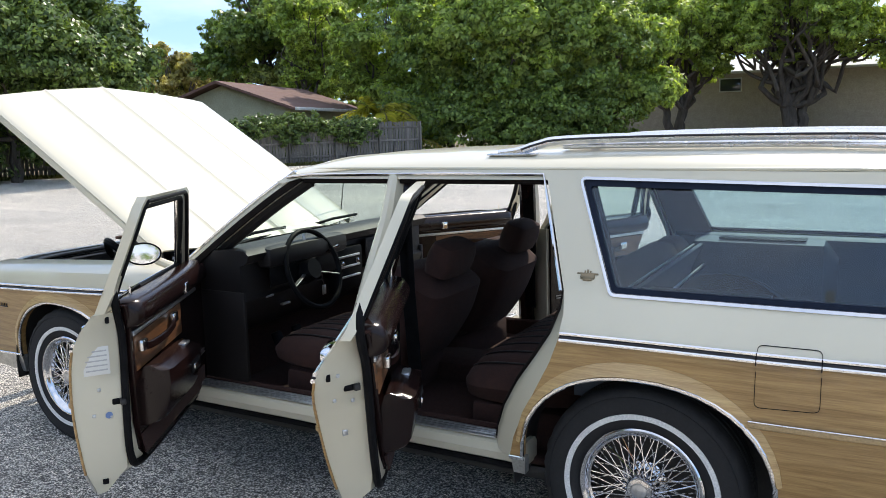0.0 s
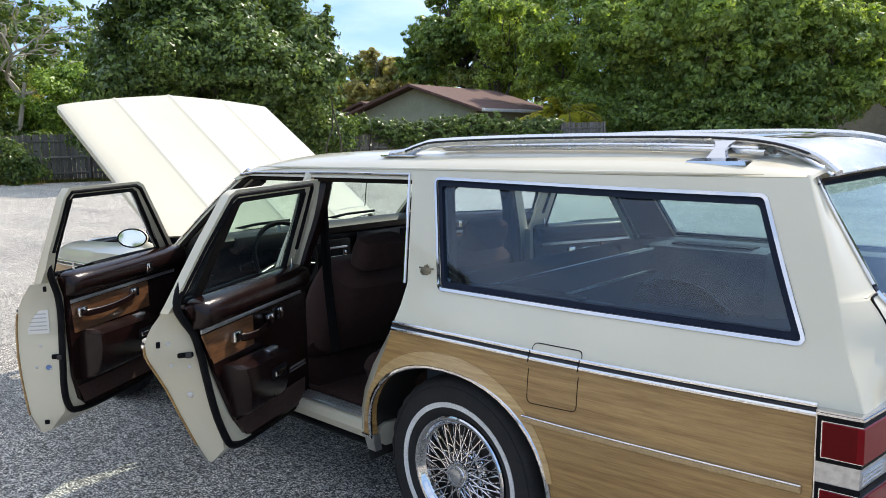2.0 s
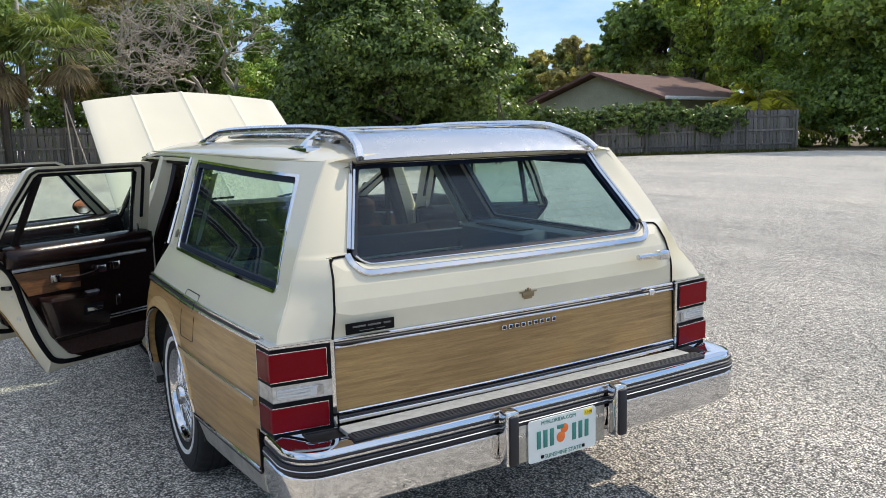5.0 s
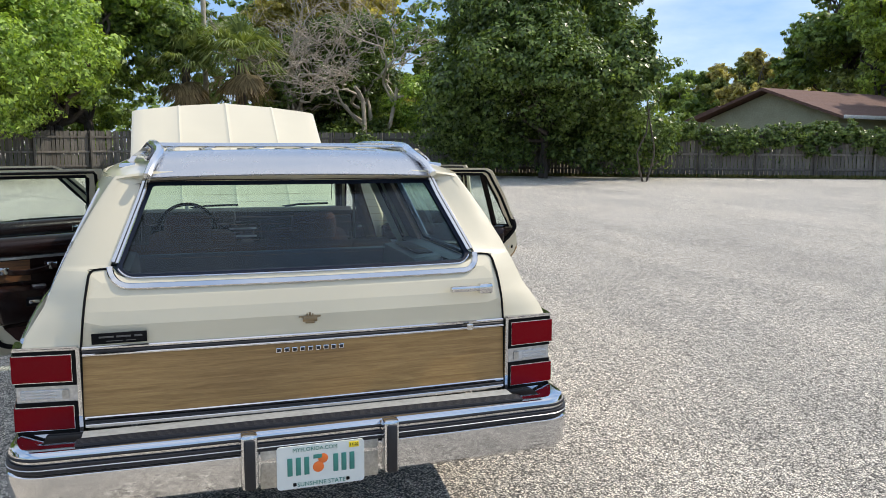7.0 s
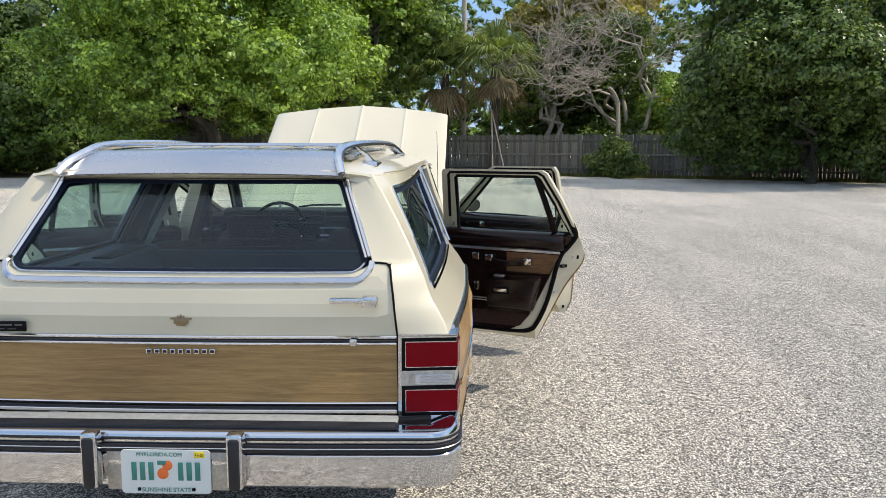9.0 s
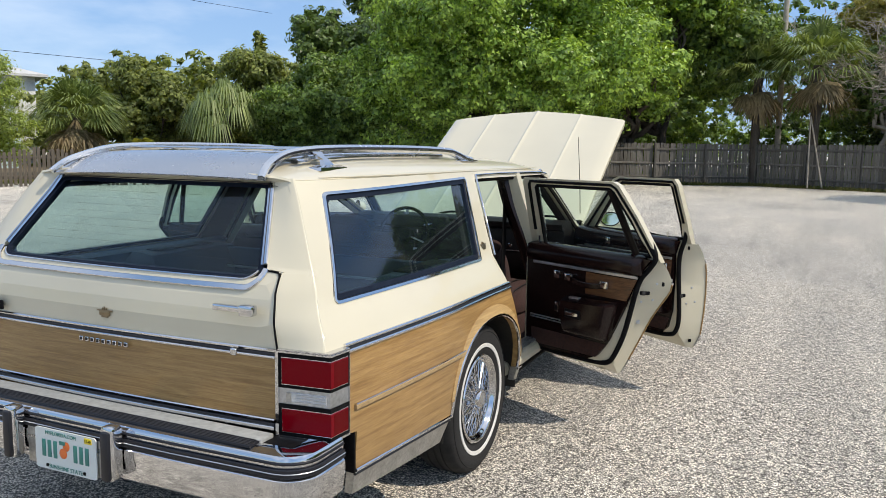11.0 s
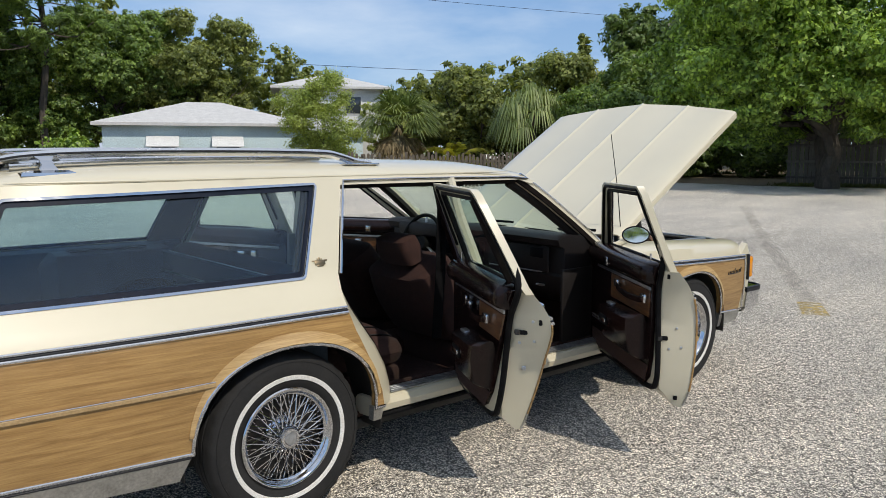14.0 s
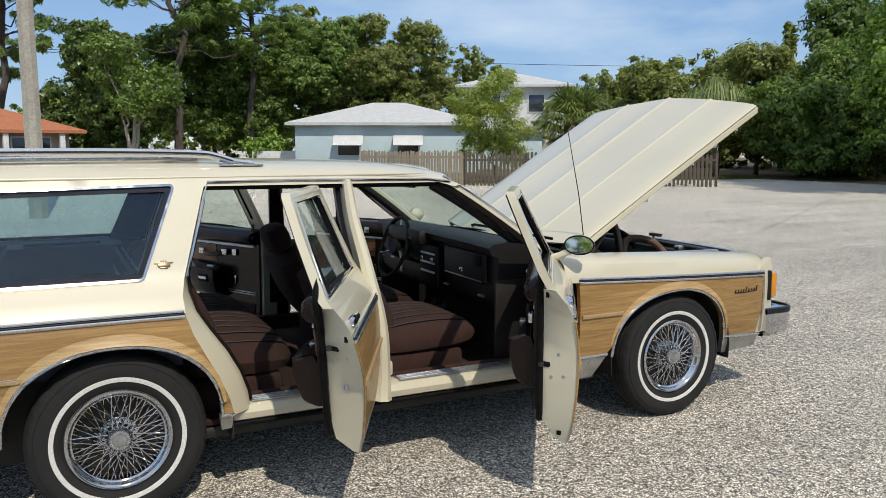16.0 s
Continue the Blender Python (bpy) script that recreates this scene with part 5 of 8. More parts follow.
def body_side(s):
    sd = side(s)
    inn = side(s, -0.03)
    low = [p for p in OPEN_R if p[1] < 0.86]
    upp = [p for p in OPEN_R if p[1] >= 0.86]
    win = rounded(WIN, 0.014, 3)
    # quarter panel above the moulding
    top = [(0.41, 1.375), (0.42, 1.408), (-0.2, 1.406), (-0.7, 1.404), (-0.9, 1.403), (-1.044, 1.402)]
    rear = [(fold_x(z), z) for z in (1.33, 1.25, 1.16, 1.08, 0.99, 0.95, 0.90, 0.862)]
    quarter = part("quarter_panel", panel([(0.276, 0.862)] + upp + top + rear, sd, inn, [win], 0.05), M_CREAM, car)
    frame_ring("window_trim", win, s, 0.010, 0.02, M_CHROME, quarter, 0.006, "chrome window surround")
    inner = rounded([(0.247, 1.352), (0.112, 1.021), (-1.088, 1.021), (-0.938, 1.330)], 0.012, 3)
    part("window_seal", panel(win, side(s, -0.004), side(s, -0.03), [inner], 0.08), M_SEALBLUE, quarter)
    part("window_glass", panel(inner, side(s, -0.014), None, (), 0.15), M_GLASS, quarter, "tinted side glass")
    # woodgrain below it
    ar = list(reversed(ARCH_R))  # rear foot to front foot
    wood = [(-1.188, 0.858), (-1.188, 0.575), (-1.145, 0.57), (-1.14, 0.424), (-0.425, 0.40)] + ar[1:] + low + [(0.276, 0.858)]
    part("wood_panel", panel(wood, sd, inn, (), 0.045), M_WOOD, car, "tan woodgrain vinyl side panel")
    part("arch_trim", strip(ARCH_R, side(s, 0.004), 0.016, 0.014), M_CHROME, car, "thin chrome wheel-arch lip")
    part("arch_band", panel(arch_lip(ARCH_R, 0.0, 0.40), lambda x, z: lip_at(s, x, z, 0.0, 0.40, 0.417, 0.352), side(s, -0.002), (), 0.03), vflare(), car, "tan woodgrain arch band, lightened for the light on its flare")
    for z, w, m in ((0.0105, 0.014, M_ALUBRIGHT), (0.0, 0.007, M_NAVY), (-0.0105, 0.014, M_ALUBRIGHT)):
        part("side_moulding", strip([(x, mould_z(x) + z) for x in np.linspace(0.27, -1.186, 14)], side(s, 0.004), w, 0.014), m, car)
    part("bodyside_strip", strip([(x, 0.66) for x in np.linspace(-0.34, -1.165, 10)], side(s, 0.005), 0.02, 0.014), M_WOODTRIM, car, "narrow tan and chrome rub strip")
    part("bodyside_strip", strip([(x, 0.671) for x in np.linspace(-0.34, -1.165, 10)], side(s, 0.006), 0.005, 0.012), M_CHROME, car)
    rk = [(-0.425, 0.402), (-0.47, 0.30), (-1.13, 0.335), (-1.14, 0.422)]
    part("lower_trim", panel(rk, side(s, 0.002), side(s, -0.03), (), 0.06), M_ROCKER, car, "scuffed bright metal lower panel")
    part("lower_trim", panel([(0.398, 0.408), (0.405, 0.338), (0.448, 0.34), (0.455, 0.408)], side(s, 0.004), side(s, -0.03), (), 0.05), M_ROCKER, car)
    part("lower_moulding", strip([(0.402, 0.404), (0.458, 0.404)], side(s, 0.008), 0.014, 0.01), M_CHROME, car)
    part("lower_moulding", strip([(-0.425, 0.405), (-1.14, 0.427)], side(s, 0.006), 0.014, 0.012), M_CHROME, car)
    part("lower_moulding", strip([(-0.432, 0.392), (-1.14, 0.413)], side(s, 0.004), 0.008, 0.012), M_NAVY, car)
    # door opening jamb behind the quarter panel
    def slope(p):
        return float(np.interp(p[1], [0.40, 0.6, 0.72, 0.86, 1.0, 1.3], [0.085, 0.10, 0.09, 0.05, 0.02, 0.02]))

    jamb = grid_mesh([[sd(*p) for p in OPEN_R], [(p[0] + slope(p) * 0.75, s * (body_y(*p) - 0.045), p[1]) for p in OPEN_R], [(p[0] + slope(p), s * (body_y(*p) - 0.07), p[1]) for p in OPEN_R], [(p[0] + slope(p) + 0.01, s * (body_y(*p) - 0.15), p[1]) for p in OPEN_R]])
    part("door_jamb", thick(jamb, 0.004), M_CREAM, car)
    part("opening_seal", sweep([(p[0] + slope(p) + 0.006, s * (body_y(*p) - 0.10), p[1]) for p in OPEN_R], ring(0.012, 8)), M_SEAL, car)
    # roof side rail above the doors
    rail = [(0.41, 1.408), (0.41, 1.372), (1.56, 1.368), (1.64, 1.345), (1.68, 1.352), (1.6, 1.385), (1.2, 1.405)]
    part("roof_rail", panel(rail, sd, side(s, -0.06), (), 0.06), M_CREAM, car)
    part("opening_seal", sweep([(x, s * (body_y(x, z) - 0.03), z - 0.012) for x, z in ((0.4, 1.375), (1.0, 1.372), (1.55, 1.368))], oblong(0.03, 0.02)), M_SEAL, car)
    part("drip_moulding", strip([(0.30, 1.0), (0.345, 1.14), (0.398, 1.31), (0.425, 1.39), (0.8, 1.392), (1.5, 1.384), (1.62, 1.372)], side(s, 0.006), 0.012, 0.012), M_CHROME, car)
    part("roof_crease", sweep([(x, s * (body_y(x, 1.405) - 0.006), 1.412) for x in np.linspace(-0.93, 1.5, 14)], ring(0.007, 8), scale=[0.15, 0.7] + [1.0] * 10 + [0.7, 0.15]), M_CREAM, car)
    # centre pillar
    pil = [(1.075, s * 0.70, 1.38), (1.085, s * 0.75, 1.2), (1.115, s * 0.83, 0.98), (1.15, s * 0.9, 0.72), (1.16, s * 0.9, 0.5), (1.15, s * 0.9, 0.36)]
    pp = smooth_line(pil, 4)
    sc = [0.55 + 0.55 * (i / (len(pp) - 1)) ** 0.8 for i in range(len(pp))]
    sc[-3:] = [1.1, 1.18, 1.3]
    part("centre_pillar", sweep(pp, oblong(0.075, 0.15), up=(0, s, 0.2), scale=sc), M_CREAM, car)
    part("pillar_trim", sweep([(p[0], p[1] - s * 0.062, p[2]) for p in pp], oblong(0.085, 0.08), up=(0, s, 0.2)), M_VINYL, car)
    for dx in (0.0, 0.025):
        part("seat_belt", sweep([(1.06 + dx, s * 0.66, 1.3), (1.05 + dx, s * 0.66, 0.9), (1.04 + dx, s * 0.64, 0.55)], oblong(0.04, 0.004), up=(0, 1, 0)), M_BLACK, car)
    for z in (0.5,):
        part("door_hinge", box((0.06, 0.05, 0.07), (1.185, s * 0.92, z), 0.01), M_CREAM, car)
        part("door_hinge", box((0.06, 0.05, 0.07), (2.215, s * 0.9, z), 0.01), M_CREAM, car)
    # sill
    sec = [(0.82, 0.42), (0.89, 0.425), (0.925, 0.412), (0.938, 0.385), (0.93, 0.355), (0.9, 0.335), (0.8, 0.33), (0.8, 0.40)]
    rows = [[(x, s * y, z) for y, z in sec] for x in np.linspace(0.43, 2.33, 12)]
    part("sill", thick_ring(rows), M_CREAM, car)
    part("sill_trim", sweep([(x, s * 0.92, 0.335) for x in np.linspace(0.46, 2.3, 8)], oblong(0.03, 0.02)), M_BLACK, car)
    for a, b in ((0.55, 1.08), (1.26, 2.15)):
        part("sill_plate", box((b - a, 0.075, 0.008), ((a + b) / 2, s * 0.875, 0.427), 0.003), M_ALU, car, "scuffed ribbed aluminium sill plate")
        for k in (-0.02, 0.0, 0.02):
            part("sill_rib", box((b - a - 0.02, 0.006, 0.005), ((a + b) / 2, s * (0.875 + k), 0.433), 0.001), M_ALU, car)
    part("sill_carpet", sweep([(x, s * 0.80, 0.385) for x in np.linspace(0.5, 2.26, 8)], oblong(0.03, 0.10)), M_CARPET, car)
    # windscreen pillar
    ap = smooth_line([(1.585, s * 0.685, 1.372), (1.75, s * 0.715, 1.27), (1.95, s * 0.752, 1.13), (2.14, s * 0.79, 0.985), (2.2, s * 0.82, 0.93)], 4)
    part("windscreen_pillar", sweep(ap, oblong(0.06, 0.05)), M_CREAM, car)
    part("pillar_moulding", sweep([(p.x - 0.02, p.y + s * 0.026, p.z - 0.004) for p in ap], oblong(0.012, 0.03)), M_SEAL, car)
    part("pillar_moulding", sweep([(p.x + 0.012, p.y + s * 0.018, p.z + 0.024) for p in ap], oblong(0.02, 0.014)), M_CHROME, car)
    part("inner_pillar_trim", sweep([(p.x - 0.03, p.y - s * 0.03, p.z - 0.02) for p in ap], oblong(0.05, 0.05)), M_DASH, car)
    # front pillar below the belt
    fp = [(2.19, s * 0.85, 0.96), (2.22, s * 0.88, 0.8), (2.24, s * 0.88, 0.6), (2.22, s * 0.87, 0.42), (2.12, s * 0.87, 0.36)]
    part("hinge_pillar", sweep(smooth_line(fp, 4), oblong(0.09, 0.11), up=(0, s, 0)), M_CREAM, car)
    part("opening_seal", sweep([(p[0] - 0.05, p[1] - s * 0.03, p[2]) for p in smooth_line(fp, 4)[:-2]], ring(0.016, 8)), M_SEAL, car)
    # front fender
    fw = [(2.25, 0.43), (2.43, 0.43)] + list(reversed(ARCH_F))[1:-1] + [(3.335, 0.42), (3.63, 0.4), (3.67, 0.6), (3.66, mould_z(3.66) - 0.004), (3.2, mould_z(3.2) - 0.004), (2.7, mould_z(2.7) - 0.004), (2.25, mould_z(2.25) - 0.004)]
    part("wood_panel", panel(fw, sd, inn, (), 0.045), M_WOOD, car, "tan woodgrain vinyl fender panel")
    part("arch_trim", strip(ARCH_F, side(s, 0.004), 0.016, 0.014), M_CHROME, car, "thin chrome wheel-arch lip")
    part("arch_band", panel(arch_lip(ARCH_F, 2.946, 0.415), lambda x, z: lip_at(s, x, z, 2.946, 0.415, 0.427, 0.33), side(s, -0.002), (), 0.03), vflare(), car, "tan woodgrain arch band, lightened for the light on its flare")
    for z, w, m in ((0.0105, 0.014, M_ALUBRIGHT), (0.0, 0.007, M_NAVY), (-0.0105, 0.014, M_ALUBRIGHT)):
        part("side_moulding", strip([(x, mould_z(x) + z) for x in np.linspace(2.25, 3.67, 14)], side(s, 0.004), w, 0.014), m, car)
    part("side_moulding", strip([(3.668, z) for z in np.linspace(0.42, 0.77, 6)], side(s, 0.004), 0.012, 0.012), M_CHROME, car)
    part("bodyside_strip", strip([(x, 0.655) for x in np.linspace(2.26, 2.53, 5)], side(s, 0.005), 0.022, 0.014), M_WOODTRIM, car)
    for rk in ([(2.25, 0.43), (2.25, 0.31), (2.36, 0.315), (2.44, 0.43)], [(3.335, 0.42), (3.345, 0.32), (3.64, 0.33), (3.66, 0.40)]):
        part("lower_trim", panel(rk, side(s, 0.002), side(s, -0.03), (), 0.06), M_ROCKER, car, "scuffed bright metal lower panel")
        part("lower_moulding", strip([(rk[0][0], rk[0][1] + 0.004), (rk[3][0], rk[3][1] + 0.004)], side(s, 0.006), 0.014, 0.012), M_CHROME, car)
    rows = []
    for x in np.linspace(2.17, 3.74, 16):
        zm, zt = mould_z(x), 0.965 - 0.085 * ((x - 2.17) / 1.57) ** 1.4
        yb = body_y(x, zm)
        q = 1.0 if x < 3.6 else 1.0 - 0.06 * (x - 3.6) / 0.14
        rows.append([(x, s * yb * q, zm - 0.01), (x, s * (yb - 0.004) * q, zm + 0.025), (x, s * (yb - 0.022) * q, zt - 0.035), (x, s * (yb - 0.055) * q, zt - 0.012), (x, s * (yb - 0.1) * q, zt), (x, s * 0.80 * plan(x) * q, zt + 0.004), (x, s * 0.785 * plan(x) * q, zt - 0.01), (x, s * 0.785 * plan(x) * q, zt - 0.06)])
    part("fender", thick(grid_mesh(rows), 0.004), M_CREAM, car)
    # wheel wells
    for cx, r in ((0.0, 0.46), (2.946, 0.44)):
        rows = []
        for i in range(17):
            a = math.pi * i / 16 * 1.1 - 0.16
            rows.append([(cx + r * math.cos(a), s * 0.965 * plan(cx), 0.36 + r * math.sin(a)), (cx + r * math.cos(a), s * 0.62, 0.36 + r * math.sin(a))])
        part("wheel_well", thick(grid_mesh(rows), 0.004), M_ENGINE, car)
        part("wheel_well", panel([(cx + r * math.cos(math.pi * i / 16), 0.2 + (0.16 + r) * math.sin(math.pi * i / 16)) for i in range(17)], lambda u, v: (u, s * 0.62, v), None, (), 0.2), M_ENGINE, car)
    # rear corner: pillar face between the side and the tailgate
    rows = []
    for z in (0.862, 0.9, 0.945, 0.97, 1.0, 1.02, 1.04, 1.06, 1.08, 1.1, 1.103, 1.109, 1.12, 1.16, 1.25, 1.33, 1.41):
        cx, gy = fold_x(z), gate_y(z)
        cy = body_y(cx, z)
        gx = gate_x(z) + 0.018 * (gy / 0.74) ** 2
        rows.append([(cx + 0.004, s * (cy - 0.0005), z), (cx - 0.001, s * (cy - 0.002), z), (cx - 0.004, s * (cy - 0.007), z), (cx * 0.5 + gx * 0.5 - 0.004, s * (cy + gy) / 2, z), (gx - 0.001, s * (gy + 0.006), z), (gx + 0.003, s * (gy + 0.004), z), (gx + 0.03, s * (gy + 0.004), z)])
    part("corner_pillar", thick(grid_mesh(rows), 0.004), M_CREAM, car)


def thick_ring(rows):
    return grid_mesh(rows, closed=True, caps=True)


def gate_x(z, y=0.0):
    return float(np.interp(z, [0.58, 0.84, 0.86, 0.945, 1.0, 1.04, 1.06, 1.08, 1.1, 1.12, 1.395], [-1.325, -1.317, -1.312, -1.3175, -1.303, -1.291, -1.280, -1.2655, -1.248, -1.2304, -1.03])) + 0.0


def gate_y(z):
    return float(np.interp(z, [0.58, 0.86, 1.0, 1.103, 1.109, 1.395], [0.748, 0.742, 0.727, 0.712, 0.648, 0.535]))


# lighter copy of the woodgrain: light on the flare put into the colour
FLARE = []


def vflare():
    if not FLARE:
        FLARE.append(vinyl_wood("lit_arch_vinyl", (0.38, 0.235, 0.10), (0.6, 0.42, 0.2)))
    return FLARE[0]


M_WOODTRIM = mottled("tan_rub_strip", (0.36, 0.24, 0.11), (0.44, 0.3, 0.15), 20, 0.45, 0.05, 90)
for s in (1, -1):
    body_side(s)

# roof
rows = []
for i in range(29):
    t = i / 28
    row = []
    for y in (-0.712, -0.70, -0.675, -0.64, -0.58, -0.45, -0.25, 0, 0.25, 0.45, 0.58, 0.64, 0.675, 0.70, 0.712):
        xf = 1.70 - 0.075 * (y / 0.7) ** 2
        x = xf + (-1.052 + 0.008 * (y / 0.7) ** 2 - xf) * t
        zc = 1.487 - 0.026 * ((x - 0.1) / 1.5) ** 2 - 0.05 * max(0.0, (x - 1.25) / 0.45) ** 1.8 - 0.022 * max(0.0, (-0.4 - x) / 0.6) ** 2 - 0.022 * max(0.0, (-0.86 - x) / 0.2) ** 2
        ed = 1.405 - 0.002 * max(0.0, (-0.86 - x) / 0.2) ** 2 - 0.035 * max(0.0, (x - 1.25) / 0.45) ** 1.6
        k = min(1.0, abs(y) / 0.712)
        z = ed + (zc - ed) * (1 - k ** 5.5) ** 0.75
        row.append((x, y * (1 - draw_in(x, 1.404)), z))
    rows.append(row)
roof_bm = grid_mesh(rows)
part("roof", thick(roof_bm, 0.006), M_CREAM, car)
rear_edge = rows[-1]
part("roof_rear_header", thick(grid_mesh([rear_edge, [(p[0] - 0.006, p[1], p[2] - 0.008) for p in rear_edge], [(gate_x(1.39) - 0.004 + 0.03 * (p[1] / 0.7) ** 2, p[1] * 0.985, 1.388) for p in rear_edge]]), 0.004), M_CREAM, car)
part("headliner", grid_mesh([[(p[0], p[1] * 0.97, p[2] - 0.035) for p in r] for r in rows]), M_HEADLINER, car)

# ---- tailgate, lamps, bumpers, hood, glass, roof rack ----
def gate(off=0.0):
    return lambda y, z: (gate_x(z) - off + 0.018 * (y / 0.74) ** 2, y, z)


WN = rounded([(-0.636, 1.105), (-0.528, 1.39), (0.528, 1.39), (0.636, 1.105), (0.60, 1.078), (-0.60, 1.078)], [0.03, 0.012, 0.012, 0.03, 0.05, 0.05])
WG = rounded([(-0.616, 1.106), (-0.51, 1.372), (0.51, 1.372), (0.616, 1.106), (0.592, 1.087), (-0.592, 1.087)], [0.02, 0.012, 0.012, 0.02, 0.03, 0.03])
tail = part("tailgate", panel([(-0.742, 0.862), (-0.732, 0.945), (-0.723, 1.02), (-0.712, 1.09), (-0.700, 1.103), (-0.645, 1.105), (-0.63, 1.09), (-0.605, 1.08), (-0.55, 1.076), (0.55, 1.076), (0.605, 1.08), (0.63, 1.09), (0.645, 1.105), (0.700, 1.103), (0.712, 1.09), (0.723, 1.02), (0.732, 0.945), (0.742, 0.862)], gate(), gate(-0.04), (), 0.045), M_CREAM, car, "cream upper tailgate")
tail.data.set_sharp_from_angle(angle=radians(7))
part("wood_panel", panel([(-0.744, 0.838), (-0.748, 0.625), (0.748, 0.625), (0.744, 0.838)], gate(), gate(-0.04), (), 0.06), M_WOODREAR, tail, "tan woodgrain tailgate panel")
for z, w, m in ((0.857, 0.013, M_CHROME), (0.846, 0.009, M_NAVY), (0.836, 0.010, M_CHROME), (0.624, 0.012, M_CHROME), (0.611, 0.010, M_NAVY), (0.598, 0.016, M_CHROME)):
    part("tailgate_moulding", sweep([gate(0.004)(y, z) for y in np.linspace(-0.742, 0.742, 12)], oblong(0.014, w)), m, tail)
for sg in (1, -1):
    edge = [(gate_y(z), z) for z in (1.405, 1.33, 1.25, 1.18, 1.125)]
    part("window_side_trim", sweep([gate(0.004)(sg * (y - 0.006), z) for y, z in edge], oblong(0.026, 0.010), up=(-1, 0, 0.4)), M_CHROME, tail, "chrome strip beside the rear window")
    part("window_side_groove", sweep([gate(0.0075)(sg * (y - 0.006), z) for y, z in edge], oblong(0.005, 0.006), up=(-1, 0, 0.4)), M_NAVY, tail)
bend = [(0.585 + 0.066 * math.cos(a), 1.112 - 0.060 * math.sin(a)) for a in np.linspace(0, math.pi / 2, 12)]
low = bend + [(0.4, 1.051), (0.2, 1.0505), (0.0, 1.05)]
low += [(-y, z) for y, z in low[-2::-1]]
part("window_lower_trim", sweep([gate(0.003)(p[0], p[1]) for p in low], oblong(0.022, 0.011), up=(-1, 0, 0.5)), M_CHROME, tail, "chrome strip below the rear window")
part("window_inner_trim", sweep([gate(0.002)(y * 0.975, z + 0.026) for y, z in low[4:-4]], oblong(0.007, 0.008), up=(-1, 0, 0.5)), M_CHROME, tail)
part("window_seal", panel(WN, gate(-0.004), gate(-0.035), [WG], 0.06), M_SEALBLUE, tail)
part("rear_glass", panel(WG, gate(-0.018), None, (), 0.12), M_GLASSREAR, tail, "tinted rear window")
for k in range(9):
    z = 1.13 + k * 0.026
    w = 0.5 - 0.09 * k / 8
    part("defroster_line", sweep([gate(-0.021)(y, z) for y in (-w, 0, w)], ring(0.0003, 4)), M_RUST, tail)
for sg in (1, -1):
    seam = [gate(0.003)(sg * (gate_y(z) + 0.003), z) for z in np.linspace(0.6, 1.088, 12)] + [gate(0.003)(sg * y, z) for y, z in ((0.712, 1.098), (0.702, 1.105), (0.68, 1.107), (0.648, 1.108))]
    part("shut_line", sweep(seam, oblong(0.007, 0.006), up=(-1, 0, 0)), M_BLACK, tail)
hd = part("tailgate_handle", box((0.022, 0.165, 0.022), (-1.335, -0.60, 0.992), 0.006), M_CHROME, tail, "chrome tailgate handle")
part("handle_end", box((0.035, 0.055, 0.038), (-1.332, -0.655, 0.99), 0.008), M_CHROME, hd)
part("lock", box((0.012, 0.026, 0.026), (-1.334, -0.596, 0.846), 0.0058, 4), M_CHROME, tail)
# crest: a winged gilt shape
def crest(parent, m):
    b = box((0.004, 0.092, 0.007), (0, 0, 0.009), 0.0015)
    box((0.005, 0.062, 0.022), (0, 0, -0.003), 0.002, bm=b)
    box((0.005, 0.04, 0.010), (0, 0, -0.017), 0.002, bm=b)
    box((0.004, 0.008, 0.018), (0, 0, 0.018), 0.0015, bm=b)
    box((0.004, 0.006, 0.012), (0, 0.012, 0.016), 0.0015, bm=b)
    box((0.004, 0.006, 0.012), (0, -0.012, 0.016), 0.0015, bm=b)
    ob = part("crest", b, M_GOLD, parent, "small gilt crown-shaped badge")
    ob.matrix_basis = m @ Matrix.Scale(0.82, 4)
    return ob


crest(tail, pose(-1.3195, 0.0, 0.915, 0, 0, 0))
for s in (1, -1):
    y = body_y(0.21, 1.054)
    crest(car, pose(0.212, s * (y + 0.002), 1.054, 0, s * -22, 90))
# maker's plate as plain raised blocks
for i in range(9):
    part("badge_block", box((0.006, 0.02, 0.018), (-1.3285, 0.112 - i * 0.0275, 0.810), 0.003), M_CHROME, tail)
    part("badge_core", box((0.0068, 0.014, 0.012), (-1.329, 0.112 - i * 0.0275, 0.810), 0.002), M_NAVY, tail)
dp = part("dealer_plate", box((0.006, 0.17, 0.036), (-1.322, 0.625, 0.892), 0.002), M_BLACK, tail, "small black dealer plate with pale bars")
for i, (y, w, z, t) in enumerate(((0.665, 0.045, 0.897, 0.007), (0.612, 0.045, 0.897, 0.007), (0.567, 0.025, 0.897, 0.007), (0.64, 0.05, 0.883, 0.003), (0.59, 0.03, 0.883, 0.003))):
    part("bar", box((0.002, w, t * 0.8), (-1.3255, y, z), 0.0005), M_DULLPRINT, dp)


# rear lamps, folded round the corner: t 0..1 along the side, 1..2 along the rear
LAMP = [(-1.19, 0.953), (-1.289, 0.944), (-1.311, 0.748)]


def lamp_at(t, off):
    i = 0 if t < 1 else 1
    f = t - i
    a, b = LAMP[i], LAMP[i + 1]
    n = [(-0.09, 0.996), (-0.994, 0.11)]
    nx, ny = ((n[0][0] + n[1][0]) * 0.95, (n[0][1] + n[1][1]) * 0.95) if abs(t - 1) < 1e-6 else n[i]
    return a[0] + (b[0] - a[0]) * f + nx * off, a[1] + (b[1] - a[1]) * f + ny * off


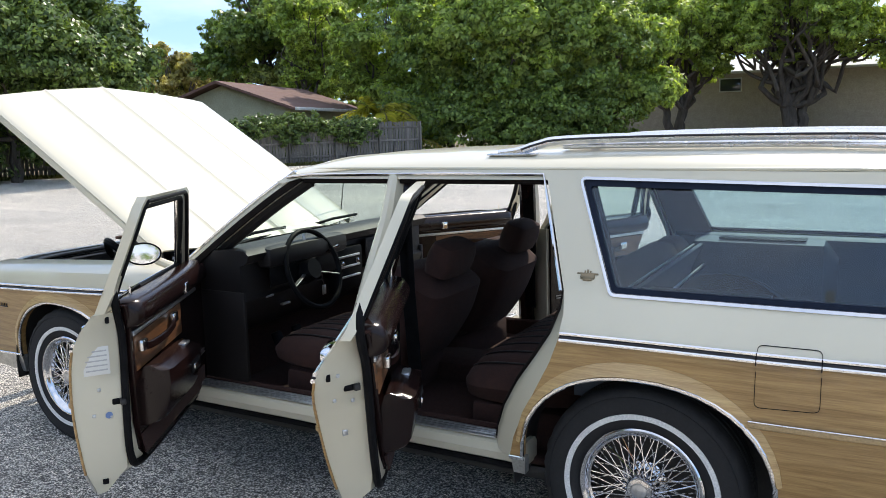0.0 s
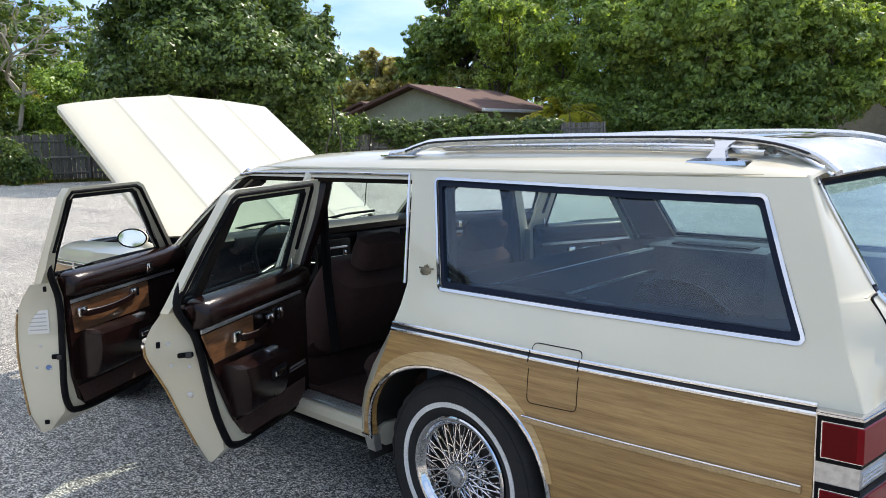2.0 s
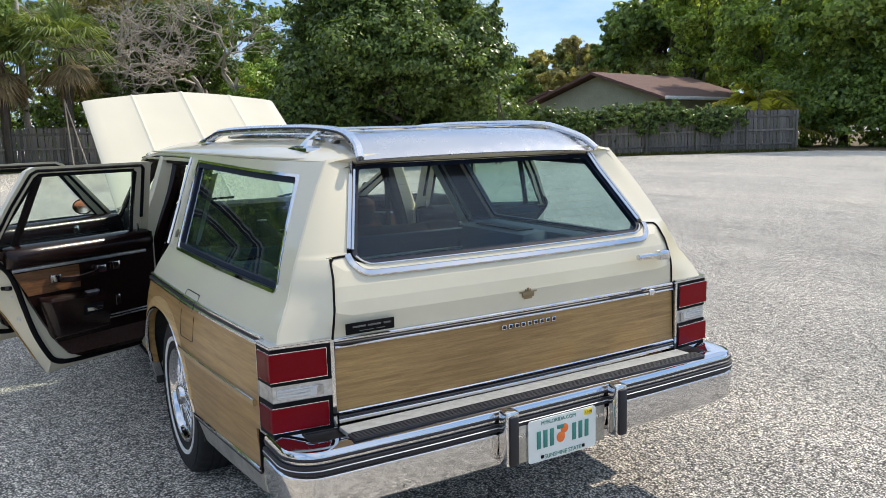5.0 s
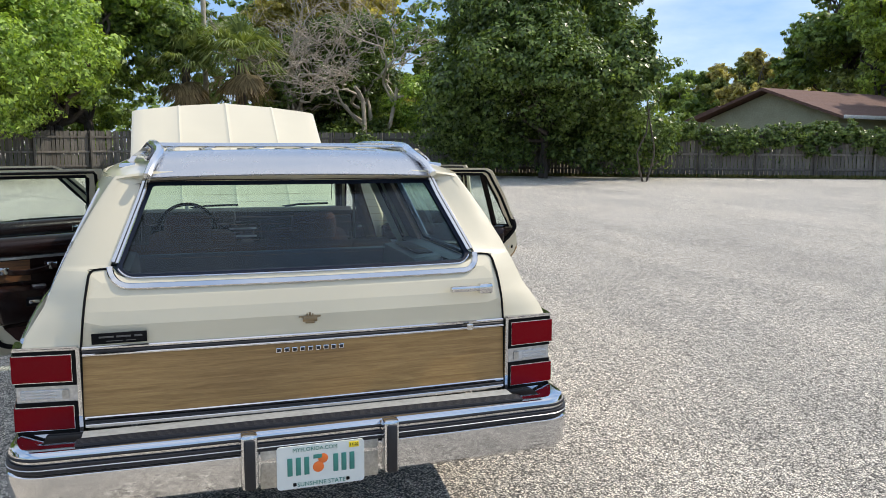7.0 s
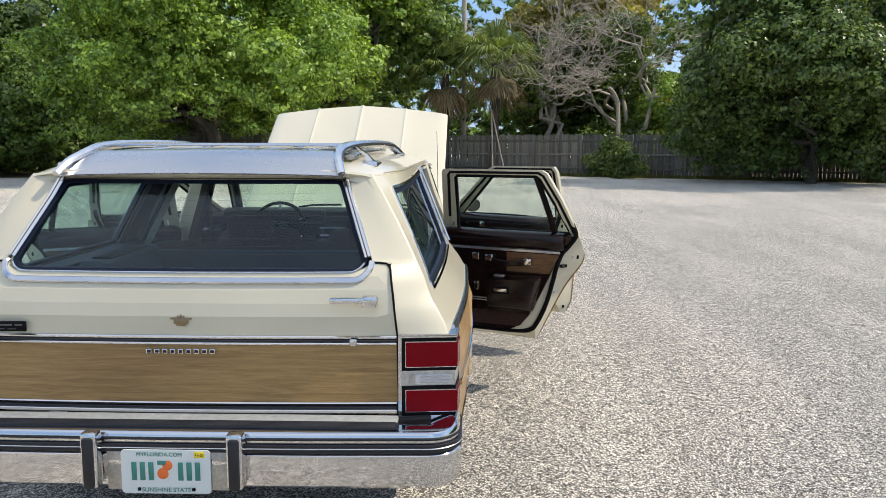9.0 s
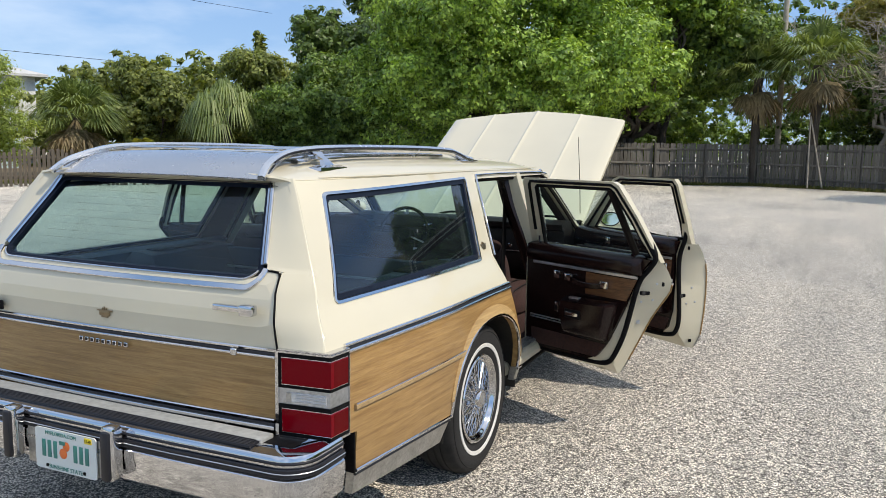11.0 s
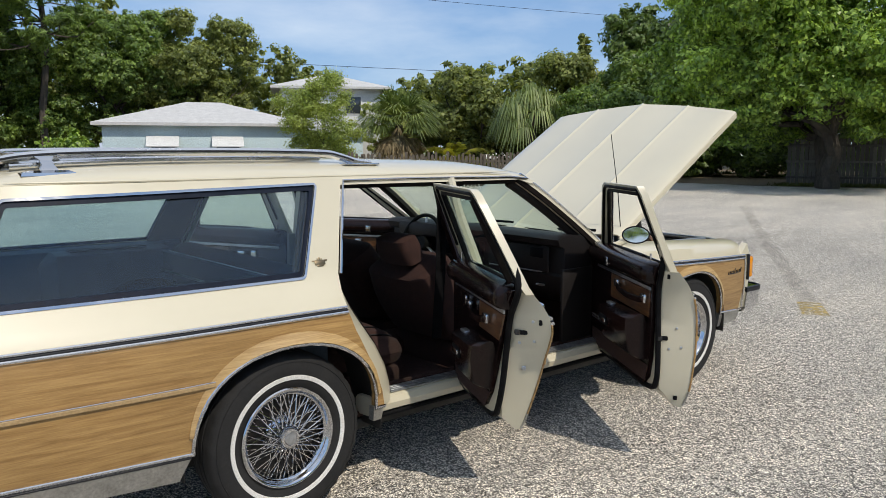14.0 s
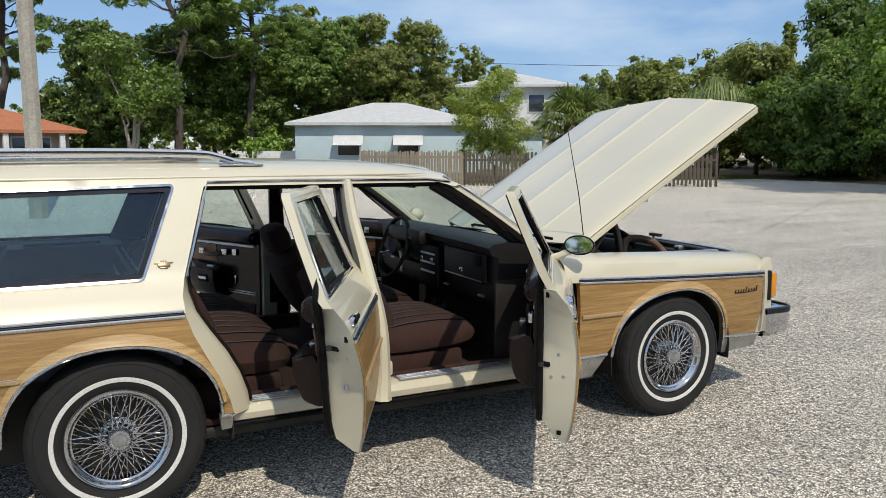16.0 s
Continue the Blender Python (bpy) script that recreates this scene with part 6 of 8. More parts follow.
def lamp_piece(s, t0, t1, z0, z1, off, depth=0.02):
    """A slab on the lamp's folded face."""
    ts = [t0] + ([1.0] if t0 < 1 < t1 else []) + [t1]
    outer = [lamp_at(t, off) for t in ts]
    inner_ = [lamp_at(t, off - depth) for t in ts]
    lean = 0.0
    rows = [[(x, s * y, z) for x, y in outer + inner_[::-1]] for z in (z0, z0 + 0.0015, z1 - 0.0015, z1)]
    return grid_mesh(rows, closed=True, caps=True)


def lamp(s):
    body = part("rear_lamp", lamp_piece(s, 0.0, 2.0, 0.578, 0.862, 0.0, 0.05), M_ALU, car, "bright-framed double rear lamp")
    part("lamp_bezel", lamp_piece(s, 0.0, 2.0, 0.859, 0.865, 0.006), M_CHROME, body)
    part("lamp_bezel", lamp_piece(s, 0.0, 2.0, 0.574, 0.582, 0.006), M_CHROME, body)
    part("lamp_bezel", lamp_piece(s, 0.0, 0.03, 0.582, 0.859, 0.005), M_CHROME, body)
    part("lamp_bezel", lamp_piece(s, 1.94, 2.0, 0.582, 0.859, 0.005), M_CHROME, body)
    for z0, z1 in ((0.582, 0.688), (0.742, 0.859)):
        part("lens_gasket", lamp_piece(s, 0.03, 1.94, z0, z1, 0.003), M_BLACK, body)
        part("lens_frame", lamp_piece(s, 0.13, 1.875, z0 + 0.012, z1 - 0.013, 0.006), M_ALUBRIGHT, body)
        part("lens", lamp_piece(s, 0.16, 1.865, z0 + 0.015, z1 - 0.016, 0.009), M_RED, body, "ruby red lamp lens")
        part("reflector_patch", lamp_piece(s, 0.20, 0.93, z0 + 0.018, z1 - 0.019, 0.0105), M_REDDARK, body)
    part("reversing_lens", lamp_piece(s, 1.06, 1.70, 0.697, 0.728, 0.004), M_CLEARLENS, body, "clear reversing lens")
    for z in (0.702, 0.712, 0.722):
        part("lens_rib", lamp_piece(s, 1.08, 1.60, z - 0.001, z + 0.001, 0.006), M_ALU, body)
    part("lens_end", lamp_piece(s, 1.70, 1.80, 0.697, 0.728, 0.005), M_ROCKER, body)
    part("moulding_end", lamp_piece(s, 0.0, 1.96, 0.8655, 0.870, 0.004, 0.03), M_CHROME, body)
    # dark filler beside the bumper; the box blackens the shaded gap below the lamp
    part("filler_and_gap_shade", lamp_piece(s, 0.0, 2.0, 0.42, 0.574, -0.035, 0.02), M_BLACK, car)
    part("filler_and_gap_shade", box((0.12, 0.20, 0.05), (-1.34, s * 0.84, 0.550), 0.004), M_BLACK, car)
    part("filler_and_gap_shade", box((0.012, 0.06, 0.15), (-1.145, s * 0.92, 0.495), 0.003), M_BLACK, car)


for s in (1, -1):
    lamp(s)

# rear bumper: a swept section round the corners
def bumper_path(x_end, x_face, y_half, r=0.11):
    d = -1 if x_face < x_end else 1
    pts = [(x_end, y_half)]
    pts += [(x_face - d * r, y_half)]
    for i in range(1, 8):
        a = math.pi / 2 * i / 8
        pts.append((x_face - d * r + d * r * math.sin(a), y_half - r + r * math.cos(a)))
    pts += [(x_face, y_half - r), (x_face + d * 0.012, y_half * 0.5), (x_face + d * 0.016, 0)]
    return pts + [(x, -y) for x, y in reversed(pts[:-1])]


RB = bumper_path(-1.24, -1.48, 0.962)


def bump_band(path, pts, name, m, parent, label=""):
    """A closed section (out, z) carried along a plan path."""
    rows = []
    k = len(path)
    for i, p in enumerate(path):
        a, b = Vector(path[max(i - 1, 0)]), Vector(path[min(i + 1, k - 1)])
        d = (b - a).normalized()
        n = Vector((d.y, -d.x))
        if n.dot(Vector(p) - Vector((1.2, 0))) < 0:
            n.negate()
        rows.append([(p[0] + n.x * o, p[1] + n.y * o, z) for o, z in pts])
    return part(name, thick_ring(rows), m, parent, label)


bp = bump_band(RB, [(-0.115, 0.572), (-0.03, 0.588), (-0.008, 0.582), (0.0, 0.57), (0.0, 0.548), (-0.004, 0.54), (-0.004, 0.515), (0.006, 0.505), (0.008, 0.48), (-0.002, 0.40), (-0.02, 0.385), (-0.05, 0.385), (-0.05, 0.56), (-0.115, 0.56)], "rear_bumper", M_CHROME, car, "chrome rear bumper with dark rubber strips")
bump_band(RB, [(0.002, 0.5655), (0.004, 0.561), (0.002, 0.556), (-0.01, 0.561)], "rubber_line", M_NAVY, bp)
bump_band(RB, [(0.0, 0.543), (0.007, 0.541), (0.008, 0.517), (0.0, 0.513), (-0.01, 0.53)], "rubber_strip", M_NAVY, bp)
bump_band(RB, [(0.0075, 0.532), (0.0095, 0.530), (0.0075, 0.528)], "strip_line", M_ALU, bp)
M_FILLER = mottled("pale_filler", (0.36, 0.37, 0.36), (0.31, 0.32, 0.31), 6, 0.5, 0.1, 90)
pad = part("step_pad", box((0.052, 1.52, 0.010), (-1.440, 0, 0.590), 0.004), M_NAVY, bp, "ribbed dark rubber step pad")
for i in range(5):
    part("pad_rib", box((0.0045, 1.5, 0.005), (-1.46 + i * 0.0100, 0, 0.5955), 0.002), mottled_once("pad_brown"), pad)
part("bumper_filler", box((0.07, 1.5, 0.02), (-1.362, 0, 0.579), 0.005), M_FILLER, bp, "pale filler strip")
for y in (0.237, -0.237):
    g = part("bumper_guard", box((0.05, 0.058, 0.19), (-1.525, y, 0.50), 0.014), M_CHROME, bp, "chrome bumper guard with rubber face")
    part("guard_face", box((0.02, 0.036, 0.17), (-1.551, y, 0.495), 0.008), M_NAVY, g)
part("plate_recess", box((0.02, 0.40, 0.15), (-1.492, 0, 0.46), 0.004), M_ROCKER, bp)
pl = part("number_plate", panel(rounded([(-0.148, 0.378), (0.148, 0.378), (0.148, 0.527), (-0.148, 0.527)], 0.014), lambda y, z: (-1.512, y, z), lambda y, z: (-1.507, y, z), (), 0.06), M_PLATE, bp, "white number plate with green bars and an orange fruit motif")
for y in (0.105, 0.077, 0.049, -0.049, -0.077, -0.105):
    part("plate_bar", box((0.003, 0.017, 0.062), (-1.513, y, 0.455), 0.001), M_TEAL, pl)
for y, z, r in ((-0.006, 0.475, 0.017), (0.010, 0.447, 0.019)):
    b = bmesh.new()
    bmesh.ops.create_uvsphere(b, u_segments=14, v_segments=8, radius=r)
    bmesh.ops.scale(b, vec=(0.1, 1, 1), verts=b.verts)
    bmesh.ops.translate(b, vec=(-1.513, y, z), verts=b.verts)
    part("fruit", b, M_ORANGE, pl)
part("leaf", box((0.002, 0.03, 0.014), (-1.5135, 0.012, 0.484), 0.001), M_TEAL, pl)
part("tag", box((0.002, 0.034, 0.02), (-1.513, -0.112, 0.512), 0.0005), M_YELLOW, pl)
for y in (0.09, -0.09):
    part("bolt", box((0.006, 0.012, 0.012), (-1.513, y, 0.393), 0.003), M_BLACK, pl)


def lettering(text, size, m, parent, material):
    c = bpy.data.curves.new("lettering", "FONT")
    c.body, c.size, c.align_x, c.align_y, c.extrude = text, size, "CENTER", "CENTER", 0.0006
    c.materials.append(material)
    ob = new("lettering", c)
    ob.parent = parent
    ob.matrix_basis = m
    return ob


lettering("SUNSHINE STATE", 0.021, pose(-1.5135, 0, 0.391, 90, 0, -90), pl, M_TEAL)
lettering("MYFLORIDA.COM", 0.019, pose(-1.5135, 0.02, 0.512, 90, 0, -90), pl, M_TEAL)
lettering("11-20", 0.013, pose(-1.5145, -0.112, 0.512, 90, 0, -90), pl, M_BLACK)

# front bumper and nose
FB_ = bumper_path(3.70, 3.965, 0.93)
fb = bump_band(FB_, [(-0.09, 0.55), (-0.02, 0.552), (0.0, 0.545), (0.004, 0.53), (0.004, 0.50), (0.0, 0.47), (-0.006, 0.40), (-0.03, 0.375), (-0.06, 0.375), (-0.06, 0.53)], "front_bumper", M_CHROME, car, "dull chrome front bumper")
bump_band(FB_, [(-0.012, 0.556), (0.005, 0.552), (0.008, 0.537), (0.005, 0.522), (-0.002, 0.514), (-0.012, 0.53)], "rubber_strip", M_NAVY, fb)
part("nose", panel([(-0.83, 0.50), (0.83, 0.50), (0.83, 0.86), (0.6, 0.885), (-0.6, 0.885), (-0.83, 0.86)], lambda y, z: (3.75 - 0.03 * (y / 0.83) ** 2, y, z), lambda y, z: (3.70 - 0.03 * (y / 0.83) ** 2, y, z), (), 0.1), M_ALU, car, "bright grille and headlamp panel")
for y in (0.68, -0.68):
    part("headlamp", box((0.03, 0.26, 0.14), (3.755, y, 0.69), 0.01), M_CLEARLENS, car)
part("grille", box((0.03, 0.9, 0.22), (3.76, 0, 0.68), 0.008), M_BLACK, car)
for s in (1, -1):
    c_ = part("corner_cap", panel([(3.63, 0.40), (3.76, 0.42), (3.76, 0.865), (3.63, 0.80)], side(s, -0.004), side(s, -0.05), (), 0.05), M_CREAM, car)
    part("marker_lamp", box((0.045, 0.03, 0.15), (3.752, s * (body_y(3.74, 0.70) + 0.004), 0.70), 0.012), M_AMBER, car, "amber corner marker lamp")
    part("marker_bezel", box((0.014, 0.03, 0.185), (3.722, s * (body_y(3.72, 0.70) + 0.001), 0.70), 0.006), M_NAVY, car)
    # model script as plain slanted strokes on a line
    for k in range(9):
        x = 3.60 - 0.024 * k
        tall = 0.034 if k in (0, 4) else 0.02
        bmk = box((0.006, 0.005, tall), (0, 0, 0), 0.002, m=pose(0, 0, 0, 0, -s * 18 if s > 0 else 18, 0))
        ob = part("script_stroke", bmk, M_NAVY, car)
        ob.matrix_basis = pose(x, s * (body_y(x, 0.685) + 0.003), 0.68 + tall / 2, 0, 0, 0)
    part("script_line", strip([(3.605, 0.683), (3.50, 0.679), (3.40, 0.683)], side(s, 0.003), 0.006, 0.004), M_NAVY, car)

# hood, hinged at the cowl and standing open
HU, HN = Vector((0.851, 0, 0.525)), Vector((-0.525, 0, 0.851))
HO = Vector((2.372, 0, 1.012))


def hood_at(u, y):
    ay = abs(y)
    crown = float(np.interp(ay, [0, 0.395, 0.41, 0.425, 0.74, 0.78, 0.80], [0.038, 0.027, 0.033, 0.025, 0.006, 0.0, -0.012]))
    crown += 0.009 * math.exp(-((ay) / 0.012) ** 2)
    front = 1.50 + 0.088 * (1 - min(1.0, ay / 0.78) ** 1.3)
    rear = 0.0 - 0.10 * (1 - min(1.0, ay / 0.78) ** 2)
    w = 1.0 + 0.012 * u
    p = HO + HU * (rear + (front - rear) * u) + HN * (crown - 0.03 * (u - 0.4) ** 2 * 0.6)
    return Vector((p.x, y * w, p.z))


ys = [-0.80, -0.79, -0.78, -0.70, -0.55, -0.43, -0.42, -0.41, -0.40, -0.385, -0.2, -0.03, -0.014, 0, 0.014, 0.03, 0.2, 0.385, 0.40, 0.41, 0.42, 0.43, 0.55, 0.70, 0.78, 0.79, 0.80]
rows = [[hood_at(u, y) for y in ys] for u in np.linspace(0, 1, 18)]
hood = part("hood", thick(grid_mesh(rows), 0.006), M_CREAM, car, "cream hood propped wide open")
rows = [[hood_at(u, y) - HN * 0.028 for y in np.linspace(-0.76, 0.76, 13)] for u in np.linspace(0.02, 0.985, 8)]
part("hood_liner", thick(grid_mesh(rows), 0.012), M_CREAM, hood)
for y in (0.79, -0.79):
    part("hood_edge", sweep([hood_at(u, y) - HN * 0.03 for u in np.linspace(0.0, 1, 8)], oblong(0.012, 0.034)), M_CREAM, hood)
part("hood_lip", sweep([hood_at(1.0, y) - HN * 0.02 for y in np.linspace(-0.79, 0.79, 16)], oblong(0.035, 0.02)), M_CREAM, hood)
for k in range(5):
    part("hood_bracket", box((0.05, 0.02, 0.02), hood_at(0.35 + 0.13 * k, -0.77) - HN * 0.055, 0.004), M_CREAM, hood)
for s in (1, -1):
    part("hood_hinge", sweep(smooth_line([(2.46, s * 0.70, 0.90), (2.56, s * 0.70, 0.98), (2.62, s * 0.70, 1.06), (2.66, s * 0.70, 1.15)], 4), oblong(0.02, 0.05), up=(0, 1, 0)), M_ENGINE, hood)
    part("hood_spring", sweep(smooth_line([(2.76, s * 0.68, 0.9), (2.74, s * 0.68, 1.02), (2.70, s * 0.68, 1.12), (2.66, s * 0.69, 1.18)], 4), oblong(0.025, 0.05), up=(0, 1, 0)), M_ENGINE, hood)

# engine bay
part("engine_bay", box((1.34, 1.5, 0.03), (2.98, 0, 0.50), 0.01), M_ENGINE, car)
for s in (1, -1):
    part("inner_fender", panel(rounded([(2.31, 0.5), (3.66, 0.5), (3.67, 0.78), (3.50, 0.86), (3.1, 0.905), (2.31, 0.935)], 0.03), lambda x, z: (x, s * (0.765 - 0.02 * max(0.0, x - 3.3)), z), lambda x, z: (x, s * (0.74 - 0.02 * max(0.0, x - 3.3)), z), (), 0.12), M_ENGINE, car)
part("firewall", box((0.04, 1.56, 0.55), (2.31, 0, 0.70), 0.01), M_ENGINE, car)
part("radiator", box((0.10, 1.2, 0.34), (3.60, 0, 0.685), 0.015), M_ENGINE, car)
part("radiator_support", sweep(smooth_line([(3.58, -0.74, 0.80), (3.62, -0.62, 0.862), (3.63, -0.3, 0.875), (3.63, 0.3, 0.875), (3.62, 0.62, 0.862), (3.58, 0.74, 0.80)], 4), oblong(0.06, 0.02)), M_ENGINE, car)
part("radiator_cap", box((0.05, 0.05, 0.03), (3.58, -0.28, 0.868), 0.01), M_ALU, car)
lt = part("hood_latch", box((0.04, 0.10, 0.02), (3.62, 0, 0.925), 0.005), M_RUST, car)
part("latch_post", box((0.015, 0.015, 0.05), (3.62, 0.02, 0.90), 0.004), M_ALU, lt)
part("engine_block", box((0.75, 0.5, 0.28), (2.85, 0, 0.68), 0.06), M_ENGINE, car)
b = bmesh.new()
bmesh.ops.create_cone(b, cap_ends=True, segments=32, radius1=0.21, radius2=0.2, depth=0.08)
bmesh.ops.bevel(b, geom=b.edges[:], offset=0.012, segments=2, affect="EDGES")
bmesh.ops.translate(b, vec=(2.86, 0, 0.88), verts=b.verts)
part("air_cleaner", b, M_BLACK, car)
part("battery", box((0.18, 0.26, 0.19), (3.36, 0.52, 0.75), 0.012), M_BLACK, car)
part("washer_bottle", box((0.2, 0.12, 0.16), (3.2, -0.64, 0.80), 0.03), mottled_once("bottle"), car)
for k, (x, y) in enumerate(((2.5, -0.45), (2.62, 0.3), (3.1, -0.3), (3.25, 0.2))):
    part("hose", sweep(smooth_line([(x, y, 0.78), (x + 0.1, y + 0.1, 0.93), (x + 0.25, y + 0.02, 0.92), (x + 0.34, y - 0.08, 0.78)], 5), ring(0.022, 8)), M_BLACK if k % 2 else M_RUST, car)
part("brace", sweep([(2.4, -0.7, 0.93), (2.9, -0.74, 0.92), (3.5, -0.70, 0.90)], ring(0.012, 8)), M_ALU, car)
# cowl and wipers
cow = grid_mesh([[(x - 0.10 * (y / 0.8) ** 2, y, z) for y in np.linspace(-0.79, 0.79, 13)] for x, z in ((2.26, 1.005), (2.33, 0.99), (2.42, 0.972), (2.44, 0.94))])
part("cowl", thick(cow, 0.006), M_BLACK, car)
for y0 in (0.45, -0.25):
    part("wiper", sweep([(2.36, y0, 1.0), (2.29, y0 - 0.22, 1.035), (2.27, y0 - 0.45, 1.04)], oblong(0.012, 0.016)), M_BLACK, car)

# windscreen
def shield(v, w):
    """v: -1..1 across, w: 0 at the base, 1 at the roof."""
    y = v * (0.765 - 0.105 * w)
    xb = 2.315 - 0.17 * v * v
    xt = 1.665 - 0.09 * v * v
    x = xb + (xt - xb) * w
    z = (1.0 - 0.018 * v * v) + ((1.425 - 0.05 * v * v) - (1.0 - 0.018 * v * v)) * w + 0.02 * math.sin(math.pi * w)
    return (x, y, z)


part("windscreen", grid_mesh([[shield(v, w) for v in np.linspace(-1, 1, 17)] for w in np.linspace(0, 1, 8)]), M_SHIELD, car, "curved windscreen glass")
for w, m, wd in ((0.99, M_CHROME, 0.02), (0.955, M_BLACK, 0.03), (0.01, M_BLACK, 0.03)):
    part("windscreen_seal", sweep([shield(v, w) for v in np.linspace(-1, 1, 17)], oblong(wd, 0.012)), m, car)
part("roof_header", sweep([(shield(v, 1)[0] + 0.0, shield(v, 1)[1], shield(v, 1)[2] + 0.004) for v in np.linspace(-1, 1, 17)], oblong(0.05, 0.03)), M_CREAM, car)
mir = part("rear_view_mirror", box((0.03, 0.25, 0.062), (1.70, 0.0, 1.335), 0.014), M_BLACK, car, "black rear-view mirror")
part("mirror_glass", box((0.003, 0.23, 0.05), (1.684, 0.0, 1.335), 0.001), M_MIRROR, mir)
part("mirror_stem", sweep([(1.715, 0, 1.34), (1.74, 0, 1.38)], ring(0.01, 8)), M_BLACK, mir)

# roof rack
def roof_z(x, y):
    zc = 1.487 - 0.026 * ((x - 0.1) / 1.5) ** 2 - 0.022 * max(0.0, (-0.4 - x) / 0.6) ** 2
    ed = 1.405 + 0.004 * max(0.0, -x)
    return ed + (zc - ed) * (1 - (abs(y) / 0.712) ** 5.5) ** 0.75


M_RACK = bright_metal("anodised_rack", (0.72, 0.73, 0.75), 0.2, 0.32)
rack = part("roof_rack", box((0.03, 1.06, 0.016), (0.30, 0, 1.515), 0.006), M_CHROME, car, "bright roof rack with an air deflector")
for s in (1, -1):
    rp = smooth_line([(0.66, s * 0.60, 1.462), (0.58, s * 0.595, 1.472), (0.50, s * 0.575, 1.497), (0.40, s * 0.56, 1.512), (0.0, s * 0.54, 1.519), (-0.5, s * 0.52, 1.517), (-0.76, s * 0.50, 1.508), (-0.90, s * 0.488, 1.490), (-1.02, s * 0.508, 1.454), (-1.085, s * 0.527, 1.410)], 5)
    part("rail", sweep(rp, oblong(0.042, 0.034), scale=[1 - 0.35 * max(0.0, (-0.75 - p.x) / 0.33) for p in rp]), M_RACK, rack)
    part("rail_groove", sweep([(p.x, p.y + s * 0.022, p.z + 0.003) for p in rp[6:-6]], oblong(0.008, 0.008)), M_NAVY, rack)
    part("rail_foot", box((0.20, 0.05, 0.008), (0.60, s * 0.607, roof_z(0.6, 0.607) + 0.003), 0.003), M_CHROME, rack)
    def slab(pts):
        return grid_mesh([[(x0, s * (y + w), z), (x1, s * (y + w), z), (x1, s * (y - w), z), (x0, s * (y - w), z)] for x0, x1, y, z, w in pts], closed=True, caps=True)
    post = part("rail_post", slab([(-0.795, -0.73, 0.597, 1.452, 0.012), (-0.782, -0.742, 0.58, 1.475, 0.009), (-0.785, -0.742, 0.555, 1.492, 0.010), (-0.80, -0.73, 0.535, 1.505, 0.014)]), M_CHROME, rack)
    part("post_base", slab([(-0.865, -0.675, 0.603, 1.434, 0.03), (-0.86, -0.68, 0.603, 1.446, 0.028), (-0.82, -0.70, 0.60, 1.454, 0.018)]), M_CHROME, post)
    for y in (0.525, 0.455):
        sp = [(x, s * y, roof_z(x, y) + 0.008) for x in np.linspace(-0.88, 0.42, 8)]
        part("slat", sweep([(p[0], p[1], p[2] + 0.004) for p in sp], oblong(0.036, 0.018)), M_RACK, rack)
for y in (-0.3, -0.1, 0.1, 0.3):
    sp = [(x, y, roof_z(x, y) + 0.008) for x in np.linspace(-0.86, 0.42, 8)]
    part("slat_base", sweep([(p[0], p[1], p[2] - 0.004) for p in sp], oblong(0.038, 0.008)), M_NAVY, rack)
    part("slat", sweep([(p[0], p[1], p[2] + 0.004) for p in sp], oblong(0.036, 0.014)), M_RACK, rack)
part("crossbar", box((0.03, 1.06, 0.014), (-0.70, 0, 1.512), 0.005), M_CHROME, rack)
rows = []
for k in range(9):
    t = k / 8
    x = -0.86 - 0.235 * t
    z = 1.492 - 0.010 * t - 0.078 * t ** 1.9
    rows.append([(x + 0.03 * y * y, y * (0.475 + 0.055 * t ** 0.8), z + 0.010 * (1 - y * y)) for y in np.linspace(-1, 1, 13)])
part("air_deflector", thick(grid_mesh(rows), 0.006), M_DEFLECT, rack, "polished curved air deflector")
# antenna on the right fender
an = part("antenna", sweep([(2.455, -0.76, 0.945), (2.40, -0.76, 1.28), (2.325, -0.755, 1.62)], ring(0.0028, 6), scale=[1.2, 1, 0.7], up=(0, 1, 0)), M_BLACK, car, "thin whip antenna")
part("antenna_base", box((0.035, 0.035, 0.02), (2.456, -0.76, 0.955), 0.008), M_NAVY, an)
# fuel filler flap on the left quarter
ff = rounded([(-0.355, 0.897), (-0.355, 0.715), (-0.532, 0.722), (-0.532, 0.897)], 0.018)
part("fuel_flap_gap", panel(out_n(ff, 0.0018), side(1, 0.0015), side(1, -0.01), [ff], 0.05), M_BLACK, car)
for x in (-0.354, -0.533):
    part("fuel_flap_gap", strip([(x, 0.842), (x, 0.878)], side(1, 0.0115), 0.0018, 0.003), M_BLACK, car)

# ---- doors ----
Y_IN = 0.835
RUN = {True: [(1.15, 1.07), (1.168, 0.99), (1.198, 0.9), (1.202, 0.8), (1.19, 0.65), (1.182, 0.5), (1.2, 0.425), (1.245, 0.392), (1.4, 0.378), (1.8, 0.378), (2.1, 0.38), (2.165, 0.42), (2.175, 0.6), (2.165, 0.9)],
       False: [(0.305, 1.07), (0.275, 0.995), (0.31, 0.935), (0.36, 0.875), (0.392, 0.79), (0.412, 0.71), (0.455, 0.56), (0.512, 0.44), (0.55, 0.40), (0.62, 0.385), (0.8, 0.38), (1.06, 0.382), (1.125, 0.42), (1.14, 0.6), (1.13, 0.9)]}
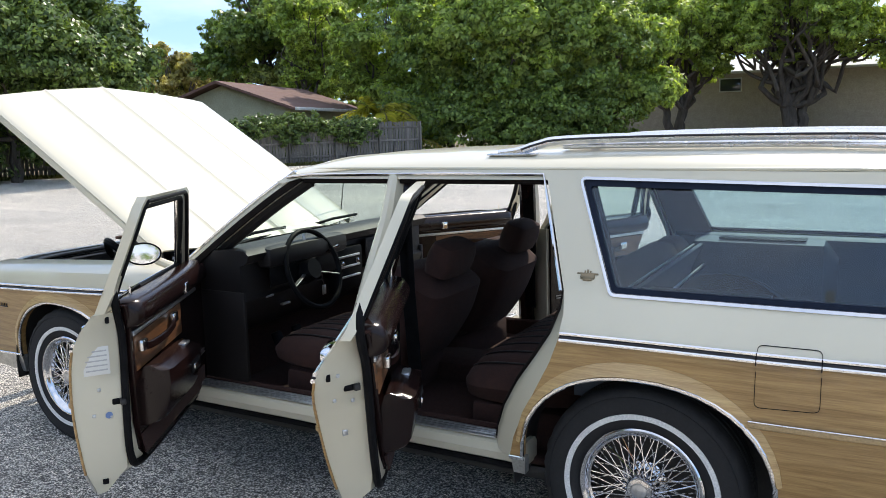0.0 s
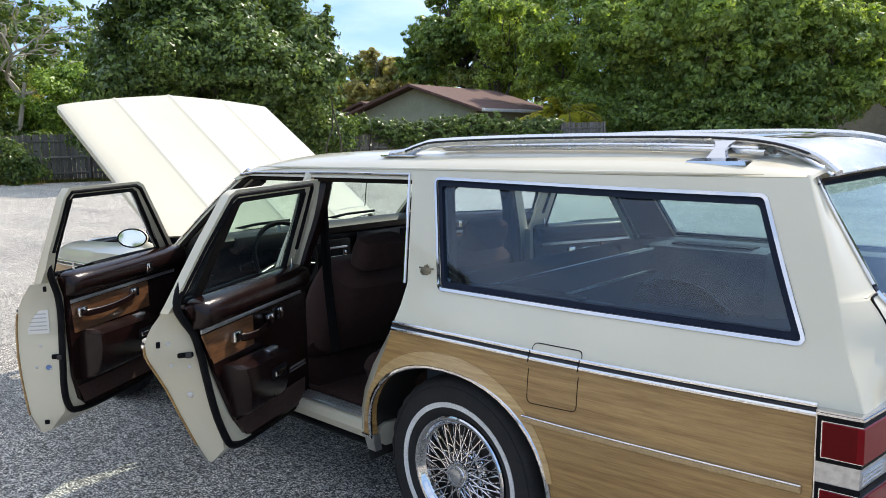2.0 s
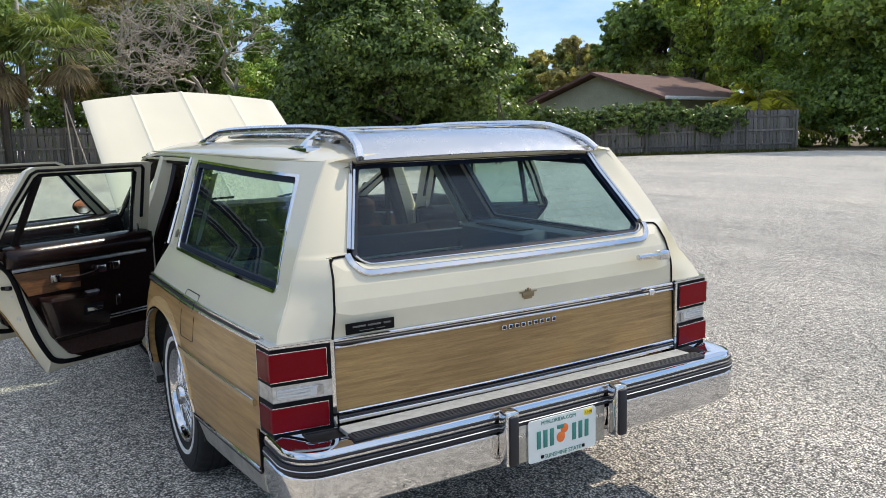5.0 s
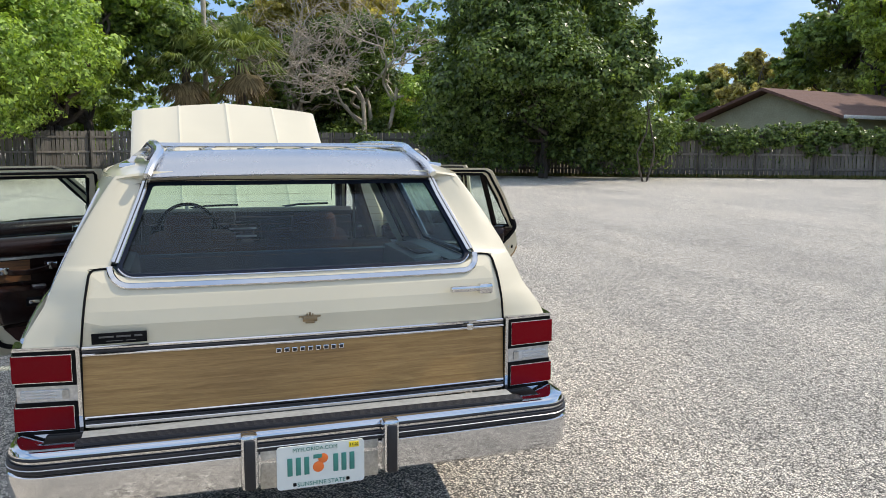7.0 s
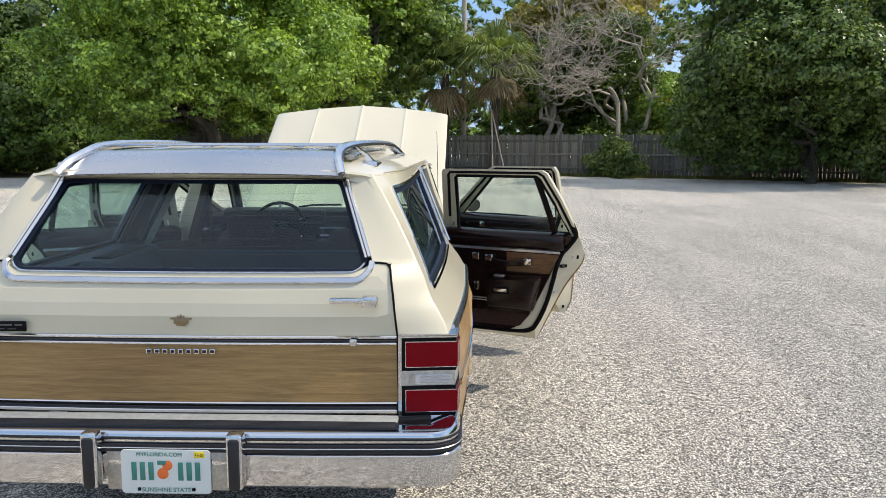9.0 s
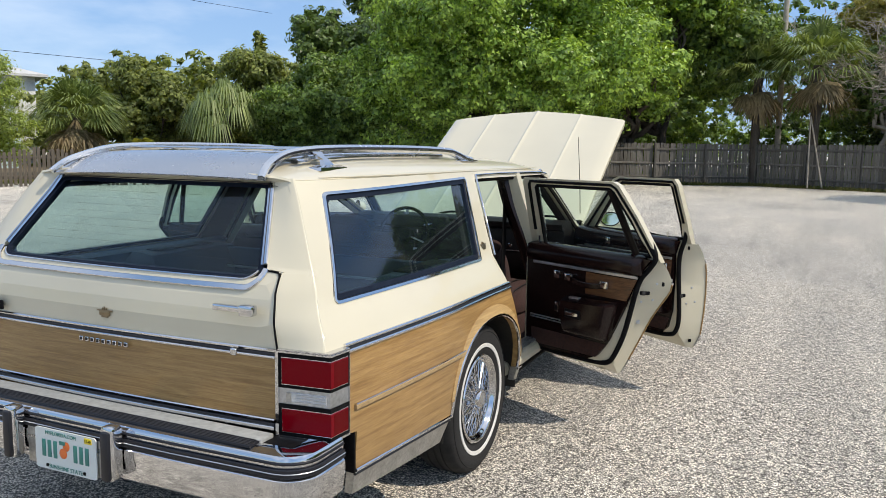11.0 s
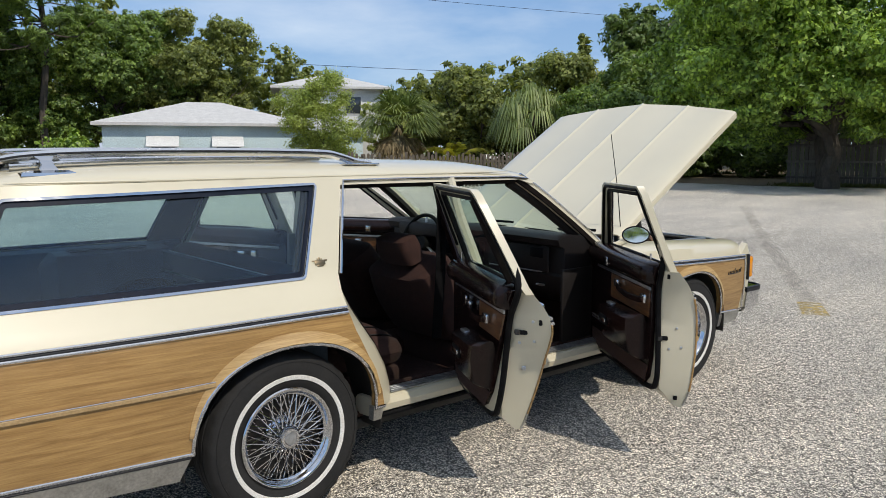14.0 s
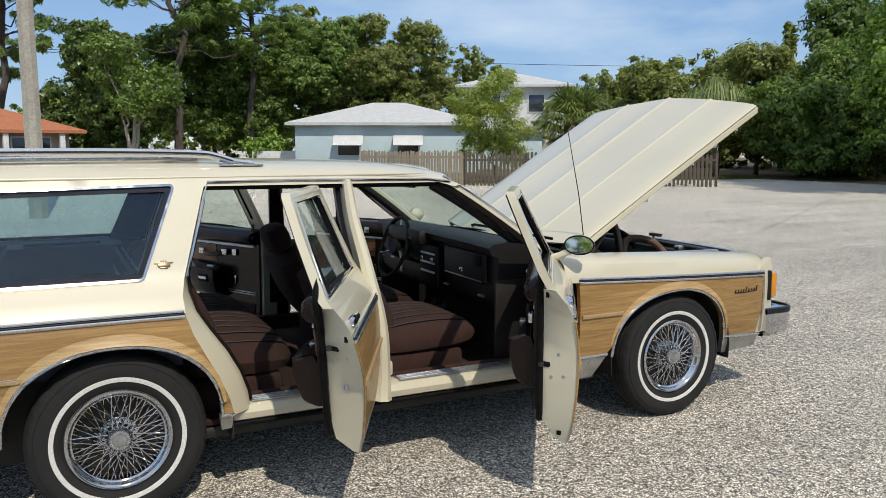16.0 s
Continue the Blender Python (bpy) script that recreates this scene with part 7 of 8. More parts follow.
# rear edge of the skin by height, and how far the end face slants forward from it
EDGE = {True: ([0.31, 0.40, 0.60, 0.85, 0.97], [1.16, 1.128, 1.122, 1.118, 1.112]),
        False: ([0.32, 0.45, 0.60, 0.66, 0.72, 0.80, 0.83, 0.87, 0.92, 0.975], [0.555, 0.497, 0.425, 0.392, 0.35, 0.288, 0.272, 0.264, 0.268, 0.275])}
SLANT = {True: ([0.32, 0.42, 0.6, 0.8, 0.9, 1.0], [0.03, 0.07, 0.065, 0.08, 0.075, 0.03]),
         False: ([0.32, 0.42, 0.5, 0.6, 0.71, 0.79, 0.87, 0.92, 0.96, 1.0], [0.0, 0.01, 0.02, 0.03, 0.06, 0.10, 0.10, 0.075, 0.04, 0.01])}
Y_END = 0.86


def end_face(front, y, z):
    """x of the door's latch end at half width y and height z."""
    e = float(np.interp(z, *EDGE[front]))
    k = float(np.interp(z, *SLANT[front]))
    ys = float(np.interp(z, ZD, YD))
    return e + k * max(0.0, min(1.0, (ys - y) / max(0.05, ys - Y_END)))


def door(s, front, angle, hx, hy):
    """A door built shut on the body side and swung out about its hinge."""
    H = Vector((hx, s * hy, 0))
    turn = Matrix.Translation(H) @ Matrix.Rotation(radians(-s * angle), 4, "Z") @ Matrix.Translation(-H)
    edge = [(float(np.interp(z, *EDGE[front])), z) for z in EDGE[front][0]]
    if front:
        low = [(2.205, 0.975), (2.24, 0.80), (2.235, 0.40), (2.19, 0.318)] + edge
        fo = [(1.135, 0.97), (1.122, 1.1), (1.122, 1.33), (1.14, 1.366), (1.61, 1.364), (1.665, 1.345), (2.10, 1.0), (2.13, 0.97)]
        mid = [(1.165, 0.985), (1.15, 1.1), (1.148, 1.325), (1.16, 1.348), (1.60, 1.346), (1.645, 1.33), (2.055, 1.0), (2.07, 0.985)]
        hole = [(1.196, 0.998), (1.18, 1.1), (1.176, 1.318), (1.186, 1.332), (1.585, 1.33), (1.622, 1.316), (1.985, 1.0)]
        card = [(1.30, 0.398), (2.12, 0.392), (2.155, 0.43), (2.155, 0.93), (2.10, 0.985), (1.192, 0.985), (1.222, 0.90), (1.218, 0.75), (1.222, 0.55), (1.25, 0.44)]
        x0, x1 = 1.20, 2.13
        arm = (1.268, 1.70)
    else:
        low = [(1.168, 0.975), (1.168, 0.42), (1.155, 0.33)] + edge
        fo = [(1.155, 0.97), (1.09, 1.345), (1.075, 1.37), (0.445, 1.372), (0.412, 1.355), (0.338, 1.2), (0.265, 1.0), (0.262, 0.97)]
        mid = [(1.105, 0.985), (1.045, 1.335), (1.03, 1.352), (0.46, 1.354), (0.434, 1.338), (0.36, 1.19), (0.288, 1.0), (0.284, 0.985)]
        hole = [(1.05, 0.998), (1.005, 1.32), (0.99, 1.333), (0.476, 1.336), (0.458, 1.322), (0.388, 1.18), (0.316, 0.998)]
        card = [(1.10, 0.392), (1.142, 0.43), (1.15, 0.985), (0.285, 0.985), (0.33, 0.935), (0.37, 0.885), (0.405, 0.8), (0.432, 0.73), (0.492, 0.605), (0.55, 0.5), (0.605, 0.428), (0.67, 0.398)]
        x0, x1 = 0.29, 1.125
        arm = (0.462, 0.80)
    name = "front_door" if front else "rear_door"
    def inner(x, z):
        y = min(Y_IN + 0.027 * max(0.0, 1 - (x - float(np.interp(z, *EDGE[front]))) / 0.08), body_y(x, z) - 0.03)
        f = max(0.0, min(1.0, (0.40 - z) / 0.075))
        near = max(0.0, 1 - (x - float(np.interp(z, *EDGE[front]))) / 0.35)
        return (x + near * float(np.interp(z, *SLANT[front])), s * (y + (body_y(x, z) - 0.022 - y) * f ** 1.3), z)

    shell = part(name, panel(low, side(s), inner, (), 0.05), M_CREAM, car, "open cream door with maroon trim")
    shell.matrix_basis = turn

    def add(nm, bm, m, lab=""):
        return part(nm, bm, m, shell, lab)

    add("window_frame", panel(fo, side(s, 0.0), side(s, -0.034), [mid], 0.05), M_CREAM)
    add("inner_frame", panel(mid, side(s, -0.004), side(s, -0.03), [hole], 0.05), M_CREAM)
    cen = Vector((sum(p[0] for p in mid) / len(mid), sum(p[1] for p in mid) / len(mid)))
    rub = [tuple(Vector(p) + (Vector(q) - Vector(p)) * 0.5) for p, q in zip(dense(mid, 0.08), dense(mid, 0.08))]
    add("frame_seal", sweep([side(s, -0.034)(*p) for p in rub if p[1] > 0.99], oblong(0.017, 0.014)), M_BLACK)
    add("glass_channel", sweep([side(s, -0.022)(*p) for p in dense(hole, 0.2)], oblong(0.02, 0.024), closed=True), M_BLACK)
    ch = [p for p in hole]
    add("frame_trim", sweep([side(s, -0.004)(*p) for p in dense(ch, 0.2)], ring(0.006, 6), closed=True), M_CHROME)
    if not front:
        add("window_glass", panel(hole, side(s, -0.022), None, (), 0.12), M_GLASSDOOR, "green-tinted door glass")
        add("divider_bar", sweep([side(s, -0.026)(0.478, 1.33), side(s, -0.026)(0.442, 1.17), side(s, -0.026)(0.405, 0.99)], oblong(0.028, 0.035)), M_SEAL)
    # outside dressing
    lo_z = 0.40
    if front:
        wood = [(1.134, lo_z), (2.225, lo_z + 0.02), (2.232, mould_z(2.2) - 0.014), (1.126, mould_z(1.2) - 0.014)]
        xm = (1.122, 2.236)
    else:
        wood = [(0.522, lo_z), (1.162, lo_z), (1.162, mould_z(1.1) - 0.014), (0.27, mould_z(0.3) - 0.014), (0.312, 0.77), (0.388, 0.67), (0.44, 0.57), (0.484, 0.48)]
        xm = (0.266, 1.164)
    add("wood_panel", panel(wood, side(s, 0.002), side(s, -0.004), (), 0.06), M_WOOD, "tan woodgrain vinyl door panel")
    for za, zb, m in ((0.40, 0.845, M_WOOD), (0.325, 0.40, M_ROCKER)):
        add("skin_hem", sweep([(float(np.interp(z, *EDGE[front])) - 0.002, s * (float(np.interp(z, ZD, YD)) - 0.001), z) for z in np.linspace(za, zb, 14)], ring(0.0045, 6), up=(0, 1, 0)), m)
    for z, w, m in ((0.0105, 0.014, M_ALUBRIGHT), (0.0, 0.007, M_NAVY), (-0.0105, 0.014, M_ALUBRIGHT)):
        add("side_moulding", strip([(x, mould_z(x) + z) for x in np.linspace(*xm, 8)], side(s, 0.004), w, 0.014), m)
    add("bodyside_strip", strip([(x, 0.656) for x in np.linspace(xm[0] + (0 if front else 0.135), xm[1], 6)], side(s, 0.005), 0.022, 0.014), M_WOODTRIM)
    add("lower_trim", panel([(wood[0][0] + (0.03 if front else 0.03), 0.318 if front else 0.335), (xm[1] - 0.01, 0.322 if front else 0.335), (xm[1] - 0.01, 0.40), (wood[0][0], 0.40)], side(s, 0.003), side(s, -0.004), (), 0.06), M_ROCKER)
    hxp = (1.24, 0.905) if front else (0.38, 0.905)
    y = body_y(*hxp)
    hnd = add("door_handle", box((0.15, 0.03, 0.03), (hxp[0] + 0.02, s * (y + 0.006), hxp[1]), 0.01), M_CHROME, "chrome door handle with dark inset")
    part("handle_inset", box((0.11, 0.006, 0.018), (hxp[0] + 0.02, s * (y + 0.022), hxp[1]), 0.004), M_BLACK, hnd)
    # inner trim
    def inn(d):
        return lambda x, z: (x, s * (Y_IN - d), z)
    add("door_card", panel(card, inn(0.014), inn(-0.006), (), 0.09), M_VINYL, "maroon vinyl door card")
    path = smooth_line([(x, s * (Y_IN + 0.012), z) for x, z in RUN[front]], 5)
    add("weatherstrip", sweep(path, ring(0.014, 8), up=(0, 1, 0)), M_BLACK)
    # upper pad
    rows = []
    p0, p1 = (1.215, 2.125) if front else (0.335, 1.14)
    for u in (0.0, 0.006, 0.02, 0.05, 0.2, 0.4, 0.6, 0.8, 0.95, 0.98, 0.994, 1.0):
        k = min(1.0, 0.25 + 0.75 * math.sqrt(max(0.0, 1 - (1 - min(u, 1 - u) / 0.05) ** 2))) if min(u, 1 - u) < 0.05 else 1.0
        sec = [(-0.012, 0.894), (-0.045, 0.904), (-0.062, 0.932), (-0.058, 0.968), (-0.03, 0.997), (0.02, 1.002), (0.02, 0.98), (0.0, 0.9)]
        rows.append([tuple(p) for p in smooth_line([(p0 + (p1 - p0) * u - (0 if front else 0.05) * (z - 0.93) * (1 - u), s * (Y_IN + d * (k if d < 0 else 1.0)), 0.935 + (z - 0.935) * (0.6 + 0.4 * k)) for d, z in sec], 4, True)])
    add("upper_pad", thick_ring(rows), M_VINYL, "padded maroon vinyl door top")
    sx0, sx1 = (1.235, 2.04) if front else (0.36, 1.10)
    add("trim_strip", box((sx1 - sx0, 0.008, 0.016), ((sx0 + sx1) / 2, s * (Y_IN - 0.016), 0.874 if front else 0.885), 0.003), M_ALU)
    a0, a1 = arm
    ins = [(1.245, 0.735), (1.80, 0.735), (1.80, 0.862), (1.235, 0.862)] if front else [(0.425, 0.755), (0.70, 0.755), (0.70, 0.872), (0.365, 0.872)]
    add("wood_insert", panel(ins, inn(0.017), inn(0.01), (), 0.1), M_WOODDOOR, "glossy woodgrain insert")
    # pull strap
    px0, pl = (1.275, 0.40) if front else (0.55, 0.27)
    st = smooth_line([(px0, s * (Y_IN - 0.02), 0.822), (px0 + 0.05, s * (Y_IN - 0.042), 0.81), (px0 + pl / 2, s * (Y_IN - 0.052), 0.808), (px0 + pl - 0.05, s * (Y_IN - 0.042), 0.818), (px0 + pl, s * (Y_IN - 0.02), 0.832)], 4)
    pul = add("pull_strap", sweep(st, oblong(0.012, 0.03)), M_VINYL, "padded door pull")
    for xx, zz in ((px0 + 0.01, 0.822), (px0 + pl - 0.01, 0.832)):
        part("strap_end", box((0.055, 0.022, 0.042), (xx, s * (Y_IN - 0.03), zz), 0.006), M_CHROME, pul)
    # armrest pod
    rows = []
    for x, k in ((a0, 0.7), (a0 + 0.012, 0.93), (a0 + 0.04, 1.0), ((a0 + a1) / 2, 1.0), (a1 - 0.05, 1.0), (a1 - 0.012, 0.95), (a1, 0.7)):
        d = 0.105 * k
        zt = 0.728 - 0.012 * (x - a0) / (a1 - a0)
        rows.append([tuple(p) for p in smooth_line([(x, s * (Y_IN - 0.01), 0.525), (x, s * (Y_IN - 0.02 - 0.55 * d), 0.535), (x, s * (Y_IN - 0.02 - 0.8 * d), 0.57), (x, s * (Y_IN - 0.02 - d), 0.655), (x, s * (Y_IN - 0.02 - d), zt - 0.012), (x, s * (Y_IN - 0.012 - d), zt), (x, s * (Y_IN - 0.03), zt + 0.012), (x, s * (Y_IN), 0.6)], 3, True)])
    if not front:
        rows = [[(p[0] + 0.32 * (0.72 - p[2]) * (a1 - p[0]) / (a1 - a0), p[1], p[2]) for p in r] for r in rows]
    pod = add("armrest", thick_ring(rows), M_VINYL, "moulded maroon armrest")
    part("armrest_switch", box((0.07, 0.03, 0.012), (a1 - 0.08, s * (Y_IN - 0.075), 0.733), 0.004), M_ALU, pod)
    part("armrest_recess", box((0.11, 0.01, 0.05), (a1 - 0.11, s * (Y_IN - 0.125), 0.655), 0.004), M_BLACK, pod)
    part("armrest_latch", box((0.085, 0.012, 0.02), (a1 - 0.11, s * (Y_IN - 0.130), 0.655), 0.003), M_CHROME, pod)
    add("lower_carpet", panel([(1.27 if front else 0.615, 0.42), (x1 - 0.035, 0.41), (x1 - 0.025, 0.50), (1.235 if front else 0.545, 0.50)], inn(0.019), inn(0.01), (), 0.1), M_CARPET)
    for z in (0.562, 0.576):
        add("trim_strip", box((x1 - a1 - 0.03, 0.007, 0.007), ((a1 + x1) / 2, s * (Y_IN - 0.018), z), 0.002), M_ALU)
    add("lock_button", sweep([(x0 + 0.10 if front else x1 - 0.05, s * (Y_IN + 0.005), 0.995), (x0 + 0.10 if front else x1 - 0.05, s * (Y_IN + 0.005), 1.035)], ring(0.005, 8), up=(0, 1, 0)), M_CHROME)
    sq = 1.76 if front else 0.905
    c1 = add("release_cup", box((0.045, 0.012, 0.045), (sq, s * (Y_IN - 0.060 if front else Y_IN - 0.022), 0.935 if front else 0.835), 0.004), M_CHROME)
    c2 = add("lock_cup", box((0.03, 0.012, 0.055), (1.80 if front else 0.90, s * (Y_IN - 0.02), 0.65), 0.004), M_CHROME)
    part("cup_core", box((0.02, 0.006, 0.03), (1.80 if front else 0.90, s * (Y_IN - 0.026), 0.645), 0.002), M_BLACK, c2)
    # latch end details
    ez = 0.646 if front else 0.80
    tilt = s * math.degrees(math.atan2(float(np.interp(ez, *SLANT[front])), 0.155))

    def on_end(nm, size, y, z, m, bevel, lift=0.0, up=None, lab=""):
        ob = part(nm, box(size, (0, 0, 0), bevel), m, up or shell, lab)
        ob.matrix_basis = pose(end_face(front, y, z) - lift, s * y, z, 0, 0, tilt)
        return ob

    on_end("latch", (0.012, 0.055, 0.022), 0.865 if front else 0.892, ez, M_BLACK, 0.006, lab="black door latch")
    on_end("latch_bolt", (0.03, 0.02, 0.02), 0.855 if front else 0.88, ez, M_ENGINE, 0.004, 0.006)
    for dy, dz in ((0.03, 0.05), (0.05, -0.04), (0.0, -0.05)):
        on_end("screw", (0.006, 0.012, 0.012), 0.895 + dy, ez + dz, M_ALU, 0.003)
    on_end("rubber_plug", (0.008, 0.014, 0.024), 0.875 if front else 0.95, 0.945 if front else 0.85, M_BLACK, 0.003)
    on_end("drain_plug", (0.006, 0.02, 0.02), 0.93, 0.36 if front else 0.63, M_BLACK if front else M_ALU, 0.006)
    if front:
        # oval mirror in a bright shell on a short stalk
        sh = bmesh.new()
        bmesh.ops.create_uvsphere(sh, u_segments=24, v_segments=14, radius=1)
        bmesh.ops.scale(sh, vec=(0.062, 0.088, 0.056), verts=sh.verts)
        for v in sh.verts:
            v.co.x = max(v.co.x, -0.012)
        mm = Matrix.Translation((2.02, s * 1.03, 1.045)) @ Matrix.Rotation(radians(s * 12), 4, "Z") @ Matrix.Rotation(radians(4), 4, "Y") @ Matrix.Diagonal((0.9, 0.9, 0.9, 1))
        bmesh.ops.transform(sh, matrix=mm, verts=sh.verts)
        mb = add("door_mirror", sh, M_CREAM, "oval door mirror in a cream and chrome shell")
        gl = bmesh.new()
        bmesh.ops.create_circle(gl, cap_ends=True, segments=28, radius=1)
        bmesh.ops.transform(gl, matrix=mm @ Matrix.Translation((-0.014, 0, 0)) @ Matrix.Rotation(radians(-90), 4, "Y") @ Matrix.Diagonal((0.049, 0.08, 1, 1)), verts=gl.verts)
        part("mirror_glass", gl, M_MIRROR, mb)
        rim = [mm @ Vector((-0.013, 0.084 * math.cos(a), 0.053 * math.sin(a))) for a in np.linspace(0, 2 * math.pi, 28, endpoint=False)]
        part("mirror_rim", sweep(rim, ring(0.004, 6), closed=True, up=(1, 0, 0)), M_BLACK, mb)
        part("mirror_stalk", sweep([(2.04, s * 0.98, 1.01), (2.05, s * 0.93, 0.985), (2.06, s * 0.88, 0.97)], oblong(0.04, 0.035)), M_CREAM, mb)
        if s > 0:
            st = on_end("sticker", (0.002, 0.085, 0.10), 0.925, 0.80, M_STICKER, 0.0005, 0.002, None, "faded paper label on the door edge")
            for k in range(5):
                part("print_line", box((0.002, 0.07, 0.005), (-0.001, 0, 0.035 - 0.017 * k), 0.0005), M_FADEDPRINT, st)
            b = bmesh.new()
            bmesh.ops.create_circle(b, cap_ends=True, segments=16, radius=0.012)
            bmesh.ops.transform(b, matrix=Matrix.Translation((end_face(True, 0.90, 0.602) - 0.003, s * 0.90, 0.602)) @ Matrix.Rotation(radians(24), 4, "Z") @ Matrix.Rotation(radians(90), 4, "Y"), verts=b.verts)
            add("round_sticker", b, M_BLUEDOT)
    return shell


door(1, True, 59, 2.12, 0.85)
door(-1, True, 56, 2.12, 0.85)
door(1, False, 63.5, 1.085, 0.945)
door(-1, False, 63.5, 1.085, 0.945)

# ---- wheels ----
def wheel_parts():
    n = 96
    prof = [(0.205, 0.77), (0.255, 0.752), (0.30, 0.748), (0.33, 0.756), (0.344, 0.77), (0.351, 0.79), (0.353, 0.812), (0.346, 0.815), (0.346, 0.822), (0.353, 0.825), (0.3535, 0.852), (0.347, 0.855), (0.347, 0.862), (0.3535, 0.865), (0.353, 0.888), (0.347, 0.891), (0.347, 0.898), (0.353, 0.901), (0.351, 0.925), (0.344, 0.942), (0.33, 0.952), (0.30, 0.958), (0.27, 0.957), (0.24, 0.952), (0.215, 0.942), (0.205, 0.93)]
    rows = []
    for r, y in prof:
        rows.append([((r - (0.006 if 0.338 < r and (y < 0.80 or y > 0.91) and i % 3 == 0 else 0)) * math.cos(2 * math.pi * i / n), y, (r - (0.006 if 0.338 < r and (y < 0.80 or y > 0.91) and i % 3 == 0 else 0)) * math.sin(2 * math.pi * i / n)) for i in range(n)])
    tyre = grid_mesh(rows, closed=True)
    white = lathe([(0.2445, 0.954), (0.2455, 0.9572), (0.2535, 0.9588), (0.263, 0.9590), (0.264, 0.956)], 96)
    ringlet = lathe([(0.318, 0.954), (0.319, 0.9575), (0.321, 0.9570), (0.322, 0.953)], 96)
    rim = lathe([(0.203, 0.92), (0.211, 0.942), (0.212, 0.948), (0.207, 0.953), (0.199, 0.952), (0.192, 0.945), (0.188, 0.932), (0.184, 0.928), (0.179, 0.925), (0.175, 0.912), (0.171, 0.90)], 72)
    dish = lathe([(0.172, 0.90), (0.168, 0.875), (0.10, 0.868), (0.001, 0.866)], 48)
    hub = lathe([(0.078, 0.872), (0.078, 0.886), (0.066, 0.893), (0.055, 0.898), (0.05, 0.92), (0.046, 0.935), (0.044, 0.955), (0.04, 0.961), (0.028, 0.962), (0.026, 0.958), (0.001, 0.958)], 40)
    cap = lathe([(0.027, 0.957), (0.026, 0.9615), (0.02, 0.963), (0.001, 0.9632)], 28)
    return tyre, white, ringlet, rim, dish, hub, cap


def spoke_bm(r0, y0, r1, y1, da):
    p0 = (r0, y0, 0)
    p1 = (r1 * math.cos(da), y1, r1 * math.sin(da))
    return sweep([p0, p1], ring(0.0027, 6), up=(0.1, 1, 0.2))


def wheel(x, s):
    tyre, white, ringlet, rim, dish, hub, cap = wheel_parts()
    w = part("wheel", rim, M_CHROME, car, "wire-spoked wheel with a whitewall tyre")
    w.matrix_basis = pose(x, 0, 0.353, 0, 0, 0 if s > 0 else 180)
    part("tyre", tyre, M_TYRE, w, "black tyre with worn tread")
    part("whitewall", white, M_WHITE, w, "white sidewall band")
    part("sidewall_ridge", ringlet, M_TYRE, w)
    part("rim_dish", dish, M_DISH, w)
    part("hub", hub, M_CHROME, w, "chrome hub")
    part("hub_cap", cap, M_ALU, w)
    for r0, y0, r1, y1, da, n in ((0.05, 0.94, 0.183, 0.922, 0.40, 18), (0.05, 0.94, 0.183, 0.922, -0.40, 18), (0.066, 0.90, 0.178, 0.91, 0.58, 18), (0.066, 0.90, 0.178, 0.91, -0.58, 18)):
        first = part("spoke", spoke_bm(r0, y0, r1, y1, da), M_CHROME, w)
        for i in range(1, n):
            shared("spoke", first.data, Matrix.Rotation(2 * math.pi * (i + 0.5 * (da < 0)) / n, 4, "Y"), w)
    nip = box((0.006, 0.01, 0.006), (0.181, 0.922, 0), 0.002)
    first = part("spoke_nut", nip, M_CHROME, w)
    for i in range(1, 36):
        shared("spoke_nut", first.data, Matrix.Rotation(2 * math.pi * i / 36, 4, "Y"), w)
    return w


M_DISH = mottled("dull_rim", (0.025, 0.025, 0.026), (0.06, 0.055, 0.05), 20, 0.45, 0.1, 90, 0.6)
for x in (0.0, 2.946):
    for s in (1, -1):
        wheel(x, s)

# ---- underside and interior ----
part("floor_pan", box((2.1, 1.66, 0.03), (1.25, 0, 0.325), 0.01), M_CARPET, car, "maroon carpeted floor")
part("underbody", box((2.3, 1.64, 0.06), (1.35, 0, 0.275), 0.02), M_ENGINE, car)
part("chassis", box((4.2, 1.15, 0.06), (1.45, 0, 0.262), 0.02), M_ENGINE, car)
part("rear_axle", sweep([(0, -0.75, 0.34), (0, 0.75, 0.34)], ring(0.05, 10)), M_ENGINE, car)
part("fuel_tank", box((0.6, 1.2, 0.12), (-0.85, 0, 0.42), 0.05), M_ENGINE, car)
part("cargo_floor", box((1.55, 1.5, 0.04), (-0.50, 0, 0.66), 0.012), M_CARGO, car, "flat cargo floor")
part("transmission_tunnel", box((1.3, 0.3, 0.16), (1.55, 0, 0.36), 0.06), M_CARPET, car)
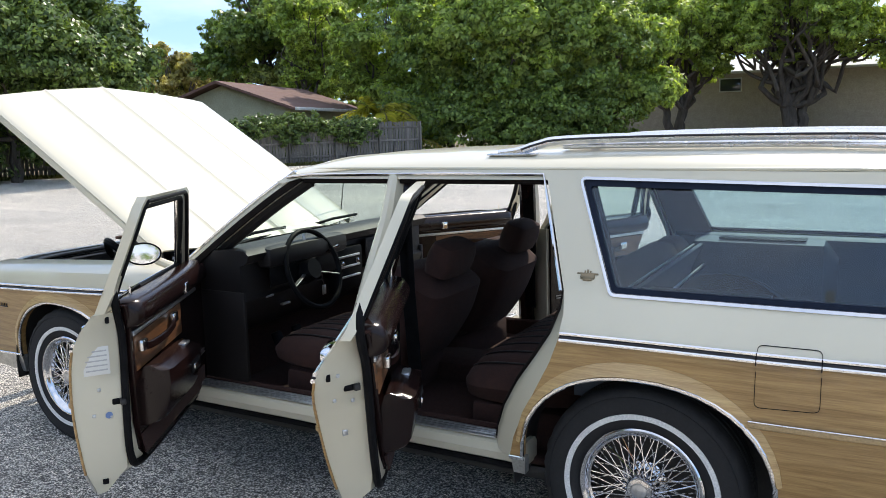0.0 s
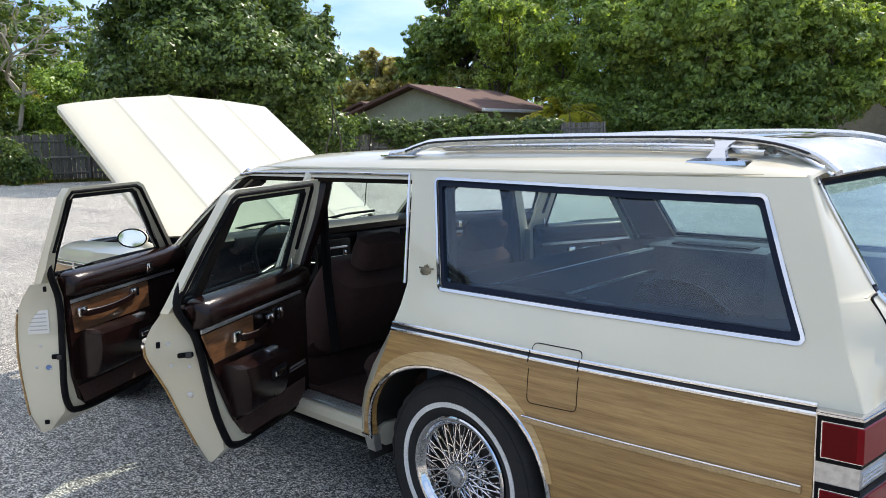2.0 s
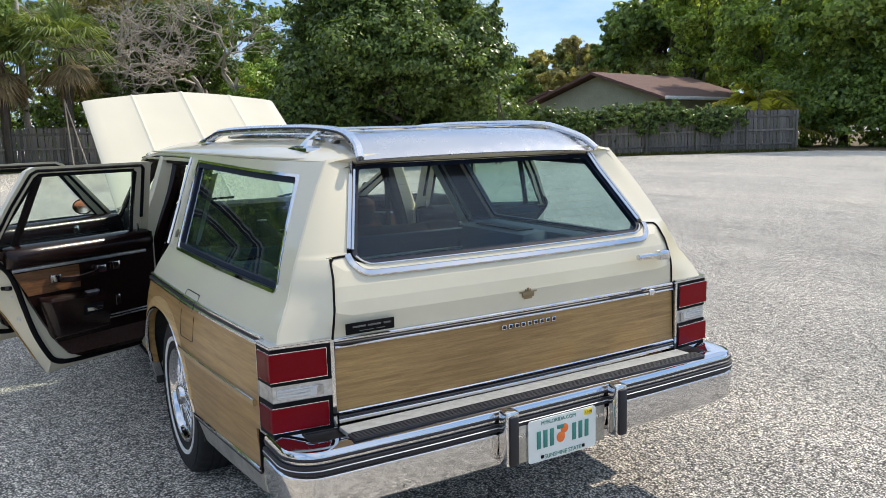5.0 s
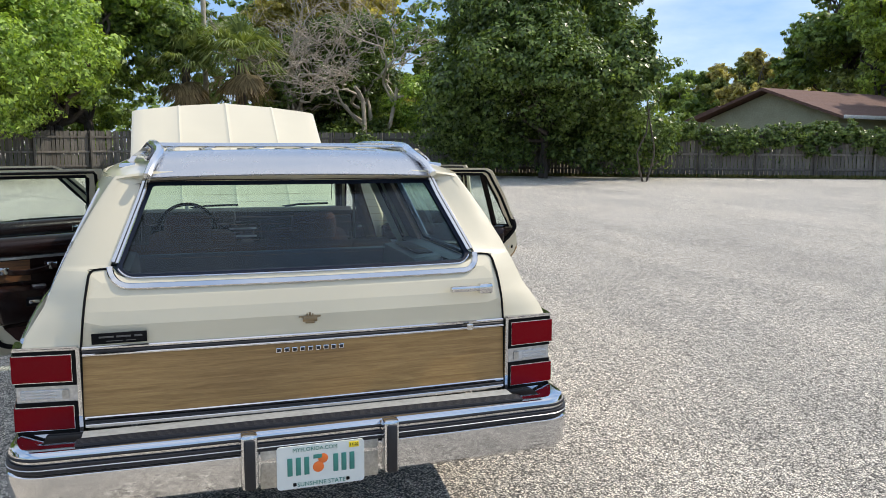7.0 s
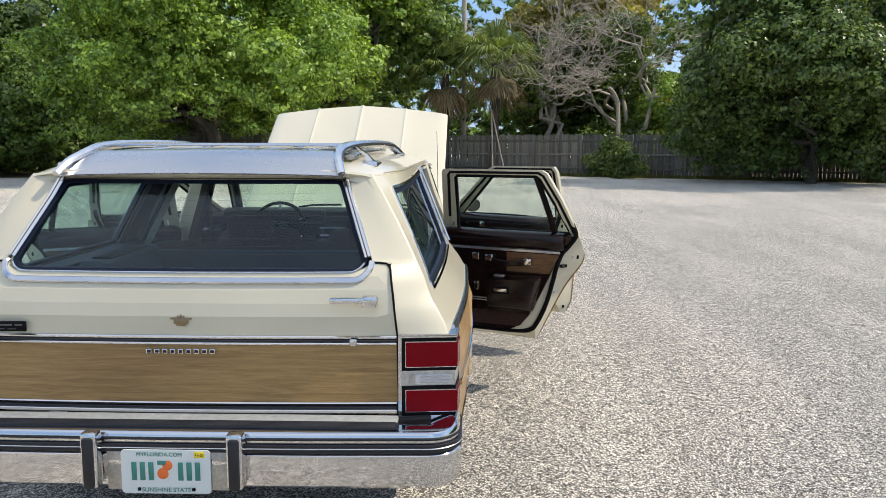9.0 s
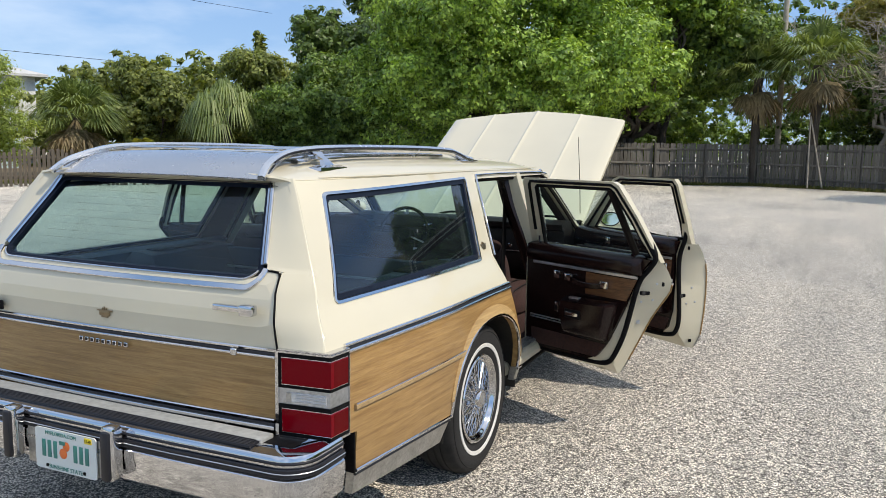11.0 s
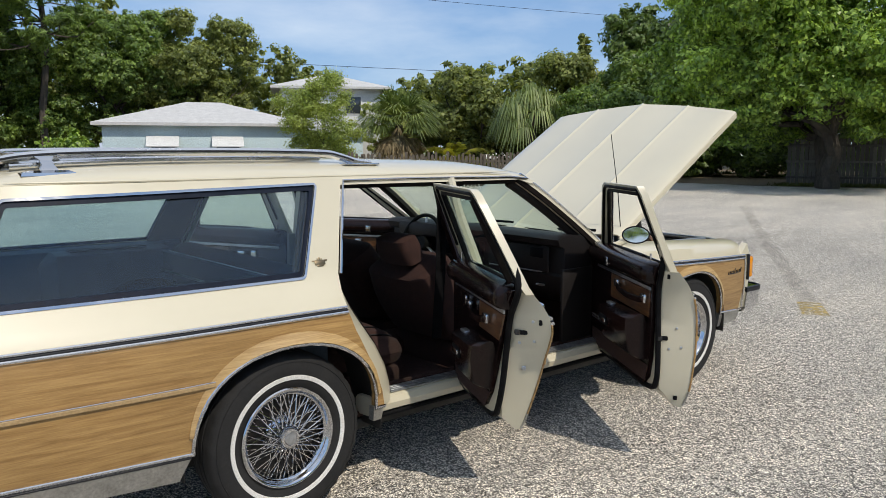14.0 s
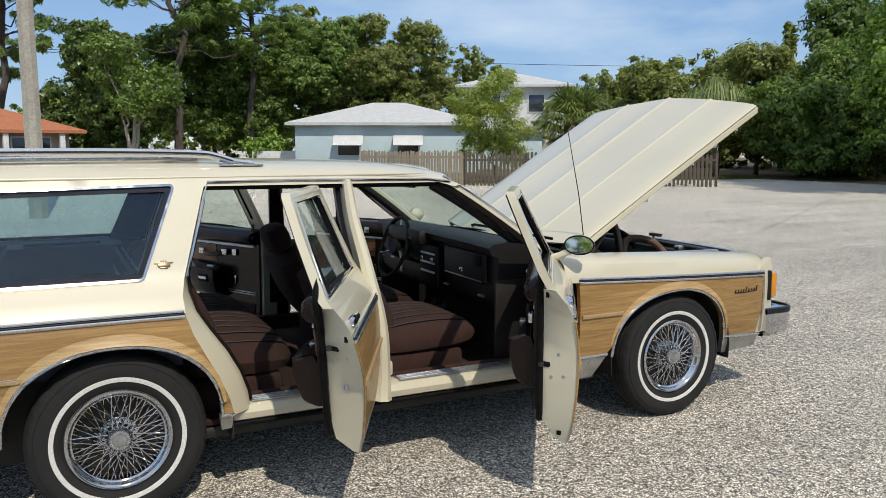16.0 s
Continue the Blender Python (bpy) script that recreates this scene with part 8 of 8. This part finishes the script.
for s in (1, -1):
    rows = [[(x, s * 0.80, 0.60), (x, s * 0.79, 0.95), (x, s * 0.77, 0.985), (x, s * 0.80, 1.0), (x, s * (0.86 + min(0.0, (x + 0.9) * 0.08)), 0.998)] for x in np.linspace(-1.15, 0.28, 8)]
    part("cargo_side_trim", thick(grid_mesh(rows), 0.008), M_BLUEPAD, car)
    # raised shelf with a speaker grille
    rows = [[(x, s * 0.62, 0.70), (x, s * 0.625, 0.95), (x, s * 0.64, 0.975), (x, s * 0.70, 0.985), (x, s * 0.80, 0.988)] for x in (-0.50, -0.44, 0.0, 0.16)]
    rows[0] = [(p[0], p[1] + s * 0.12, p[2] - 0.08) for p in rows[0]]
    sh = part("wheelhouse_box", thick(grid_mesh(rows), 0.01), M_BLUEPAD, car)
    part("speaker_grille", box((0.40, 0.09, 0.008), (-0.16, s * 0.715, 0.990), 0.002), M_BLACK, sh)
    part("pillar_inner_trim", panel([(0.255, 1.385), (0.10, 1.0), (0.30, 0.98), (0.42, 1.37)], side(s, -0.05), side(s, -0.07), (), 0.08), M_HEADLINER, car)
    part("rear_pillar_trim", panel([(-0.97, 1.35), (-1.15, 1.0), (-1.19, 1.0), (-1.02, 1.38)], side(s, -0.05), side(s, -0.07), (), 0.08), M_BLUEPAD, car)
part("tailgate_inner_trim", panel([(-0.66, 0.64), (0.66, 0.64), (0.64, 1.06), (-0.64, 1.06)], gate(-0.06), gate(-0.075), (), 0.12), M_CARGO, car)


def cushion(name, x0, x1, y0, y1, z0, z1, tilt, m, parent, folds=6, puff=0.03, label=""):
    """A stuffed pad with a rounded outline, pleated from back to front."""
    rows = []
    nx = 20
    zc, hz, yc, hy = (z0 + z1) / 2, (z1 - z0) / 2, (y0 + y1) / 2, (y1 - y0) / 2
    for i in range(nx + 1):
        u = i / nx
        e = (1 - abs(2 * u - 1) ** 3.4) ** 0.5
        e = max(e, 0.06)
        row = []
        for v in [*np.linspace(0.995, -0.995, 16 * folds // 2 + 1)]:
            w = (1 - abs(v) ** 6) ** 0.5
            pl = -0.014 * (1 - abs(math.sin(math.pi * folds * (v + 1) / 2))) ** 1.4 * min(1.0, u / 0.1) * min(1.0, (1 - u) / 0.06)
            row.append((x0 + (x1 - x0) * u, yc + hy * v * (0.86 + 0.14 * e), zc + hz * w * (0.35 + 0.65 * e) + tilt * u + puff * math.sin(math.pi * min(1, u * 1.1)) * (1 - v * v) + pl))
        for v in np.linspace(-0.97, 0.97, 10):
            row.append((x0 + (x1 - x0) * u, yc + hy * v * (0.86 + 0.14 * e), zc - hz * (1 - abs(v) ** 6) ** 0.5 * (0.35 + 0.65 * e) + tilt * u))
        rows.append(row)
    bm = grid_mesh(rows, closed=True, caps=True)
    bmesh.ops.recalc_face_normals(bm, faces=bm.faces[:])
    seat = part(name, bm, m, parent, label)
    for k in range(1, folds):
        v = 2 * k / folds - 1
        line = []
        for u in np.linspace(0.12, 0.985, 16):
            e = max((1 - abs(2 * u - 1) ** 3.4) ** 0.5, 0.06)
            line.append((x0 + (x1 - x0) * u, yc + hy * v * (0.86 + 0.14 * e), zc + hz * (1 - abs(v) ** 6) ** 0.5 * (0.35 + 0.65 * e) + tilt * u + puff * math.sin(math.pi * min(1, u * 1.1)) * (1 - v * v) - 0.005))
        part("seam", sweep(line, ring(0.0042, 6)), M_DASH, seat)
    return seat


def backrest(name, base, top, y0, y1, t, m, parent, label="", ears=0.0):
    """A stuffed back from base (x, z) to top (x, z), t thick."""
    d = Vector((top[0] - base[0], 0, top[1] - base[1]))
    n = Vector((d.z, 0, -d.x)).normalized()
    rows = []
    for i in range(13):
        u = i / 12
        c = Vector((base[0], 0, base[1])) + d * u
        row = []
        for j in range(20):
            a = 2 * math.pi * j / 20
            ca, sa = math.cos(a), math.sin(a)
            w = (y1 - y0) / 2 * (1 - 0.10 * max(0, u - 0.6) / 0.4 - (0.25 if i in (0, 12) else 0.0))
            yy = (y0 + y1) / 2 + w * math.copysign(abs(ca) ** 0.35, ca)
            tt = t * (0.5 + 0.12 * math.sin(math.pi * u)) * (1 if 0 < i < 12 else 0.45)
            row.append(c + n * (tt * math.copysign(abs(sa) ** 0.6, sa)) + Vector((0, yy, 0)))
        rows.append(row)
    bm = grid_mesh(rows, closed=True, caps=True)
    bmesh.ops.recalc_face_normals(bm, faces=bm.faces[:])
    return part(name, bm, m, parent, label)


for y0, y1 in ((0.05, 0.72), (-0.72, -0.05)):
    st = cushion("front_seat", 1.22, 1.80, y0, y1, 0.44, 0.635, 0.02, M_VELOUR, car, 8, 0.02, "maroon velour front seat")
    part("seat_base", box((0.50, abs(y1 - y0) - 0.03, 0.17), (1.47, (y0 + y1) / 2, 0.405), 0.03), M_VELOUR, st)
    backrest("backrest", (1.29, 0.54), (1.065, 0.94), y0 + (0.08 if y0 < -0.1 else 0.02), y1 - (0.08 if y1 > 0.1 else 0.02), 0.25, M_VELOUR, st)
    yc = (y0 + y1) / 2
    backrest("headrest", (1.03, 0.925), (0.975, 1.075), yc - 0.14, yc + 0.14, 0.11, M_VELOUR, st)
part("folding_armrest", box((0.36, 0.10, 0.13), (1.32, 0.0, 0.80), 0.03), M_VELOUR, car)
rs = cushion("rear_seat", 0.26, 0.80, -0.76, 0.76, 0.44, 0.68, -0.02, M_VELOUR, car, 15, 0.02, "pleated maroon velour rear bench")
part("seat_base", box((0.44, 1.49, 0.17), (0.52, 0, 0.405), 0.03), M_VELOUR, rs)
backrest("backrest", (0.42, 0.58), (0.24, 0.98), -0.74, 0.74, 0.16, M_VELOUR, rs)
for s in (1, -1):
    backrest("bolster", (0.40, 0.66), (0.22, 0.985), s * 0.58 - 0.14, s * 0.58 + 0.14, 0.14, M_VELOUR, rs)
part("seatback_panel", box((0.02, 1.44, 0.36), (0.19, 0, 0.80), 0.006, m=pose(0, 0, 0, 0, -24, 0)), M_CARGO, rs)
for k in (0.0, 0.06):
    part("seatback_strip", box((0.012, 1.40, 0.012), (0.155 - k * 0.9, 0, 0.955 - k * 1.6), 0.003), M_ALU, rs)
# dashboard
rows = []
for y in np.linspace(-0.80, 0.80, 15):
    c = 0.03 * (y / 0.8) ** 2
    rows.append([(2.28 - 0.14 * (y / 0.8) ** 2, y, 0.995), (2.10 - c, y, 1.03), (1.95 - c, y, 1.045), (1.87 - c, y, 1.04), (1.845 - c, y, 1.02), (1.86 - c, y, 0.985), (1.90 - c, y, 0.97), (1.90 - c, y, 0.82), (1.88 - c, y, 0.805), (1.90 - c, y, 0.72), (1.98 - c, y, 0.64), (2.2 - c, y, 0.6), (2.28 - 0.14 * (y / 0.8) ** 2, y, 0.62)])
dash = part("dashboard", thick_ring(rows), M_DASH, car, "dark brown padded dashboard")
part("instrument_hood", box((0.14, 0.62, 0.10), (1.87, 0.36, 0.99), 0.03), M_DASH, dash)
part("instrument_panel", box((0.012, 0.54, 0.12), (1.845, 0.36, 0.905), 0.006), M_BLACK, dash)
part("glovebox_door", box((0.012, 0.50, 0.15), (1.862, -0.44, 0.895), 0.008), M_DASH, dash)
part("dash_vent", box((0.012, 0.10, 0.06), (1.856, -0.60, 0.93), 0.006), M_BLACK, dash)
part("glovebox_line", box((0.012, 0.44, 0.008), (1.86, -0.42, 0.82), 0.002), M_ALU, dash)
part("glovebox_knob", box((0.02, 0.03, 0.03), (1.852, -0.42, 0.86), 0.01), M_CHROME, dash)
part("radio_console", box((0.05, 0.26, 0.24), (1.865, 0.0, 0.83), 0.012), M_BLACK, dash)
for z in (0.90, 0.845, 0.79):
    part("radio_trim", box((0.012, 0.19, 0.012), (1.838, 0.0, z), 0.003), M_ALU, dash)
for y in (-0.07, 0.07):
    part("radio_knob", box((0.02, 0.026, 0.026), (1.834, y, 0.868), 0.01), M_CHROME, dash)
for y, z in ((0.62, 0.80), (-0.2, 0.74), (-0.62, 0.74), (0.5, 0.74)):
    part("dash_lever", box((0.02, 0.06, 0.012), (1.87, y, z), 0.004), M_ALU, dash)
# steering wheel
stw = Matrix.Translation((1.775, 0.385, 0.90)) @ Matrix.Rotation(radians(-72), 4, "Y")
rimp = [stw @ Vector((0.195 * math.cos(a), 0.195 * math.sin(a), 0)) for a in np.linspace(0, 2 * math.pi, 40, endpoint=False)]
sw = part("steering_wheel", sweep(rimp, ring(0.013, 8), closed=True, up=(0.95, 0, 0.31)), M_BLACK, car, "thin-rimmed dark steering wheel with bright spokes")
hubm = bmesh.new()
bmesh.ops.create_cone(hubm, cap_ends=True, segments=20, radius1=0.06, radius2=0.05, depth=0.05)
bmesh.ops.transform(hubm, matrix=stw @ Matrix.Translation((0, 0, -0.02)), verts=hubm.verts)
part("horn_pad", hubm, M_BLACK, sw)
for a in (0.0, 1.9, 4.4):
    part("wheel_spoke", sweep([stw @ Vector((0.04 * math.cos(a), 0.04 * math.sin(a), -0.03)), stw @ Vector((0.185 * math.cos(a), 0.185 * math.sin(a), 0))], oblong(0.02, 0.006)), M_ALU, sw)
part("steering_column", sweep([stw @ Vector((0, 0, -0.03)), stw @ Vector((0, 0, -0.35))], ring(0.045, 12)), M_DASH, sw)
part("shift_lever", sweep([(1.87, 0.36, 0.92), (1.80, 0.22, 0.97), (1.79, 0.16, 0.98)], ring(0.007, 8)), M_CHROME, sw)
part("key_ring", sweep([(1.80, 0.30, 0.90), (1.795, 0.298, 0.84), (1.79, 0.296, 0.80)], ring(0.006, 6), up=(0, 1, 0)), M_CHROME, sw)
part("key_fob", box((0.006, 0.03, 0.05), (1.788, 0.295, 0.775), 0.003), M_ALU, sw)
for s in (1, -1):
    part("sun_visor", box((0.16, 0.5, 0.02), (1.56, s * 0.34, 1.395), 0.008, m=pose(0, 0, 0, 0, 8, 0)), M_HEADLINER, car)
    part("kick_panel", box((0.42, 0.02, 0.5), (2.06, s * 0.80, 0.60), 0.006), M_DASH, car)
part("toe_board", box((0.05, 1.55, 0.5), (2.22, 0, 0.52), 0.01, m=pose(0, 0, 0, 0, 22, 0)), M_CARPET, car)
for y in (0.36, 0.20):
    part("pedal", box((0.02, 0.07, 0.09), (2.05, y, 0.50), 0.01, m=pose(0, 0, 0, 0, 25, 0)), M_BLACK, car)
